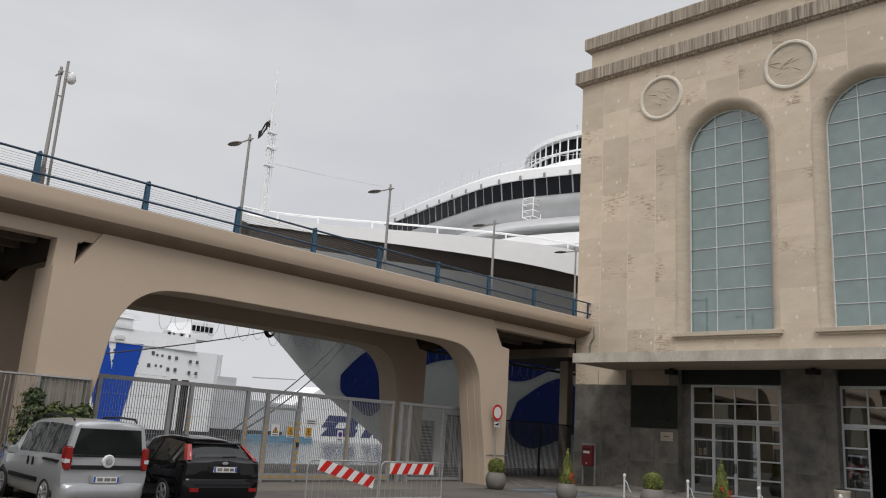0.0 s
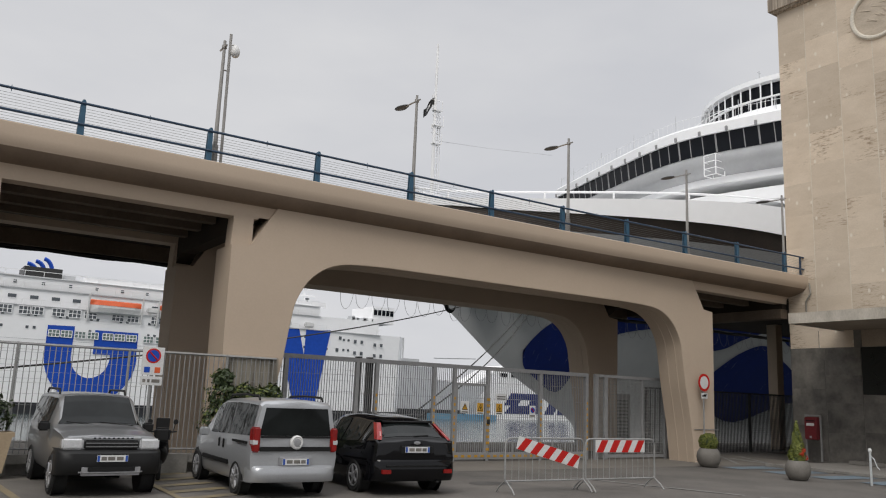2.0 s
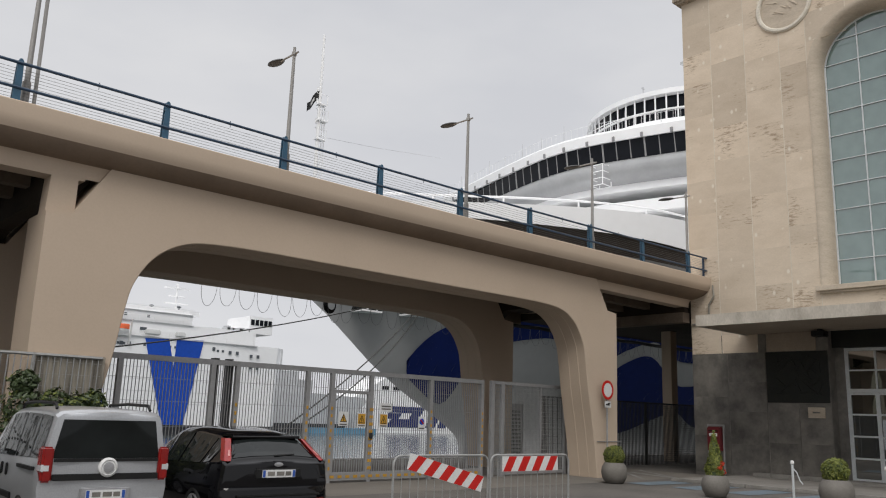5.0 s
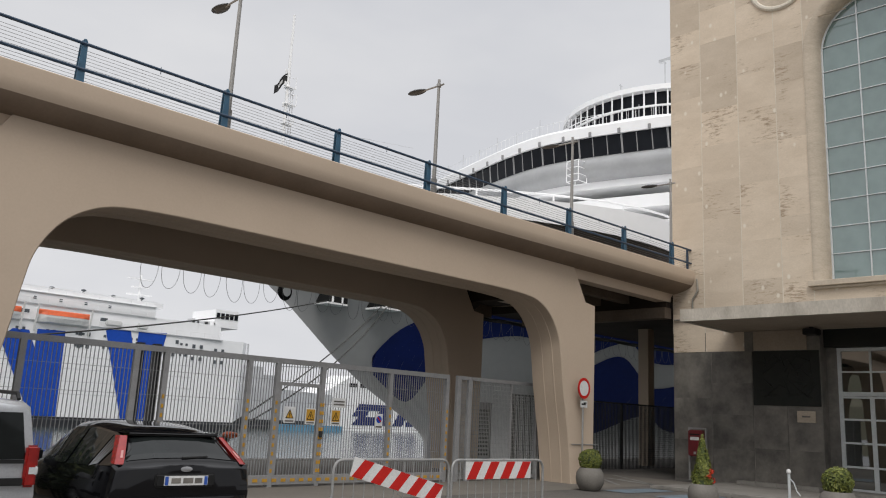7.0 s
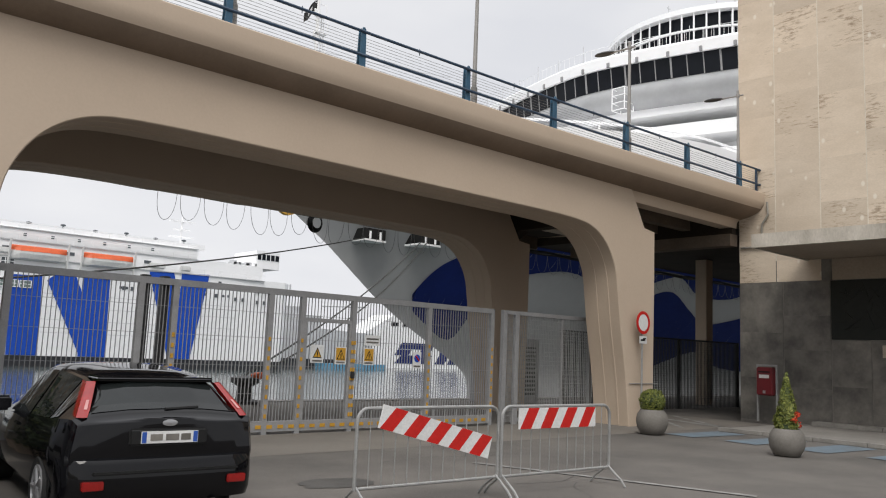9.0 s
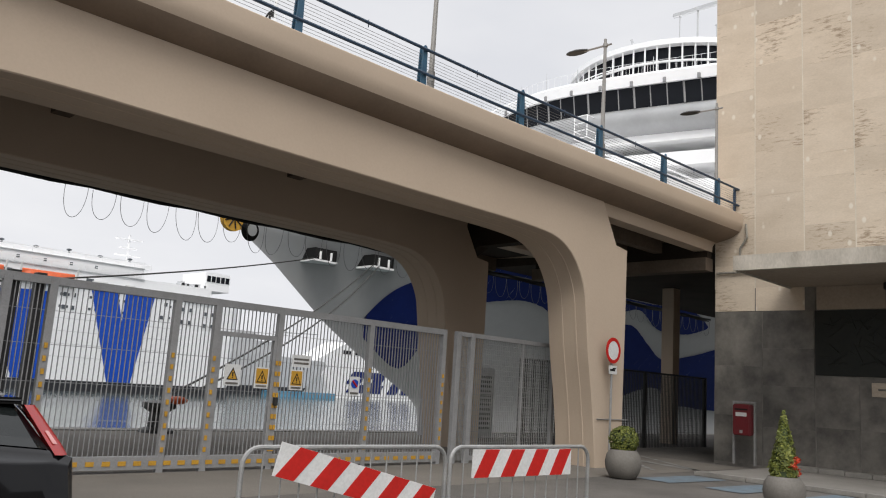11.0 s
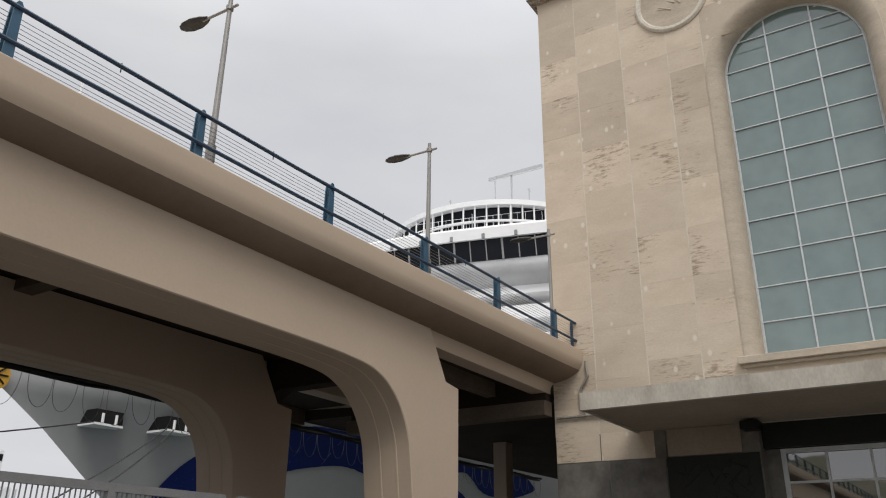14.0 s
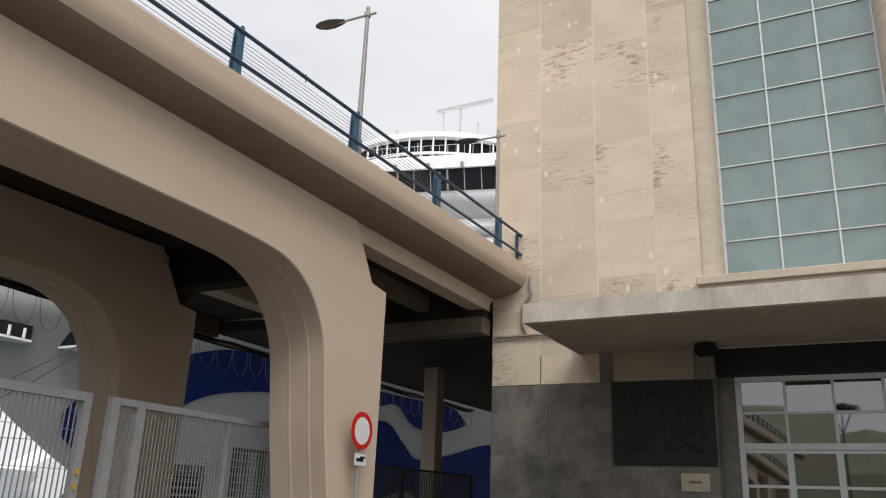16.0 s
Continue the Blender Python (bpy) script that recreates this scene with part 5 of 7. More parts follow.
part("funnel_stripe", bm, FERRYBLUE, ferry)
# lifeboats
for x in (29.0, 41.0, 52.5):
    lb = empty("lifeboat")
    lb.parent = ferry
    bm = bmesh.new()
    sheet(bm, [[(x + s * 4.4, FY - 0.2 - w * c_, 15.6 - h) for w, h in ((0, 1.6), (1.0, 1.3), (1.3, 0.5), (1.3, 0.0))] for s, c_ in ((-1, 0.2), (-0.7, 0.8), (0, 1), (0.7, 0.8), (1, 0.2))])
    part("boat_hull", bm, WHITE, lb)
    bm = bmesh.new()
    sheet(bm, [[(x + s * 4.4, FY - 0.2 - w * c_, 15.6 + h) for w, h in ((1.35, -0.1), (1.0, 0.7), (0, 0.9))] for s, c_ in ((-1, 0.2), (-0.7, 0.8), (0, 1), (0.7, 0.8), (1, 0.2))])
    part("boat_cover", bm, ORANGE, lb, "orange cover")
    bm = bmesh.new()
    for s in (-4.6, 4.6):
        rod(bm, (x + s, FY - 0.3, 12.6), (x + s, FY - 1.2, 17.4), 0.18, 5)
    tagged(part("davit", bm, WHITE, lb), kind="stuff")

# letters: plain blue strokes on the hull
def stroke(pts, dy=0.1):
    bm = bmesh.new()
    bm.faces.new([bm.verts.new((x, FY - dy, z)) for x, z in pts])
    part("hull_letter", bm, FERRYBLUE, ferry, "blue letter stroke")


LB = -1.7
stroke([(60.2, 14.2), (64.9, 14.4), (69.2, LB), (64.9, LB)])
stroke([(66.4, 14.4), (72.0, 14.7), (69.2, LB), (66.0, LB)], 0.14)
stroke([(37.3, 11.6), (42.0, 11.6), (42.4, LB), (37.6, LB)])
stroke([(48.5, 13.0), (53.2, 13.1), (53.5, LB), (48.9, LB)], 0.12)
stroke([(42.8, 11.0), (44.6, 12.7), (47.2, 12.7), (53.4, LB), (49.2, LB)], 0.14)
bm = bmesh.new()
arc_ = [math.pi + math.pi * k / 24 for k in range(25)]
ring_o = [(26.0 + 7.6 * math.cos(a), 6.4 + 8.0 * math.sin(a)) for a in arc_]
ring_i = [(25.8 + 3.2 * math.cos(a), 6.4 + 3.7 * math.sin(a)) for a in arc_]
sheet(bm, [[(x, FY - 0.1, z) for x, z in [(18.4, 11.4)] + ring_o + [(33.5, 6.9)]], [(x, FY - 0.1, z) for x, z in [(22.7, 11.5)] + ring_i + [(29.0, 6.9)]]])
box(bm, 26.1, FY - 0.12, 6.9, 33.45, FY - 0.1, 11.1)
part("hull_letter", bm, FERRYBLUE, ferry, "blue rounded letter")
# windows of the lower passenger decks, each with its glazing bars
WINGREEN = mat("greenish_window", (0.20, 0.26, 0.24), (0.14, 0.19, 0.18), 0.25, scale=1, fine=5, bump=0.0)
for z, h, w, xs_, m_ in ((13.0, 1.3, 2.0, (4.6, 8.0, 10.6, 13.6, 15.4, 18.8, 21.4, 24.0, 28.6, 31.2, 35.4), FARGLASS), (9.5, 1.15, 1.75, (4.0, 7.4, 18.6, 20.6, 22.8, 24.9, 27.4, 29.4, 31.4, 34.4, 36.6, 38.6), WINGREEN)):
    for x in xs_:
        bm = bmesh.new()
        box(bm, x, FY - 0.2, z, x + w, FY - 0.16, z + h)
        win = part("cabin_window", bm, m_, ferry)
        bm = bmesh.new()
        for q in (0, 1, 2, 3):
            box(bm, x + w * q / 3 - 0.06, FY - 0.26, z, x + w * q / 3 + 0.06, FY - 0.21, z + h)
        for q in (0, 0.5, 1):
            box(bm, x, FY - 0.27, z + h * q - 0.05, x + w, FY - 0.205, z + h * q + 0.05)
        part("window_bars", bm, SHIPW, win)
# paired scuttles along the bow
for x, z in ((55.5, 12.6), (57.0, 12.6), (55.5, 10.4), (57.0, 10.4), (74, 12.9), (77.6, 12.4), (79.2, 12.4), (82.4, 12.0), (84.0, 12.0), (77.6, 10.0), (79.2, 10.0), (82.4, 9.7), (84.0, 9.7), (73.4, 10.4)):
    boxpart("scuttle", FARGLASS, ferry, x, FY - 0.12, z, x + 0.6, FY - 0.04, z + 0.7)
# pale glazed box and ventilators under the funnel
boxpart("sun_lounge", SHIPW, ferry, 4, FY + 2.2, 17.2, 22.6, FY + 8, 19.8)
for r_ in range(2):
    for k in range(13):
        boxpart("lounge_pane", SHIPSILVER, ferry, 4.6 + k * 1.36, FY + 2.1, 17.45 + r_ * 1.15, 5.75 + k * 1.36, FY + 2.2, 18.4 + r_ * 1.15)
for k in range(6):
    x = 40.0 + k * 5.6
    bm = bmesh.new()
    rod(bm, (x, FY + 4, 19.5), (x, FY + 4, 20.9 + 0.3 * (k % 2)), 0.2, 8)
    lathe(bm, [(0.42, 0.0), (0.48, 0.22), (0.18, 0.36)], (x, FY + 4, 20.8 + 0.3 * (k % 2)), 10)
    part("ventilator", bm, FARGLASS, ferry)
for x, w in ((34.5, 2.2), (60.0, 3.0), (66.0, 2.0)):
    boxpart("life_raft", WHITE, ferry, x, FY - 0.6, 14.9, x + w, FY + 0.4, 15.9, bevel=0.2)

# smaller ferry farther out, and a grey ship beside it
sf = empty("small_ferry", "small white ferry with dark blue lettering shapes", "ship")
bm = bmesh.new()
prism(bm, [(118, -3.8), (186, -3.8), (190, 0.8), (166, 7.4), (156, 11.0), (142, 11.4), (132, 6.0), (122, 3.0)], "y", 180, 190)
part("hull", bm, SHIPW, sf)
bm = bmesh.new()
for x in (141, 145, 149, 153):
    box(bm, x, 179.9, 8.3, x + 2.6, 180.0, 9.3)
tagged(part("window_strip", bm, SHIPGLASS, sf), kind="stuff")
bm = bmesh.new()
for pts in ([(144, 4.4), (154, 4.4), (153, 3.2), (143, 3.2)], [(143, 3.1), (147, 3.1), (146, 2.0), (142, 2.0)], [(144, 2.0), (153, 2.0), (152, 0.4), (142, 0.4)], [(150, 3.2), (153, 3.2), (152, 2.0), (149, 2.0)], [(157, 4.4), (160, 4.4), (157, 0.4), (154, 0.4)], [(162, 4.0), (165, 3.4), (171, 0.4), (167, 0.4)], [(160, 4.4), (163, 4.4), (160.5, 0.4), (158, 0.4)]):
    bm.faces.new([bm.verts.new((142.5 + (x - 142) * 1.25, 179.9, -2.6 + z * 1.45)) for x, z in pts])
part("lettering", bm, SHIPBLUE, sf)
gs = empty("grey_ship", "grey ship's bow moored beyond the quay", "ship")
bm = bmesh.new()
prism(bm, [(88, -3.8), (124, -3.8), (133, 4.6), (132, 5.6), (112, 6.4), (88, 7.4)], "y", 176, 186)
part("hull", bm, SHIPSILVER, gs)
bm = bmesh.new()
prism(bm, [(88, -3.85), (125, -3.85), (126.5, -1.4), (88, -1.4)], "y", 175.8, 176)
part("boot_top", bm, FERRYDARK, gs)
bm = bmesh.new()
box(bm, 100, 177, 6.4, 116, 185, 9.5)
box(bm, 104, 178, 9.5, 112, 184, 11.5)
rod(bm, (108, 180, 11), (108, 180, 17), 0.25, 6)
rod(bm, (118, 180, 12.2), (132, 180, 12.8), 0.2, 5)
part("deckhouse", bm, SHIPSILVER, gs)
bm = bmesh.new()
box(bm, 112, 170, -3.9, 132, 173, -2.3)
tagged(part("moored_barge", bm, mat("light_blue_paint", (0.10, 0.30, 0.45), (0.08, 0.24, 0.38), 0.5)), "light blue barge afloat by the grey ship", "boat")


# ---- ground markings and kerbs ----
def mark(name, pts, m_, z, label, cat="marking"):
    bm = bmesh.new()
    bm.faces.new([bm.verts.new((x, y, z)) for x, y in pts])
    return tagged(part(name, bm, m_), label, cat, kind="structure")


def line(a, b, w, m_, z=0.012, label="worn white painted line", name="road_marking"):
    (ax, ay), (bx, by) = a, b
    L_ = math.hypot(bx - ax, by - ay)
    nx, ny = -(by - ay) / L_ * w / 2, (bx - ax) / L_ * w / 2
    return mark(name, [(ax + nx, ay + ny), (bx + nx, by + ny), (bx - nx, by - ny), (ax - nx, ay - ny)], m_, z, label)


line((12.3, 13.2), (13.6, 9.2), 0.13, WHITELINE)
line((13.7, 8.9), (15.3, 4.0), 0.13, WHITELINE)
line((25.9, 18.2), (22.6, 13.9), 0.16, WHITELINE)
line((24.4, 17.5), (23.4, 14.6), 0.30, WHITELINE)
line((25.0, 18.4), (22.2, 15.6), 0.14, WHITELINE)
line((-0.2, 15.0), (0.05, 10.4), 0.14, YELLOWLINE, label="worn yellow painted line")
for k in range(6):
    line((2.35, 11.0 + k * 0.9), (3.5, 11.4 + k * 0.9), 0.28, YELLOWLINE, label="worn yellow hatching in the parking bay")
line((2.25, 10.4), (2.4, 15.6), 0.12, YELLOWLINE, 0.016, "worn yellow painted line")
for k in range(5):
    line((20.1, 14.4 - k * 1.5), (22.2, 14.2 - k * 1.5), 0.8, BLUELINE, label="faded blue paint on the asphalt")
boxpart("pavement", PAVING, None, 22.6, Y1, -0.05, FX + 0.55, 14.6, 0.085)
tagged(bpy.data.objects["pavement"], "grey stone pavement under the canopy", "pavement", kind="structure")
kerb = empty("kerb", "pale worn kerb stones along the pavement", "kerb", kind="structure")
for k in range(20):
    boxpart("kerb_stone", KERB, kerb, 22.38, 13.5 - k * 1.2 + 0.006, 0, 22.598, 14.7 - k * 1.2 - 0.006, 0.10 + random.uniform(-0.004, 0.004), bevel=0.012)
step = empty("wall_step", "worn pale stone step at the foot of the wall", "step", kind="structure")
for k in range(4):
    boxpart("step_stone", KERB, step, 26.28, 11.55 + k * 0.62 + 0.006, 0.08, FX - 0.01, 11.55 + (k + 1) * 0.62 - 0.006, 0.2, bevel=0.012)


PATCH = mat("asphalt_patch", (0.075, 0.072, 0.068), (0.055, 0.053, 0.05), 0.9, scale=1.2, fine=50, bump=0.3)
STAIN = mat("oil_stain", (0.05, 0.047, 0.043), (0.09, 0.085, 0.078), 0.7, scale=1.5, fine=30, bump=0.2)
rngp = random.Random(33)
for x, y, r_ in ((6.7, 13.6, 0.7), (4.4, 13.4, 0.6), (1.2, 13.8, 0.7), (2.9, 13.0, 0.4), (9.3, 12.6, 0.5)):
    mark("oil_stain", [(x + r_ * (1 + 0.3 * noise.noise((math.cos(a) * 2 + x, math.sin(a) * 2, y))) * math.cos(a), y + 0.7 * r_ * (1 + 0.3 * noise.noise((math.cos(a) * 2 + x, math.sin(a) * 2, y))) * math.sin(a)) for a in [2 * math.pi * k / 22 for k in range(22)]], STAIN, 0.007, "dark oil stain on the asphalt", "stain")
for k in range(9):
    x, y = rngp.uniform(8, 19), rngp.uniform(8.5, 14.5)
    bm = bmesh.new()
    an = rngp.uniform(-0.5, 0.6)
    pts = []
    for q in range(14):
        pts.append((x, y))
        an += rngp.uniform(-0.4, 0.4)
        x, y = x + 0.22 * math.cos(an), y + 0.22 * math.sin(an)
    sheet(bm, [[(a, b - 0.008, 0.006) for a, b in pts], [(a, b + 0.008, 0.006) for a, b in pts]])
    tagged(part("asphalt_crack", bm, PATCH), "thin dark crack in the asphalt", "crack", kind="structure")


# ---- cars ----
def car_paint(name, col, rough=0.25, metal=0.4):
    m_ = mat(name, col, tuple(c * 0.92 for c in col), rough, metal, scale=1.5, fine=60, bump=0.0)
    m_.node_tree.nodes["Principled BSDF"].inputs["Coat Weight"].default_value = 0.6
    m_.node_tree.nodes["Principled BSDF"].inputs["Coat Roughness"].default_value = 0.08
    return m_


SILVER = car_paint("silver_car_paint", (0.42, 0.43, 0.445), 0.3, 0.4)
BLACKCAR = car_paint("black_car_paint", (0.004, 0.004, 0.005), 0.06, 0.0)
BLACKCAR.node_tree.nodes["Principled BSDF"].inputs["Coat Weight"].default_value = 0.0
BLACKCAR.node_tree.nodes["Principled BSDF"].inputs["Specular IOR Level"].default_value = 0.32
GREYCAR = car_paint("grey_car_paint", (0.24, 0.245, 0.25), 0.3, 0.4)
CARGLASS = mat("car_glass", (0.016, 0.019, 0.019), (0.006, 0.007, 0.007), 0.03, scale=1.6, fine=4, bump=0.0, ior=1.4, spec=0.28)
TAILRED = mat("tail_lamp_red", (0.30, 0.011, 0.009), (0.20, 0.008, 0.007), 0.15, scale=8, fine=50, bump=0.05)
LAMPPINK = mat("pink_lamp", (0.55, 0.26, 0.24), (0.42, 0.17, 0.16), 0.15, scale=10, fine=50, bump=0.05)
LAMPCLEAR = mat("clear_lamp", (0.78, 0.79, 0.80), (0.55, 0.56, 0.57), 0.1, 0.3, scale=10, fine=50, bump=0.1)
PLATEBLUE = mat("plate_blue", (0.02, 0.09, 0.40), (0.016, 0.07, 0.33), 0.5)
HUBCAP = mat("wheel_silver", (0.45, 0.45, 0.46), (0.32, 0.32, 0.33), 0.35, 0.6, scale=8, fine=40, bump=0.03)


def car_body(root, paint, st, side_glass, top_glass, cap_rear_glass, cap_front_glass, bulge=0.04, fine_n=4):
    """Body lofted through stations (y, low, belt, top, half width low, at belt, at roof); the glass is split off into panes."""
    rings = []
    smooth_st = []
    for i in range(len(st) - 1):
        p0, p1, p2, p3 = st[max(i - 1, 0)], st[i], st[i + 1], st[min(i + 2, len(st) - 1)]
        for k in range(fine_n):
            t = k / fine_n
            row = [p1[0] + (p2[0] - p1[0]) * t]
            for j in range(1, 7):
                lin = p1[j] + (p2[j] - p1[j]) * t
                cat = 0.5 * (2 * p1[j] + (p2[j] - p0[j]) * t + (2 * p0[j] - 5 * p1[j] + 4 * p2[j] - p3[j]) * t * t + (3 * p1[j] - p0[j] - 3 * p2[j] + p3[j]) * t ** 3)
                row.append(0.35 * lin + 0.65 * cat)
            smooth_st.append(tuple(row))
    smooth_st.append(st[-1])
    for y, zl, zb, zt, wl_, wb, wt in smooth_st:
        zm = zl + (zb - zl) * 0.55
        rings.append([(wl_ * 0.93, y, zl), (wl_, y, zl + 0.08), (wb + bulge * 0.6, y, zl + (zb - zl) * 0.35), (wb + bulge, y, zm), (wb, y, zb),
                      (wt, y, zt - min(0.06, (zt - zb) * 0.3)), (wt - 0.07, y, zt - 0.008), (wt * 0.5, y, zt + 0.018), (0.0, y, zt + 0.024)])
    n = len(rings[0])
    body, panes = bmesh.new(), []

    def full(r):
        return [(-x, y, z) for x, y, z in r] + [(x, y, z) for x, y, z in r[-2::-1]]
    fr = [full(r) for r in rings]
    m_ = len(fr[0])
    for i in range(len(fr) - 1):
        for k in range(m_ - 1):
            kk = k if k < n - 1 else m_ - 2 - k
            q = [fr[i][k], fr[i][k + 1], fr[i + 1][k + 1], fr[i + 1][k]]
            if (kk == 4 and i // fine_n in side_glass) or (kk in (5, 6, 7) and i // fine_n in top_glass):
                panes.append((i // fine_n, "L" if k < n - 1 and kk == 4 else "R" if kk == 4 else "T", q))
            body.faces.new([body.verts.new(p) for p in q])
    for end, gl in ((0, cap_rear_glass), (len(fr) - 1, cap_front_glass)):
        r = rings[end]
        for k in range(n - 1):
            (x0, y0, z0), (x1, y1, z1) = r[k], r[k + 1]
            cols = [-1, -0.8, -0.4, 0, 0.4, 0.8, 1]
            sg = -0.05 if end == 0 else 0.05
            for a, b in zip(cols, cols[1:]):
                q = [(x0 * a, y0 + sg * (1 - a * a), z0), (x0 * b, y0 + sg * (1 - b * b), z0), (x1 * b, y1 + sg * (1 - b * b), z1), (x1 * a, y1 + sg * (1 - a * a), z1)]
                body.faces.new([body.verts.new(p) for p in q])
        if gl:
            (x0, y0, z0), (x1, y1, z1) = r[4], r[5]
            panes.append((end, "C", None))
            sg = -0.05 if end == 0 else 0.05
            bm = bmesh.new()
            rows = []
            for f in (0.06, 0.97):
                rows.append([((x0 + (x1 - x0) * f) * a * 0.88, y0 + (y1 - y0) * f + sg * (1 - a * a) + (-0.014 if end == 0 else 0.014), z0 + (z1 - z0) * f) for a in (-1, -0.66, -0.33, 0, 0.33, 0.66, 1)])
            sheet(bm, rows)
            part("rear_window" if end == 0 else "windscreen", bm, CARGLASS, root, smooth=True)
    bmesh.ops.remove_doubles(body, verts=body.verts, dist=0.0005)
    bodyob = part("body", body, paint, root, smooth=True)
    groups = {}
    for i, s_, q in panes:
        if q:
            groups.setdefault((i, s_), []).append(q)
    for (i, s_), qs in groups.items():
        bm = bmesh.new()
        mid = sum((Vector(p) for q in qs for p in q), Vector()) / (4 * len(qs))
        for q in qs:
            c = sum((Vector(p) for p in q), Vector()) / 4
            nrm = (Vector(q[1]) - Vector(q[0])).cross(Vector(q[2]) - Vector(q[0])).normalized()
            if (s_ == "T" and nrm.z < 0) or (s_ != "T" and nrm.x * c.x < 0):
                nrm = -nrm
            sh = 0.96 if s_ == "T" else 0.92
            bm.faces.new([bm.verts.new(mid + (Vector(p) - mid) * sh + nrm * 0.010) for p in q])
        bmesh.ops.remove_doubles(bm, verts=bm.verts, dist=0.006)
        part("window" if s_ != "T" else "windscreen", bm, CARGLASS, root)
    return bodyob


def wheel(root, x, y, r, w, spokes):
    s = 1 if x > 0 else -1
    bm = bmesh.new()
    lathe(bm, [(r + 0.055, -0.02), (r + 0.055, 0.012 * s), (r - 0.02, 0.012 * s)], (x, y, r), 28, "x")
    part("wheel_arch", bm, BLACKPL, root, smooth=True)
    bm = bmesh.new()
    lathe(bm, [(r * 0.66, 0.03 * s), (r * 0.9, 0.05 * s), (r * 0.99, 0.02 * s), (r, -0.04 * s), (r, -w * s), (r * 0.6, -w * s)], (x, y, r), 30, "x")
    tyre = part("tyre", bm, RUBBER, root, smooth=True)
    bm = bmesh.new()
    lathe(bm, [(r * 0.68, 0.02 * s), (r * 0.68, 0.045 * s), (r * 0.61, 0.05 * s), (r * 0.59, 0.01 * s), (r * 0.56, -0.02 * s), (0.02, -0.02 * s)], (x, y, r), 28, "x")
    for k in range(spokes):
        a = 2 * math.pi * k / spokes
        p = Vector((x + 0.028 * s, y + 0.05 * math.cos(a), r + 0.05 * math.sin(a)))
        q = Vector((x + 0.035 * s, y + r * 0.63 * math.cos(a), r + r * 0.63 * math.sin(a)))
        rod(bm, p, q, 0.032, 5, 0.026)
    lathe(bm, [(0.065, 0.0), (0.06, 0.055 * s), (0.02, 0.06 * s)], (x, y, r), 14, "x")
    part("rim", bm, HUBCAP, tyre)


def plate(root, y, z, s=-1, x=0.0):
    p = boxpart("number_plate", WHITE, root, x - 0.26, min(y, y + 0.012 * s), z - 0.055, x + 0.26, max(y, y + 0.012 * s), z + 0.055)
    ys = sorted((y + 0.013 * s, y + 0.016 * s))
    boxpart("plate_band", PLATEBLUE, p, x - 0.255, ys[0], z - 0.05, x - 0.215, ys[1], z + 0.05)
    boxpart("plate_band", PLATEBLUE, p, x + 0.215, ys[0], z - 0.05, x + 0.255, ys[1], z + 0.05)
    for a, b in ((-0.18, -0.07), (-0.04, 0.08), (0.10, 0.19)):
        boxpart("plate_bar", DARKST, p, x + a, ys[0], z - 0.03, x + b, ys[1], z + 0.03)


def rounded(name, m_, root, x0, y0, z0, x1, y1, z1, bv=0.03):
    bm = bmesh.new()
    box(bm, x0, y0, z0, x1, y1, z1)
    bmesh.ops.bevel(bm, geom=bm.edges[:], offset=bv, segments=3, affect="EDGES")
    return part(name, bm, m_, root, smooth=True)


def mirror(root, x, y, z, m_):
    s = 1 if x > 0 else -1
    return rounded("mirror", m_, root, min(x, x + 0.2 * s), y - 0.06, z - 0.08, max(x, x + 0.2 * s), y + 0.07, z + 0.09, 0.03)


def wrap_bumper(name, m_, root, hw, y, s, prof):
    """A bumper swept across the car and wrapped round its corners; prof lists (depth behind the face, height)."""
    bm = bmesh.new()
    rows = []
    for f, back in ((-1, 0.42), (-1, 0.3), (-0.985, 0.2), (-0.94, 0.11), (-0.86, 0.05), (-0.7, 0.02), (-0.35, 0.005), (0, 0), (0.35, 0.005), (0.7, 0.02), (0.86, 0.05), (0.94, 0.11), (0.985, 0.2), (1, 0.3), (1, 0.42)):
        rows.append([(hw * f, y - s * (back + d), z) for d, z in prof])
    sheet(bm, rows)
    return part(name, bm, m_, root, smooth=True)


# silver van, seen from behind
van = empty("small_van", "silver small van with black roof rails and trim strips", "car", "parked cars")
car_body(van, SILVER, [
    (-0.74, 0.30, 1.06, 1.66, 0.80, 0.815, 0.70), (-0.66, 0.26, 1.06, 1.70, 0.82, 0.825, 0.715), (-0.2, 0.24, 1.05, 1.72, 0.83, 0.83, 0.71),
    (0.55, 0.24, 1.03, 1.73, 0.83, 0.83, 0.71), (1.25, 0.24, 1.01, 1.70, 0.83, 0.83, 0.70), (1.75, 0.24, 1.0, 1.60, 0.83, 0.825, 0.66),
    (2.45, 0.24, 0.99, 1.12, 0.82, 0.80, 0.70), (2.95, 0.26, 0.86, 0.96, 0.78, 0.74, 0.62), (3.2, 0.30, 0.68, 0.74, 0.66, 0.62, 0.5)],
    side_glass=(1, 2, 3, 4), top_glass=(5,), cap_rear_glass=True, cap_front_glass=False)
for x in (-0.80, 0.80):
    for y in (0.0, 2.51):
        wheel(van, x * 1.02, y, 0.305, 0.18, 9)
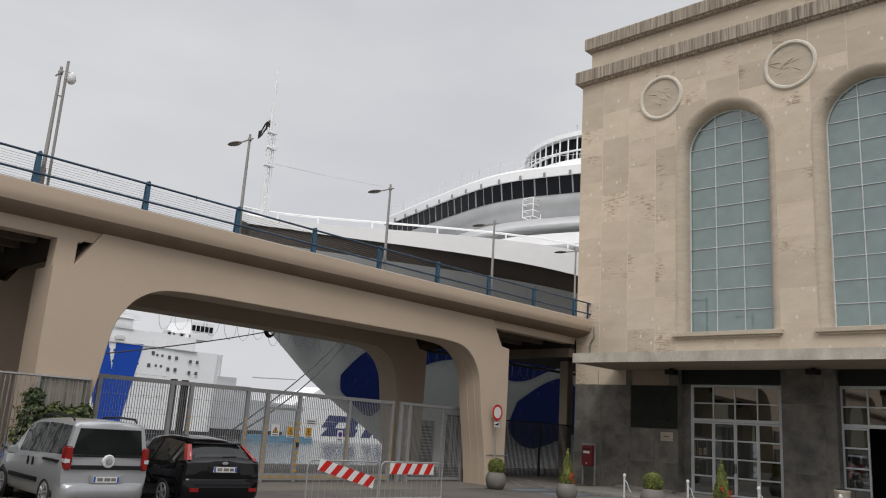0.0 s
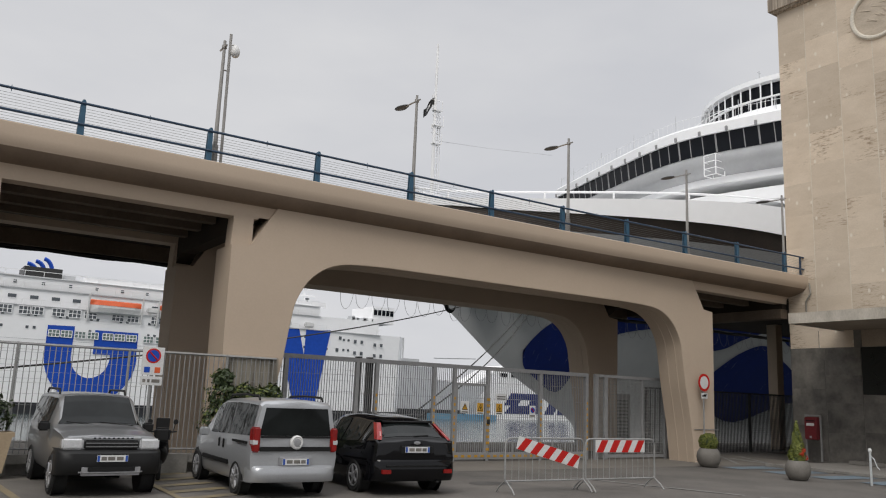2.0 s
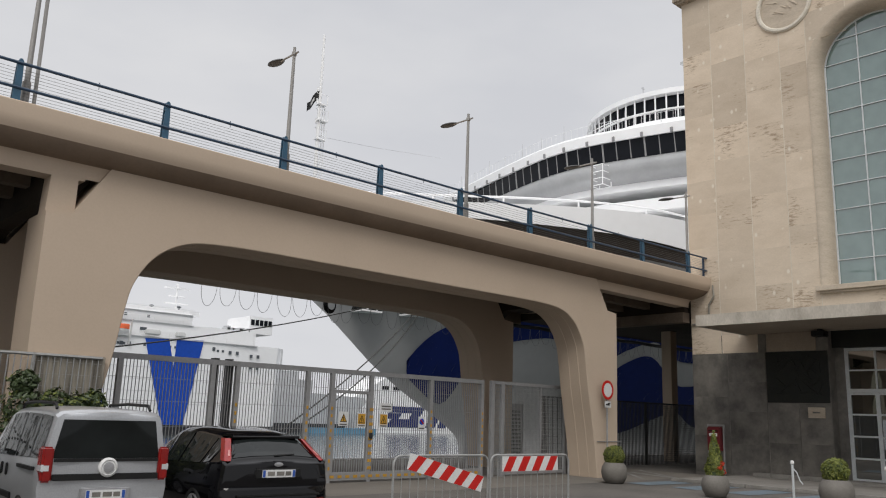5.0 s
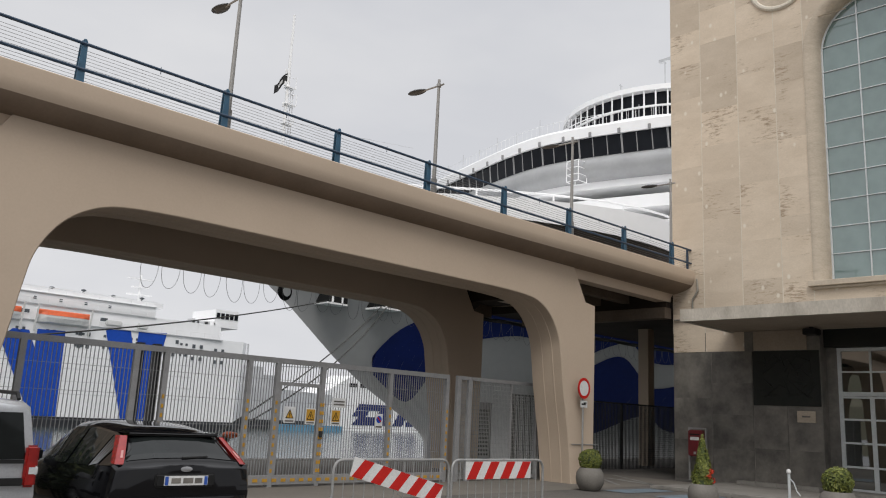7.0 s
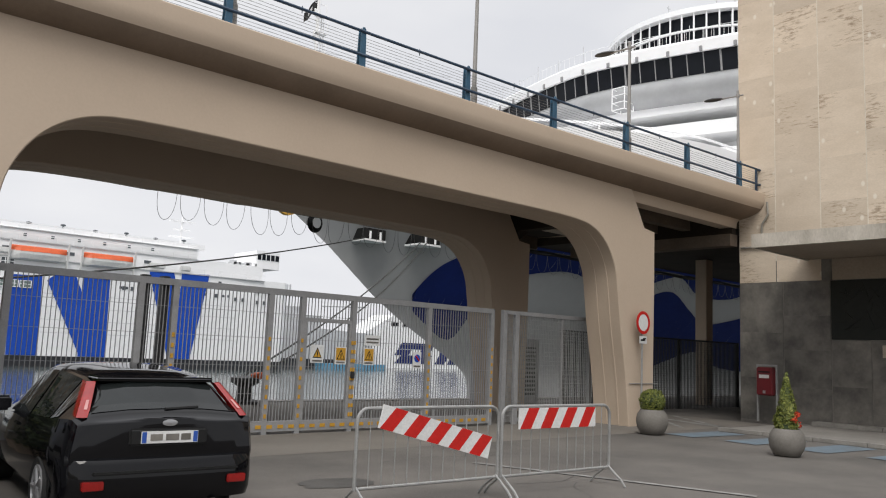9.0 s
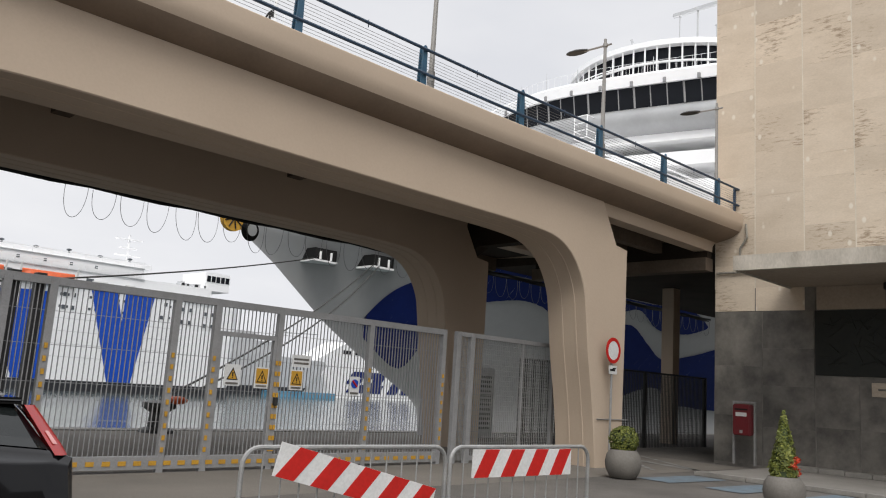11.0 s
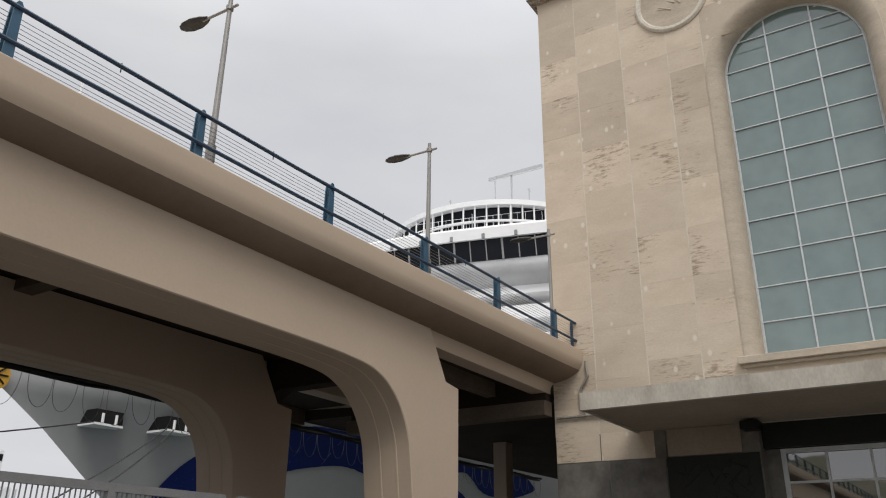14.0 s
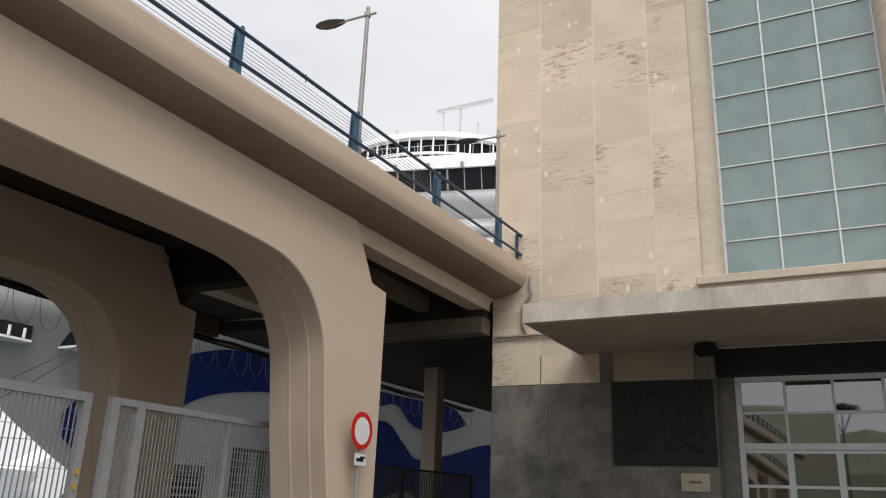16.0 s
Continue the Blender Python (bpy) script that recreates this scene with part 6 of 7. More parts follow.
for s in (-1, 1):
    a, b = sorted((s * 0.70, s * 0.84))
    tl = rounded("tail_lamp", TAILRED, van, a, -0.80, 0.80, b, -0.58, 1.24, 0.025)
    a, b = sorted((s * 0.74, s * 0.845))
    rounded("lamp_lens", LAMPCLEAR, tl, a, -0.806, 0.93, b, -0.62, 1.02, 0.01)
    bm = bmesh.new()
    pipe(bm, [(s * 0.64, -0.45, 1.72), (s * 0.64, -0.38, 1.785), (s * 0.64, 0.4, 1.80), (s * 0.63, 1.15, 1.775), (s * 0.63, 1.25, 1.70)], 0.022, 8)
    part("roof_rail", bm, BLACKPL, van, "black roof rail", smooth=True)
    a, b = sorted((s * 0.845, s * 0.885))
    boxpart("side_strip", BLACKPL, van, a, 0.42, 0.5, b, 2.05, 0.58, bevel=0.008)
    boxpart("slide_rail", BLACKPL, van, a - 0.004 * s, -0.5, 0.93, b - 0.01 * s, 0.25, 0.975)
    for yy in (0.75, 1.02):
        boxpart("door_handle", BLACKPL, van, a, yy, 0.78, b + 0.01 * s, yy + 0.05, 0.95, bevel=0.01)
    mirror(van, s * 0.84, 1.85, 1.02, SILVER)
wrap_bumper("rear_bumper", SILVER, van, 0.85, -0.90, -1, [(0.2, 0.27), (0.04, 0.285), (0.0, 0.34), (0.0, 0.46), (0.02, 0.53), (0.07, 0.565), (0.2, 0.58)])
boxpart("tailgate_strip", BLACKPL, van, -0.70, -0.815, 0.82, 0.70, -0.78, 0.90, bevel=0.008)
boxpart("window_surround", BLACKPL, van, -0.69, -0.797, 1.05, 0.69, -0.775, 1.09)
bm = bmesh.new()
lathe(bm, [(0.125, -0.77), (0.125, -0.83), (0.10, -0.85), (0.085, -0.835), (0.02, -0.845)], (0, 0, 0.98), 24, "y")
part("badge", bm, WHITE, van, "round white badge", smooth=True)
bm = bmesh.new()
lathe(bm, [(0.07, -0.83), (0.065, -0.86), (0.02, -0.862)], (0, 0, 0.98), 20, "y")
part("badge_centre", bm, HUBCAP, van)
rounded("plate_recess", HUBCAP, van, -0.33, -0.825, 0.565, 0.33, -0.77, 0.73, 0.015)
plate(van, -0.83, 0.64)
van.matrix_basis = pose(4.14, 12.3, 0, 0, 0, -2)
van.scale = (0.94, 1, 0.97)

# black hatchback, seen from behind
hatch = empty("hatchback", "black five-door hatchback with red tail lamps", "car", "parked cars")
car_body(hatch, BLACKCAR, [
    (-0.83, 0.36, 0.98, 1.02, 0.76, 0.79, 0.70), (-0.77, 0.30, 1.03, 1.09, 0.82, 0.83, 0.70), (-0.40, 0.27, 1.01, 1.34, 0.86, 0.86, 0.60), (-0.10, 0.26, 0.965, 1.43, 0.87, 0.865, 0.575),
    (0.75, 0.25, 0.93, 1.49, 0.88, 0.87, 0.60), (1.35, 0.25, 0.91, 1.46, 0.88, 0.87, 0.60), (1.75, 0.25, 0.90, 1.35, 0.88, 0.87, 0.59),
    (2.45, 0.25, 0.90, 1.0, 0.87, 0.84, 0.70), (3.0, 0.27, 0.78, 0.86, 0.84, 0.78, 0.62), (3.45, 0.30, 0.58, 0.64, 0.66, 0.60, 0.45)],
    side_glass=(2, 3, 4, 5), top_glass=(1, 6), cap_rear_glass=False, cap_front_glass=False)
for x in (-0.84, 0.84):
    for y in (0.0, 2.64):
        wheel(hatch, x * 1.02, y, 0.318, 0.2, 5)
for s in (-1, 1):
    prof_l = ((1.05, 0.71, 0.795, -0.79), (1.12, 0.675, 0.765, -0.72), (1.2, 0.64, 0.725, -0.62), (1.28, 0.605, 0.685, -0.52), (1.36, 0.57, 0.645, -0.42))
    bm = bmesh.new()
    sheet(bm, [[(s * xi, y + 0.1, z), (s * xi, y - 0.012, z), (s * (xi + xo) / 2, y - 0.02, z), (s * xo, y + 0.02, z), (s * xo, y + 0.16, z)] for z, xi, xo, y in prof_l])
    tl = part("tail_lamp", bm, TAILRED, hatch, smooth=True)
    bm = bmesh.new()
    sheet(bm, [[(s * (xi + 0.028), y - 0.026, z), (s * (xo - 0.034), y - 0.022, z)] for z, xi, xo, y in prof_l[1:3]])
    part("lamp_lens", bm, LAMPPINK, tl, "pale pink reversing lens")
    boxpart("reflector", TAILRED, hatch, min(s * 0.56, s * 0.74), -0.968, 0.42, max(s * 0.56, s * 0.74), -0.9, 0.5, bevel=0.008)
    mirror(hatch, s * 0.86, 1.85, 0.98, BLACKCAR)
    a, b = sorted((s * 0.875, s * 0.905))
    for yy in (0.2, 1.15):
        boxpart("door_handle", BLACKCAR, hatch, a, yy, 0.80, b, yy + 0.2, 0.83, bevel=0.008)
wrap_bumper("rear_bumper", BLACKCAR, hatch, 0.885, -0.96, -1, [(0.25, 0.26), (0.06, 0.275), (0.01, 0.36), (0.0, 0.5), (0.015, 0.61), (0.05, 0.675), (0.12, 0.705), (0.25, 0.72)])
boxpart("bumper_strip", BLACKPL, hatch, -0.66, -0.975, 0.55, 0.66, -0.90, 0.58, bevel=0.01)
rounded("spoiler", BLACKCAR, hatch, -0.57, -0.46, 1.362, 0.57, -0.06, 1.41, 0.023)
rounded("plate_recess", BLACKPL, hatch, -0.36, -0.9, 0.79, 0.36, -0.80, 0.95, 0.02)
bm = bmesh.new()
lathe(bm, [(0.07, -0.85), (0.07, -0.885), (0.01, -0.89)], (0, 0, 1.0), 18, "y")
for v in bm.verts:
    v.co.z = 1.0 + (v.co.z - 1.0) * 0.45
part("badge", bm, HUBCAP, hatch)
rounded("exhaust", DARKSTEEL, hatch, 0.42, -0.93, 0.235, 0.49, -0.7, 0.275, 0.015)
bm = bmesh.new()
rod(bm, (-0.02, -0.77, 1.12), (0.3, -0.745, 1.135), 0.014, 6)
part("wiper", bm, BLACKPL, hatch)
plate(hatch, -0.902, 0.87)
hatch.matrix_basis = pose(6.52, 12.1, 0, 0, 0, -4)
hatch.scale = (1, 1, 0.965)

# grey off-roader, facing the forecourt
suv = empty("off_roader", "grey compact off-roader with black bumper and roof rails", "car", "parked cars")
car_body(suv, GREYCAR, [
    (-0.85, 0.42, 1.12, 1.66, 0.80, 0.82, 0.70), (-0.7, 0.36, 1.12, 1.70, 0.83, 0.84, 0.71), (0.2, 0.34, 1.10, 1.73, 0.85, 0.85, 0.70), (1.0, 0.34, 1.08, 1.71, 0.85, 0.85, 0.69),
    (1.42, 0.34, 1.10, 1.68, 0.85, 0.84, 0.68), (1.95, 0.34, 1.10, 1.17, 0.85, 0.83, 0.76), (2.7, 0.36, 1.04, 1.10, 0.85, 0.81, 0.72), (3.06, 0.40, 0.98, 1.03, 0.84, 0.79, 0.70)],
    side_glass=(1, 2, 3), top_glass=(4,), cap_rear_glass=True, cap_front_glass=False)
for x in (-0.83, 0.83):
    for y in (0.0, 2.55):
        wheel(suv, x * 1.02, y, 0.345, 0.22, 6)
wrap_bumper("front_bumper", BLACKPL, suv, 0.90, 3.29, 1, [(0.25, 0.36), (0.05, 0.38), (0.0, 0.46), (0.0, 0.62), (0.025, 0.74), (0.09, 0.79), (0.3, 0.81)])
rounded("skid_plate", HUBCAP, suv, -0.54, 3.1, 0.37, 0.54, 3.315, 0.56, 0.05)
boxpart("intake", BLACKPL, suv, -0.40, 3.29, 0.44, 0.40, 3.325, 0.52, bevel=0.01)
rounded("grille", BLACKPL, suv, -0.46, 3.0, 0.80, 0.46, 3.16, 0.96, 0.02)
for z in (0.85, 0.91):
    boxpart("grille_bar", GREYCAR, suv, -0.44, 3.155, z - 0.008, 0.44, 3.17, z + 0.008)
rounded("bonnet_lip", SILVER, suv, -0.50, 3.0, 0.965, 0.50, 3.13, 1.02, 0.015)
for k in range(9):
    boxpart("lettering_bar", BLACKPL, suv, -0.36 + k * 0.08, 3.13, 0.98, -0.32 + k * 0.08, 3.136, 1.005)
for s in (-1, 1):
    a, b = sorted((s * 0.48, s * 0.83))
    rounded("headlamp", LAMPCLEAR, suv, a, 2.92, 0.80, b, 3.15, 0.99, 0.03)
    mirror(suv, s * 0.85, 1.75, 1.12, BLACKPL)
    bm = bmesh.new()
    pipe(bm, [(s * 0.62, -0.5, 1.72), (s * 0.62, -0.4, 1.80), (s * 0.62, 0.9, 1.80), (s * 0.62, 1.0, 1.70)], 0.022, 8)
    part("roof_rail", bm, BLACKPL, suv, smooth=True)
bm = bmesh.new()
rod(bm, (-0.6, 2.02, 1.16), (0.0, 1.96, 1.22), 0.012, 6)
rod(bm, (0.0, 2.02, 1.16), (0.6, 1.96, 1.22), 0.012, 6)
part("wiper", bm, BLACKPL, suv)
plate(suv, 3.3, 0.66, 1)
suv.matrix_basis = pose(1.25, 15.5, 0, 0, 0, 180)
suv.scale = (0.93, 0.95, 0.95)

# scooter by the fence
sc = empty("scooter", "dark motor scooter parked by the fence", "scooter", at=(2.78, 15.2, 0))
for y in (-0.62, 0.62):
    bm = bmesh.new()
    lathe(bm, [(0.12, -0.045), (0.22, -0.05), (0.245, 0), (0.22, 0.05), (0.12, 0.045)], (0, y, 0.245), 20, "x")
    part("wheel", bm, RUBBER, sc, smooth=True)
bm = bmesh.new()
sheet(bm, [[(w * math.cos(a), y, zc + h * math.sin(a)) for a in [2 * math.pi * k / 12 for k in range(13)]] for y, zc, w, h in ((-0.95, 0.66, 0.03, 0.03), (-0.8, 0.6, 0.13, 0.14), (-0.4, 0.55, 0.17, 0.22), (0.0, 0.42, 0.14, 0.14), (0.3, 0.36, 0.14, 0.08), (0.45, 0.55, 0.2, 0.22), (0.58, 0.8, 0.16, 0.14), (0.62, 0.95, 0.05, 0.04))])
part("body", bm, BLACKPL, sc, smooth=True)
rounded("seat", RUBBER, sc, -0.14, -0.85, 0.74, 0.14, -0.1, 0.84, 0.03)
bm = bmesh.new()
pipe(bm, [(-0.33, 0.5, 1.0), (-0.1, 0.6, 0.98), (0.1, 0.6, 0.98), (0.33, 0.5, 1.0)], 0.02, 6)
part("handlebar", bm, BLACKPL, sc)
for s in (-1, 1):
    bm = bmesh.new()
    rod(bm, (s * 0.25, 0.55, 1.0), (s * 0.3, 0.52, 1.18), 0.01)
    lathe(bm, [(0.01, -0.01), (0.06, -0.01), (0.06, 0.02), (0.01, 0.03)], (s * 0.3, 0.52, 1.22), 12, "y")
    part("mirror", bm, BLACKPL, sc)
rounded("top_case", BLACKPL, sc, -0.18, -1.12, 0.85, 0.18, -0.78, 1.15, 0.05)
rounded("windshield", BLACKPL, sc, -0.16, 0.6, 0.95, 0.16, 0.64, 1.3, 0.015)
sc.rotation_euler = (0, 0, radians(-15))
sc.scale = (0.85, 0.85, 0.9)


# ---- crowd barriers ----
def barrier(name_pose, tilt, x0, x1, label):
    b = empty("crowd_barrier", label, "barrier", "crowd barriers")
    W, Hh = 2.06, 1.08
    bm = bmesh.new()
    pts = [(0, 0, 0.22)]
    pts += [(0.0, 0, 0.9)] + [(0.14 - 0.14 * math.cos(a), 0, Hh - 0.14 + 0.14 * math.sin(a)) for a in [0.3 * k for k in range(1, 6)]]
    pts += [(W - 0.14 + 0.14 * math.sin(a), 0, Hh - 0.14 + 0.14 * math.cos(a)) for a in [0.3 * k for k in range(0, 6)]] + [(W, 0, 0.22)]
    pipe(bm, pts, 0.02, 8)
    rod(bm, (0, 0, 0.24), (W, 0, 0.24), 0.018, 8)
    part("frame", bm, GALV, b, smooth=True)
    for k in range(1, 12):
        bm = bmesh.new()
        rod(bm, (W * k / 12, 0, 0.24), (W * k / 12, 0, Hh), 0.007, 6)
        part("bar", bm, GALV, b)
    for x in (0.02, W - 0.02):
        bm = bmesh.new()
        pipe(bm, [(x, -0.3, 0.01), (x, -0.22, 0.1), (x, 0, 0.26), (x, 0.22, 0.1), (x, 0.3, 0.01)], 0.016, 6)
        part("foot", bm, GALV, b)
    L_ = x1 - x0
    bm = bmesh.new()
    box(bm, 0, -0.035, -0.13, L_, -0.022, 0.13)
    bo = part("board", bm, WHITE, b, "white board with slanted red stripes")
    n = max(3, round(L_ / 0.34))
    for k in range(n):
        xa = L_ * k / n + 0.02
        w = L_ / n * 0.52
        bm = bmesh.new()
        prism(bm, [(max(0, xa), -0.129), (xa + w, -0.129), (min(L_, xa + w + 0.15), 0.129), (min(L_ - 0.01, xa + 0.15), 0.129)], "y", -0.039, -0.0355)
        part("stripe", bm, RED, bo, "red stripe")
    bo.matrix_basis = pose(x0, 0, 0.93 if not tilt else 1.0, 0, tilt, 0)
    b.matrix_basis = name_pose
    return b


barrier(pose(8.42, 11.0, 0, 0, 0, -2.5), 14, 0.28, 1.95, "steel crowd barrier with a striped board hanging askew")
barrier(pose(10.52, 10.89, 0, 0, 0, -2.2), 0, 0.26, 1.72, "steel crowd barrier with a striped board")


# ---- plants ----
LEAF = mat("box_leaf", (0.16, 0.185, 0.03), (0.07, 0.09, 0.015), 0.6, scale=6, fine=30, bump=0.0, vary=0.0)
LEAFD = mat("dark_hedge_leaf", (0.05, 0.075, 0.022), (0.02, 0.035, 0.01), 0.5, scale=3, fine=30, bump=0.0)
LEAFY = mat("young_leaf", (0.24, 0.25, 0.045), (0.15, 0.17, 0.03), 0.6, scale=6, fine=30, bump=0.0)
POT = mat("grey_stone_pot", (0.20, 0.185, 0.165), (0.14, 0.13, 0.115), 0.8, scale=3, fine=30, bump=0.15)
FLOWER = mat("red_petal", (0.65, 0.06, 0.015), (0.5, 0.04, 0.012), 0.5)


def leaves(bm, pick, n, size, rng, up=0.2):
    for _ in range(n):
        p, nrm = pick(rng)
        nrm = (nrm + Vector((rng.uniform(-1, 1), rng.uniform(-1, 1), rng.uniform(-1, 1) + up)) * 0.8).normalized()
        u = nrm.orthogonal().normalized()
        u = (Matrix.Rotation(rng.uniform(0, 6.28), 3, nrm) @ u)
        v = nrm.cross(u)
        s = size * rng.uniform(0.6, 1.3)
        a = [p - u * s, p - v * s * 0.45 + nrm * s * 0.1, p + u * s, p + v * s * 0.45 + nrm * s * 0.1]
        bm.faces.new([bm.verts.new(q) for q in a])


def ball_pick(c, r, rough=0.12):
    def f(rng):
        d = Vector((rng.gauss(0, 1), rng.gauss(0, 1), rng.gauss(0, 1))).normalized()
        k = 1 + rough * noise.noise(d * 2.5 + Vector(c)) - abs(rng.gauss(0, 0.06))
        return Vector(c) + d * r * k, d
    return f


def cone_pick(c, r, h):
    def f(rng):
        t = 1 - math.sqrt(rng.random())
        a = rng.uniform(0, 6.283)
        rad = r * (1 - t) ** 0.85 * (0.72 + 0.28 * min(1, t * 6)) * (1 + 0.14 * math.sin(3 * a + t * 9) + 0.1 * noise.noise((math.cos(a) * 2, math.sin(a) * 2, t * 8)))
        rad *= 1 - abs(rng.gauss(0, 0.1))
        return Vector(c) + Vector((rad * math.cos(a), rad * math.sin(a), t * h)), Vector((math.cos(a), math.sin(a), 0.35))
    return f


def pot(x, y, r, shape, label, seed):
    rng = random.Random(seed)
    root = empty("planter", label, "planter", "round planters", at=(x, y, 0))
    bm = bmesh.new()
    lathe(bm, [(r * 0.55, 0), (r * 0.72, 0.03), (r * 0.93, r * 0.45), (r, r * 0.85), (r * 0.93, r * 1.25), (r * 0.76, r * 1.5), (r * 0.72, r * 1.56), (r * 0.66, r * 1.55), (r * 0.64, r * 1.42), (0.02, r * 1.42)], (0, 0, 0), 28)
    part("pot", bm, POT, root, smooth=True)
    top = r * 1.5
    bm = bmesh.new()
    bm2 = bmesh.new()
    core_ = bmesh.new()
    if shape == "ball":
        br = r * 0.78
        c = (0, 0, top + br * 0.72)
        leaves(bm, ball_pick(c, br), 1500, 0.034, rng)
        leaves(bm2, ball_pick(c, br * 1.02), 500, 0.03, rng)
        bmesh.ops.create_icosphere(core_, subdivisions=2, radius=br * 0.86, matrix=Matrix.Translation(c))
    else:
        c = (0, 0, top - 0.02)
        leaves(bm, cone_pick(c, r * 0.72, 1.12), 1900, 0.038, rng)
        leaves(bm2, cone_pick(c, r * 0.74, 1.14), 600, 0.034, rng)
        lathe(core_, [(r * 0.5, 0.0), (r * 0.42, 0.4), (r * 0.2, 0.8), (0.02, 1.0)], c, 12)
    for v in core_.verts:
        v.co += Vector((noise.noise(v.co * 9), noise.noise(v.co * 9 + Vector((5, 0, 0))), 0)) * 0.03
    part("crown_core", core_, LEAFD, root)
    tagged(part("leaf", bm, LEAF, root), kind="stuff")
    tagged(part("young_leaf", bm2, LEAFY, root), kind="stuff")
    if shape == "cone":
        for k in range(3):
            a = rng.uniform(3.2, 5.6)
            bm = bmesh.new()
            pk = ball_pick((r * 0.66 * math.cos(a), r * 0.66 * math.sin(a), top + 0.1 + 0.1 * k), 0.055, 0.3)
            leaves(bm, pk, 40, 0.03, rng)
            part("flower", bm, FLOWER, root, "red flower head")


pot(19.7, 14.85, 0.37, "ball", "clipped ball shrub in a round grey pot", 1)
pot(18.75, 11.2, 0.335, "cone", "clipped cone shrub with red flowers in a round pot", 2)
pot(19.5, 8.63, 0.38, "ball", "clipped ball shrub in a round grey pot", 3)
pot(19.5, 6.5, 0.335, "cone", "clipped cone shrub with red flowers in a round pot", 4)

for y in (9.66, 7.57, 5.5, 3.4):
    p = empty("bollard_post", "slim pale metal post with a hanging chain end", "post", "posts along the pavement", at=(19.6, y, 0))
    bm = bmesh.new()
    rod(bm, (0, 0, 0), (0, 0, 0.86), 0.03, 8)
    part("post", bm, ALU, p, smooth=True)
    bm = bmesh.new()
    lathe(bm, [(0.01, 0.84), (0.045, 0.87), (0.05, 0.91), (0.03, 0.95), (0.01, 0.955)], (0, 0, 0), 12)
    part("knob", bm, WHITE, p, smooth=True)
    bm = bmesh.new()
    pipe(bm, [(0, 0, 0.78), (0.02, -0.09, 0.68), (0.03, -0.15, 0.5), (0.03, -0.22, 0.42)], 0.014, 5)
    part("chain", bm, ALU, p)

# hedge by the left pier and a planter box beside the fence
hedge = empty("hedge", "dense dark green shrubs growing against the fence", "shrub", at=(4.9, 15.75, 0))
rng = random.Random(21)
bm, bm2, trunk = bmesh.new(), bmesh.new(), bmesh.new()
for cx_, cz, r_ in ((-0.75, 1.1, 0.42), (-0.7, 1.65, 0.34), (-0.78, 2.05, 0.2), (-0.35, 0.9, 0.5), (-0.1, 1.0, 0.48), (-0.1, 1.4, 0.32), (0.1, 1.15, 0.42), (0.1, 1.58, 0.3), (0.24, 1.3, 0.36), (0.42, 1.76, 0.2), (-0.25, 1.66, 0.3), (0.05, 0.6, 0.45), (-0.6, 0.6, 0.4)):
    leaves(bm, ball_pick((cx_, rng.uniform(-0.1, 0.1), cz), r_, 0.5), 620, 0.055, rng, 0.5)
    leaves(bm2, ball_pick((cx_, rng.uniform(-0.1, 0.1), cz), r_ * 1.08, 0.5), 160, 0.045, rng, 0.5)
    rod(trunk, (cx_ * 0.6, 0, 0), (cx_, 0, cz), 0.025, 6, 0.01)
tagged(part("leaf", bm, LEAFD, hedge), kind="stuff")
tagged(part("young_leaf", bm2, LEAF, hedge), kind="stuff")
part("stem", trunk, SOFFIT, hedge)
pb = empty("planter_box", "beige square planter with a leafy shrub by the fence", "planter", at=(-0.55, 15.75, 0))
BEIGE = mat("beige_planter", (0.42, 0.33, 0.22), (0.34, 0.26, 0.17), 0.8, scale=3, fine=30, bump=0.1)
bm = bmesh.new()
prism(bm, [(-0.52, 0.12), (0.52, 0.12), (0.62, 0.78), (0.66, 0.78), (0.66, 0.86), (-0.66, 0.86), (-0.66, 0.78), (-0.62, 0.78)], "y", -0.4, 0.3)
for x in (-0.45, 0.25):
    box(bm, x, -0.38, 0, x + 0.2, 0.28, 0.12)
part("box", bm, BEIGE, pb)
bm = bmesh.new()
for cx_, cz, r_ in ((-0.2, 1.1, 0.36), (0.25, 1.15, 0.34), (0.1, 1.35, 0.26)):
    leaves(bm, ball_pick((cx_, 0, cz), r_, 0.5), 500, 0.06, rng, 0.5)
tagged(part("leaf", bm, LEAFD, pb), kind="stuff")

# ---- signs ----
ns = empty("round_sign", "round white road sign with red rim on a post", "sign", at=(21.17, 16.12, 0))
bm = bmesh.new()
rod(bm, (0, 0.03, 0), (0, 0.03, 2.95), 0.028, 8)
part("post", bm, GALV, ns, smooth=True)
bm = bmesh.new()
lathe(bm, [(0.30, 0.0), (0.30, -0.012), (0.22, -0.014), (0.22, 0.0)], (0, 0, 2.69), 32, "y")
part("rim", bm, RED, ns, "red rim")
bm = bmesh.new()
lathe(bm, [(0.225, 0.0), (0.225, -0.010), (0.01, -0.010)], (0, 0, 2.69), 32, "y")
part("disc", bm, WHITE, ns)
pl = boxpart("plate", WHITE, ns, -0.17, -0.012, 2.14, 0.17, 0.0, 2.34, bevel=0.006)
boxpart("pictogram", BLACKPL, pl, -0.12, -0.017, 2.21, 0.08, -0.0125, 2.26)
boxpart("pictogram", BLACKPL, pl, -0.02, -0.017, 2.26, 0.12, -0.0125, 2.29)
bm = bmesh.new()
rod(bm, (20.9, 16.33, 1.1), (22.2, 16.33, 1.1), 0.012)
tagged(part("wall_conduit", bm, GALV), "thin conduit across the concrete pier", "pipe", kind="structure")

ps = empty("parking_sign", "white parking sign with blue disc on a grey post", "sign", at=(2.66, 16.05, 0))
bm = bmesh.new()
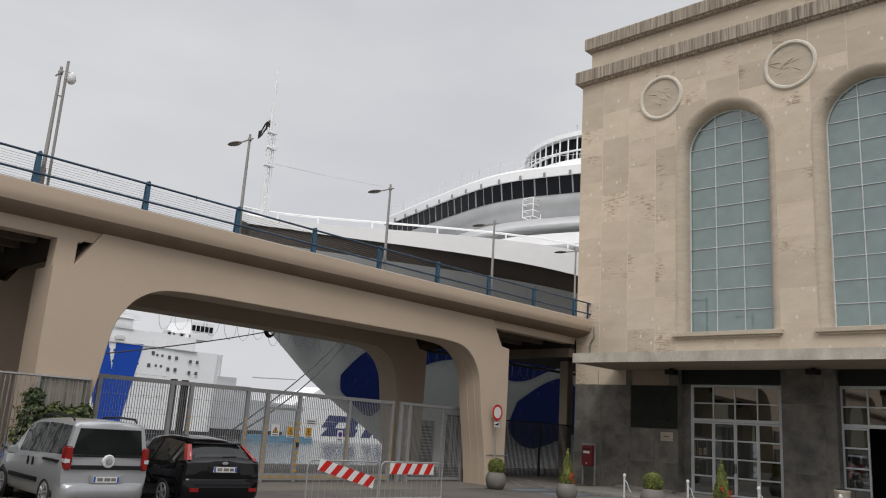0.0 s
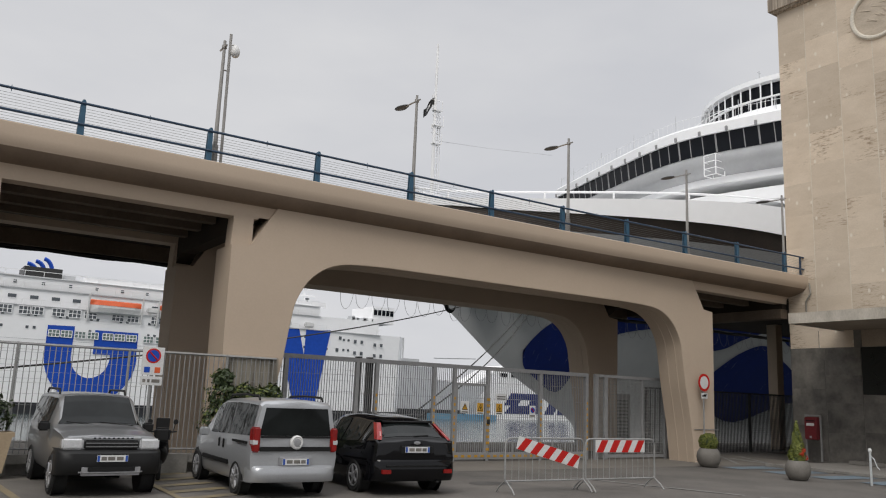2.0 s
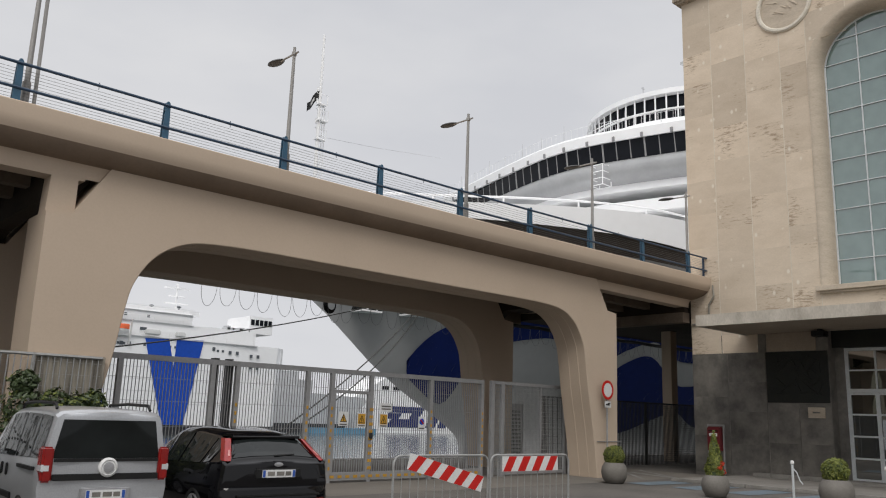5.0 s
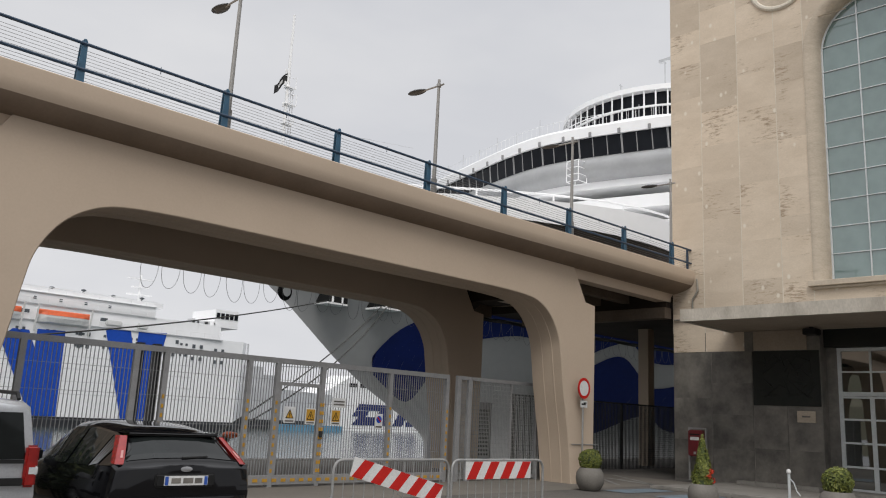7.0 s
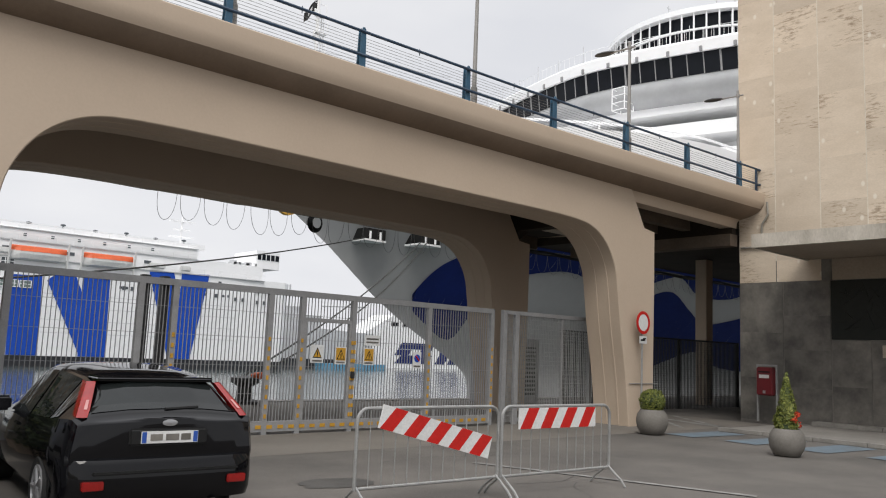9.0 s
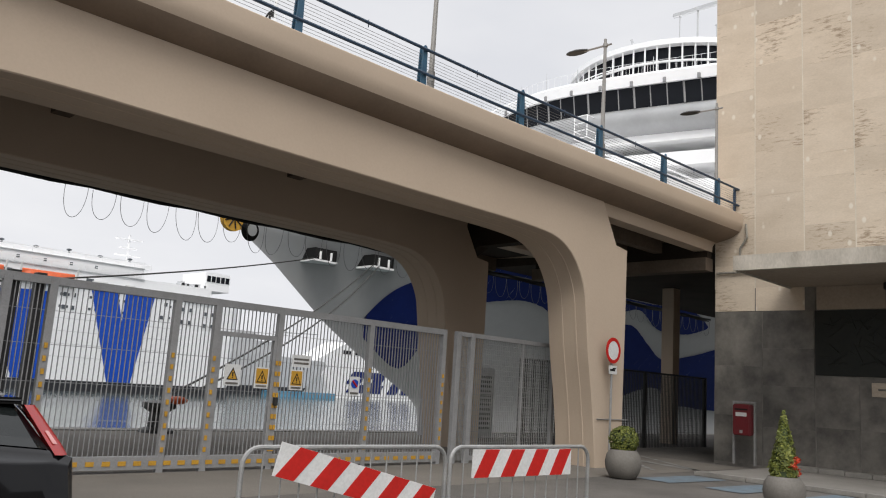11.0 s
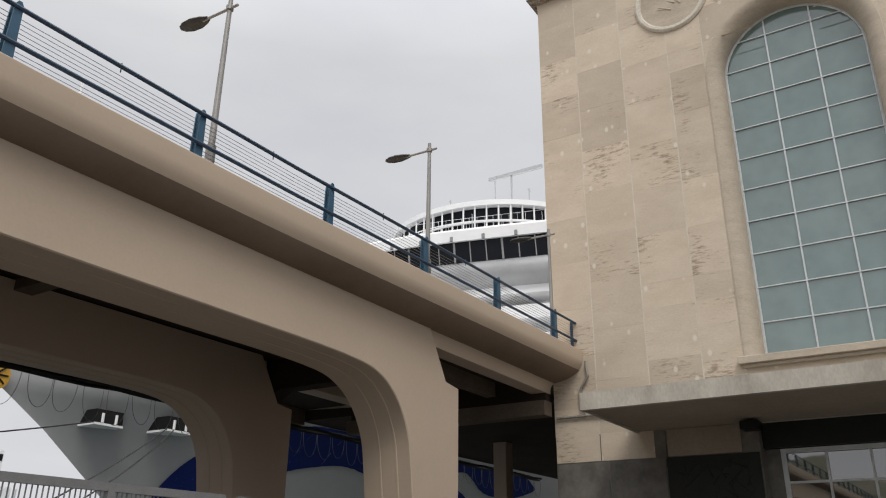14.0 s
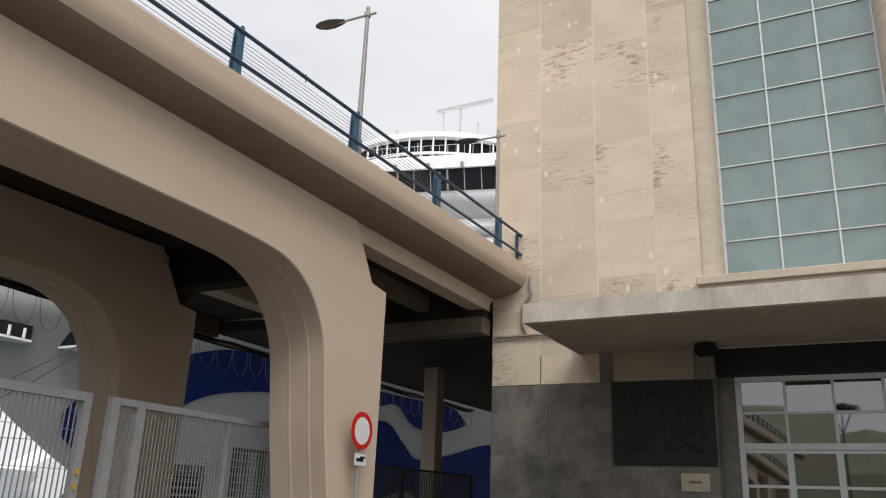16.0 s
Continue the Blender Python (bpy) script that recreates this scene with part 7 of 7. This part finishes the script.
rod(bm, (0, 0.03, 0.3), (0, 0.03, 2.6), 0.03, 8)
part("post", bm, GALV, ps)
pp = boxpart("plate", WHITE, ps, -0.23, -0.012, 2.06, 0.23, 0.0, 2.66, bevel=0.01)
bm = bmesh.new()
lathe(bm, [(0.16, -0.0125), (0.16, -0.018), (0.12, -0.018)], (0, 0, 2.47), 28, "y")
part("disc_rim", bm, RED, pp)
bm = bmesh.new()
lathe(bm, [(0.125, -0.0125), (0.125, -0.02), (0.01, -0.02)], (0, 0, 2.47), 24, "y")
part("disc", bm, FERRYBLUE, pp)
bm = bmesh.new()
rod(bm, (-0.08, -0.02, 2.55), (0.08, -0.02, 2.39), 0.018, 6)
part("slash", bm, RED, pp)
boxpart("blue_square", FERRYBLUE, pp, -0.17, -0.017, 2.11, -0.05, -0.0125, 2.23)
boxpart("orange_square", ORANGE, pp, 0.05, -0.017, 2.11, 0.17, -0.0125, 2.23)
p2 = boxpart("lower_plate", WHITE, ps, -0.23, -0.012, 1.84, 0.23, 0.0, 2.03, bevel=0.01)
for a, b in ((-0.18, -0.12), (-0.08, -0.03), (0.01, 0.18)):
    boxpart("text_bar", DARKST, p2, a, -0.017, 1.90, b, -0.0125, 1.97)

# ---- letter box on its steel stand ----
lb_ = empty("letter_box", "dark red letter box on a grey steel stand", "letter box", at=(26.3, 15.3, 0.08))
bm = bmesh.new()
for y in (-0.29, 0.29):
    box(bm, -0.03, y - 0.025, 0, 0.03, y + 0.025, 1.66)
box(bm, -0.03, -0.265, 1.61, 0.03, 0.265, 1.66)
part("stand", bm, GALV, lb_)
lbb = rounded("box", DARKRED, lb_, -0.2, -0.24, 0.76, 0.06, 0.24, 1.58, 0.03)
boxpart("slot", BLACKPL, lbb, -0.206, -0.17, 1.42, -0.199, 0.17, 1.46)
boxpart("notice", WHITE, lbb, -0.206, -0.15, 1.26, -0.199, 0.15, 1.36)
boxpart("lock_plate", HUBCAP, lbb, -0.206, -0.04, 0.82, -0.199, 0.04, 0.9)

# litter bin by the second door
bn = empty("litter_bin", "pale cylindrical litter bin near the entrance", "bin", at=(25.4, 5.15, 0.085))
bm = bmesh.new()
lathe(bm, [(0.2, 0), (0.23, 0.03), (0.235, 0.66), (0.25, 0.68), (0.25, 0.73), (0.2, 0.76)], (0, 0, 0), 22)
part("drum", bm, CANEDGE, bn, smooth=True)
bm = bmesh.new()
lathe(bm, [(0.21, 0.755), (0.19, 0.79), (0.02, 0.80)], (0, 0, 0), 22)
part("lid", bm, BLACKPL, bn)

# mooring bollard with an orange buoy on the quay, behind the gate
mb = empty("mooring_bollard", "iron mooring bollard with an orange buoy", "bollard", at=(14.6, 25.1, 0))
bm = bmesh.new()
lathe(bm, [(0.45, 0), (0.42, 0.08), (0.24, 0.14), (0.22, 0.5), (0.42, 0.62), (0.42, 0.74), (0.1, 0.8)], (0, 0, 0), 20)
part("bollard_body", bm, DARKSTEEL, mb, smooth=True)
bm = bmesh.new()
bmesh.ops.create_uvsphere(bm, u_segments=18, v_segments=10, radius=0.17, matrix=pose(0.3, -0.3, 0.82) @ Matrix.Diagonal((1.7, 0.9, 0.6, 1)))
part("buoy", bm, ORANGE, mb, "orange buoy", smooth=True)
# concrete shed wall behind the grid panel
kiosk = empty("quay_cabinet", "grey steel cabinet with louvred doors on the quay", "cabinet", at=(0, 0, 0))
boxpart("cabinet_body", GREYSTEEL, kiosk, 23.3, 21.2 + 2.4, 0, 25.6, 24.8, 2.3, bevel=0.02)
for k in range(12):
    boxpart("louvre", DARKSTEEL, kiosk, 23.5, 23.57, 0.3 + k * 0.15, 25.4, 23.6, 0.38 + k * 0.15)

# ---- far side of the forecourt, seen only in reflections ----
HILL = mat("far_hillside", (0.15, 0.16, 0.10), (0.27, 0.24, 0.18), 0.9, scale=0.05, fine=0.6, bump=0.0)
bm = bmesh.new()
rows = []
for i in range(41):
    y = -160 + i * 10
    h = 25 + 8 * noise.noise((y * 0.02, 3.1, 0)) + 3 * noise.noise((y * 0.07, 1.0, 0))
    rows.append([(-150, y, 0), (-160, y, h * 0.6), (-175, y, h), (-220, y, h * 1.2)])
sheet(bm, rows)
tagged(part("backdrop", bm, HILL), "low wooded hill beyond the forecourt", "hill", kind="structure")
PINEL = mat("pine_needles", (0.035, 0.055, 0.02), (0.018, 0.03, 0.01), 0.8, scale=1, fine=10, bump=0.0)
BARK = mat("pine_bark", (0.12, 0.085, 0.06), (0.07, 0.05, 0.035), 0.9, scale=2, fine=15, bump=0.3)
for px, py, ph in ((-140, 60, 30.0), (-146, 14, 31.0), (-142, 96, 29.0)):
    tr_ = empty("umbrella_pine", "umbrella pine with a wide flat crown", "tree", "pines beyond the forecourt", at=(px, py, 0))
    bm = bmesh.new()
    rod(bm, (0, 0, 0), (0.3, 0.2, ph * 0.72), 0.32, 8, 0.2)
    for k in range(6):
        a = k * 1.05
        rod(bm, (0.3, 0.2, ph * 0.7), (2.4 * math.cos(a), 2.4 * math.sin(a), ph * 0.88), 0.14, 6, 0.05)
    part("trunk", bm, BARK, tr_)
    bm = bmesh.new()
    for k in range(16):
        a, d = rng.uniform(0, 6.28), rng.uniform(0.3, 3.2)
        leaves(bm, ball_pick((d * math.cos(a), d * math.sin(a), ph * 0.92 - d * 0.18), rng.uniform(0.9, 1.4), 0.6), 130, 0.34, rng, 0.6)
    for v in bm.verts:
        v.co.z = ph * 0.9 + (v.co.z - ph * 0.9) * 0.6
    tagged(part("crown", bm, PINEL, tr_), kind="stuff")
